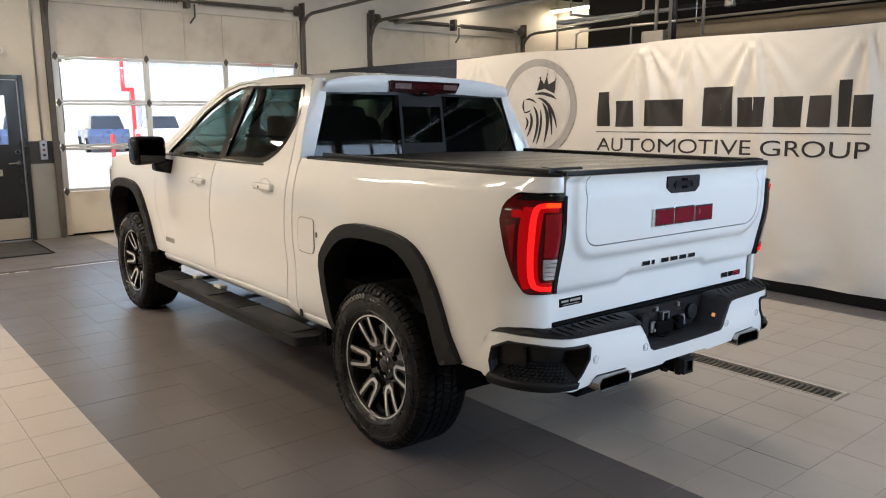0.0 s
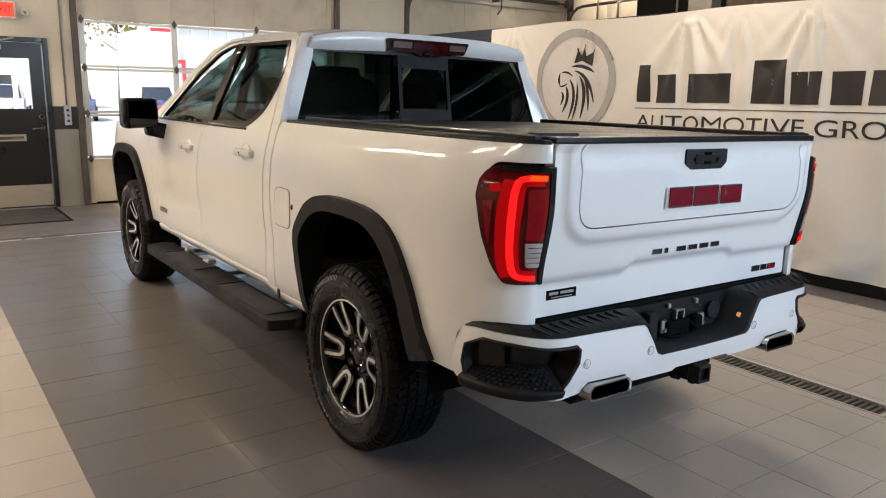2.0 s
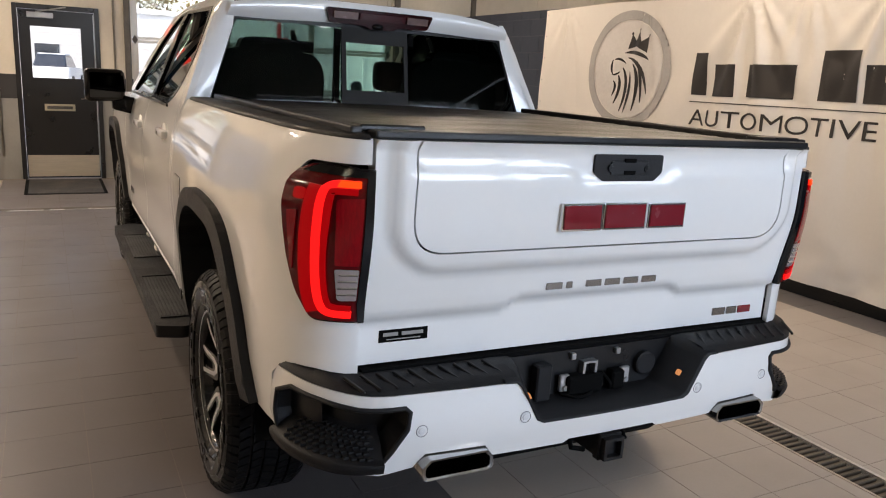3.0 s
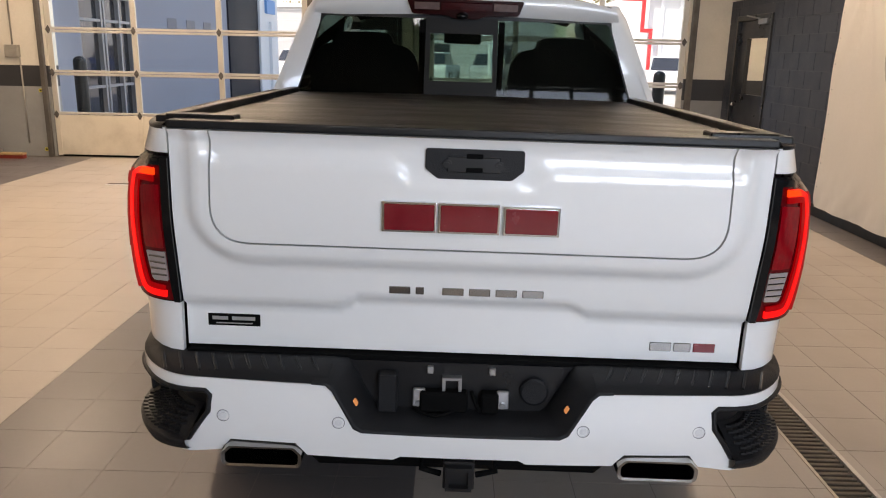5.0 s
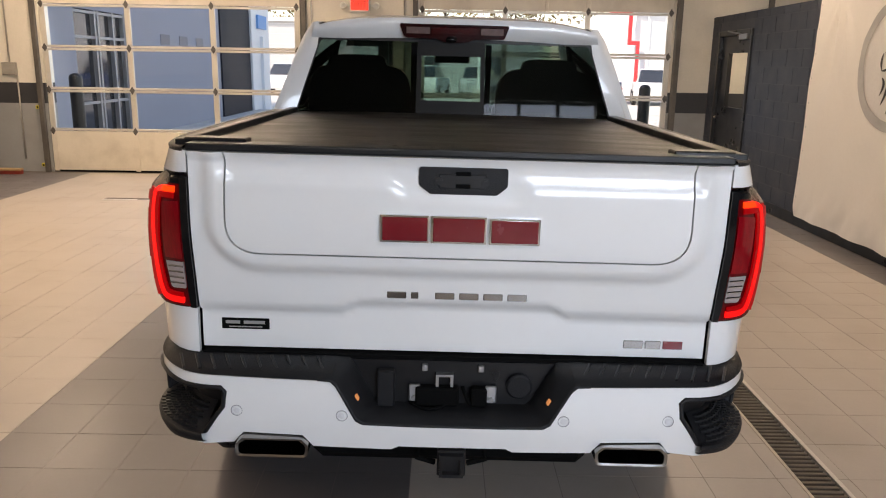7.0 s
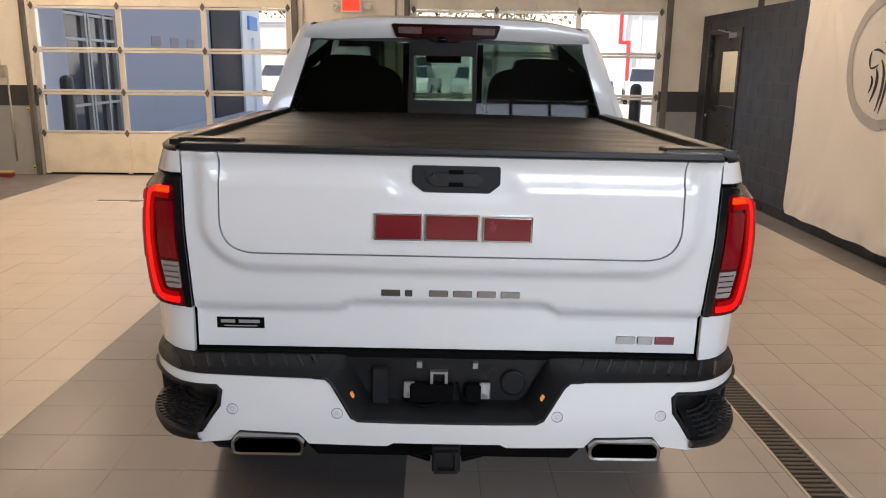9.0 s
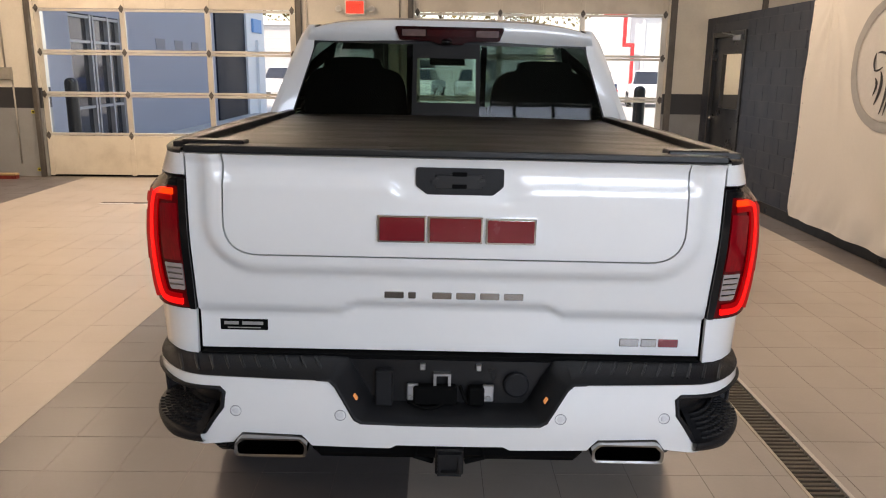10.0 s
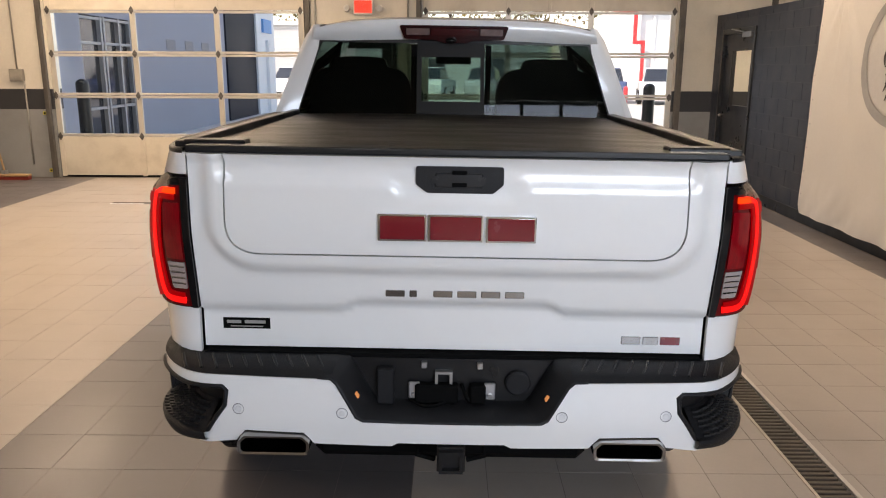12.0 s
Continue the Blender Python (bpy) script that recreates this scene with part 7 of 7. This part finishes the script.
part("roof", boxed(-0.4, 34.4, -0.6, 14.2, 6.4, 6.6), OUT_WHITE, wb)
gb = thing("grey_building", (-30, 62, -0.03), "long grey commercial building beyond the parked cars", "building")
part("wall", boxed(0, 38, 0, 12, 0, 5.0), OUT_GREY, gb)
for k in range(12):
    part("course", boxed(0, 38, -0.03, 0, 0.4 + k * 0.4, 0.42 + k * 0.4), OUT_WHITE, gb) if k % 2 else None
part("roof", boxed(-0.3, 38.3, -0.3, 12.3, 5.0, 5.3), OUT_WHITE, gb)
bm = bmesh.new()
for k in range(7):
    box(bm, 3 + k * 5, 4.6 + k * 5, -0.05, 0.0, 0.9, 2.4)
part("window_row", bm, SHOP_GLASS, gb)
pole = thing("lot_pole", (1.6, 34, -0.03), "white lamp pole in the lot", "pole")
bm = bmesh.new()
tube(bm, [(0, 0, 0), (0, 0, 7)], 0.1, 10)
part("shaft", bm, OUT_WHITE, pole)
part("base", boxed(-0.3, 0.3, -0.3, 0.3, 0, 0.7, 0.03, 1), CONCRETE, pole)


def far_car(x, y, turn, paint, label):
    """A parked car: body lofted from a side outline, glasshouse, wheels."""
    c = thing("parked_car", (x, y, -0.03), label, "car", "cars parked across the lot")
    c.rotation_euler.z = radians(turn)
    low = fillet([(-2.25, 0.35, 0.1), (2.2, 0.35, 0.1), (2.3, 0.75, 0.15), (2.1, 0.98, 0.15), (0.9, 1.05, 0.2), (-2.1, 1.08, 0.15), (-2.3, 0.8, 0.15)])
    top = fillet([(-2.0, 1.06, 0.05), (1.0, 1.04, 0.05), (0.25, 1.62, 0.2), (-1.5, 1.66, 0.25)])
    for nm, o, w, m in (("body", low, 0.9, paint), ("glasshouse", top, 0.72, SHOP_GLASS)):
        bm = bmesh.new()
        ring = []
        for yy in (-w, -w * 0.92, w * 0.92, w):
            k = 1.0 if abs(yy) < w * 0.95 else 0.94
            zc = sum(p[1] for p in o) / len(o)
            ring.append([bm.verts.new((p[0] * k, yy * (1 if nm == "body" else 1 - 0.12 * (p[1] > 1.3)), zc + (p[1] - zc) * k)) for p in o])
        for a, b in zip(ring, ring[1:]):
            for i in range(len(o)):
                bm.faces.new((a[i], a[(i + 1) % len(o)], b[(i + 1) % len(o)], b[i]))
        bm.faces.new(ring[0])
        bm.faces.new(ring[-1][::-1])
        part(nm, bm, m, c, smooth=False)
    part("roof", boxed(-1.35, 0.15, -0.6, 0.6, 1.62, 1.70, 0.03, 1), paint, c)
    for wx in (-1.4, 1.4):
        for wy in (-0.86, 0.86):
            bm = bmesh.new()
            lathe(bm, [(wy - 0.1, 0.05), (wy - 0.1, 0.34), (wy + 0.1, 0.34), (wy + 0.1, 0.05)], 20, "y")
            bmesh.ops.translate(bm, verts=bm.verts, vec=(wx, 0, 0.34))
            w = part("wheel", bm, RUBBER_WALL, c)
            bm = bmesh.new()
            lathe(bm, [(wy * 1.13, 0.001), (wy * 1.13, 0.2), (wy * 1.1, 0.22)], 20, "y")
            bmesh.ops.translate(bm, verts=bm.verts, vec=(wx, 0, 0.34))
            part("rim", bm, ALLOY, w)
    return c


far_car(7.9, 37.4, 82, BLUE_CAR, "blue crossover parked across the lot")
far_car(4.9, 40.3, 80, BLUE_CAR, "dark blue car parked across the lot")
far_car(10.2, 36.2, 78, OUT_WHITE, "white car parked near the white building")
far_car(2.0, 41.0, 80, SILVER_CAR, "silver car parked across the lot")
far_car(-0.9, 41.5, 80, OUT_WHITE, "white car parked across the lot")
far_car(-8.4, 42.0, 75, OUT_WHITE, "white car parked beyond the building wing")
for bx, by in ((6.5, 31.0), (7.4, 30.6)):
    bollard(bx, by, 0.95, 0.09, RED_PAINT, "short red bollard in the lot")


def tree(x, y, h, seed, label):
    r = random.Random(seed)
    t = thing("tree", (x, y, -0.03), label, "tree", "trees behind the lot")
    bm = bmesh.new()
    tips = []
    tube(bm, [(0, 0, 0), (0.1, 0, h * 0.3), (0.0, 0.1, h * 0.7)], [0.28, 0.2, 0.07], 8)
    for k in range(9):
        a, z = k * 2.4 + r.random(), h * (0.3 + 0.05 * k)
        e = (math.cos(a) * h * 0.22, math.sin(a) * h * 0.22, z + h * 0.2)
        tube(bm, [(0.05, 0, z), (e[0] * 0.5, e[1] * 0.5, z + h * 0.08), e], [0.09, 0.06, 0.02], 6)
        tips.append(e)
    part("trunk", bm, BARK, t)
    verts, faces = [], []
    for k in range(1500):
        c = r.choice(tips)
        p = Vector((c[0] + r.gauss(0, h * 0.09), c[1] + r.gauss(0, h * 0.09), c[2] + r.gauss(0, h * 0.08)))
        s = r.uniform(0.12, 0.3)
        u, v = Vector((r.gauss(0, 1), r.gauss(0, 1), r.gauss(0, 1))).normalized() * s, Vector((r.gauss(0, 1), r.gauss(0, 1), r.gauss(0, 1))).normalized() * s
        i = len(verts)
        verts += [p + u, p + v, p - u, p - v]
        faces.append((i, i + 1, i + 2, i + 3))
    me = bpy.data.meshes.new("crown")
    me.from_pydata([tuple(q) for q in verts], [], faces)
    me.materials.append(LEAF)
    o = new("crown", me)
    o.parent = t


for k in range(9):
    tree(-34 + k * 8.5, 84 + (k % 3) * 5, 13 + (k * 37 % 5), 20 + k, "autumn tree with thin yellow-brown foliage")

# ------------------------------------------------------------ single floor tiles, nearest the truck's tail
for cx, cy in tile_list[:300]:
    o = new("tile", tile_mesh["d" if tile_dark(cx) else "l"])
    o.parent = floor
    o.location = (cx, cy, rng.uniform(-0.0008, 0.0004))
    o.rotation_euler = (rng.uniform(-0.0012, 0.0012), rng.uniform(-0.0012, 0.0012), rng.choice((0, 1, 2, 3)) * math.pi / 2)
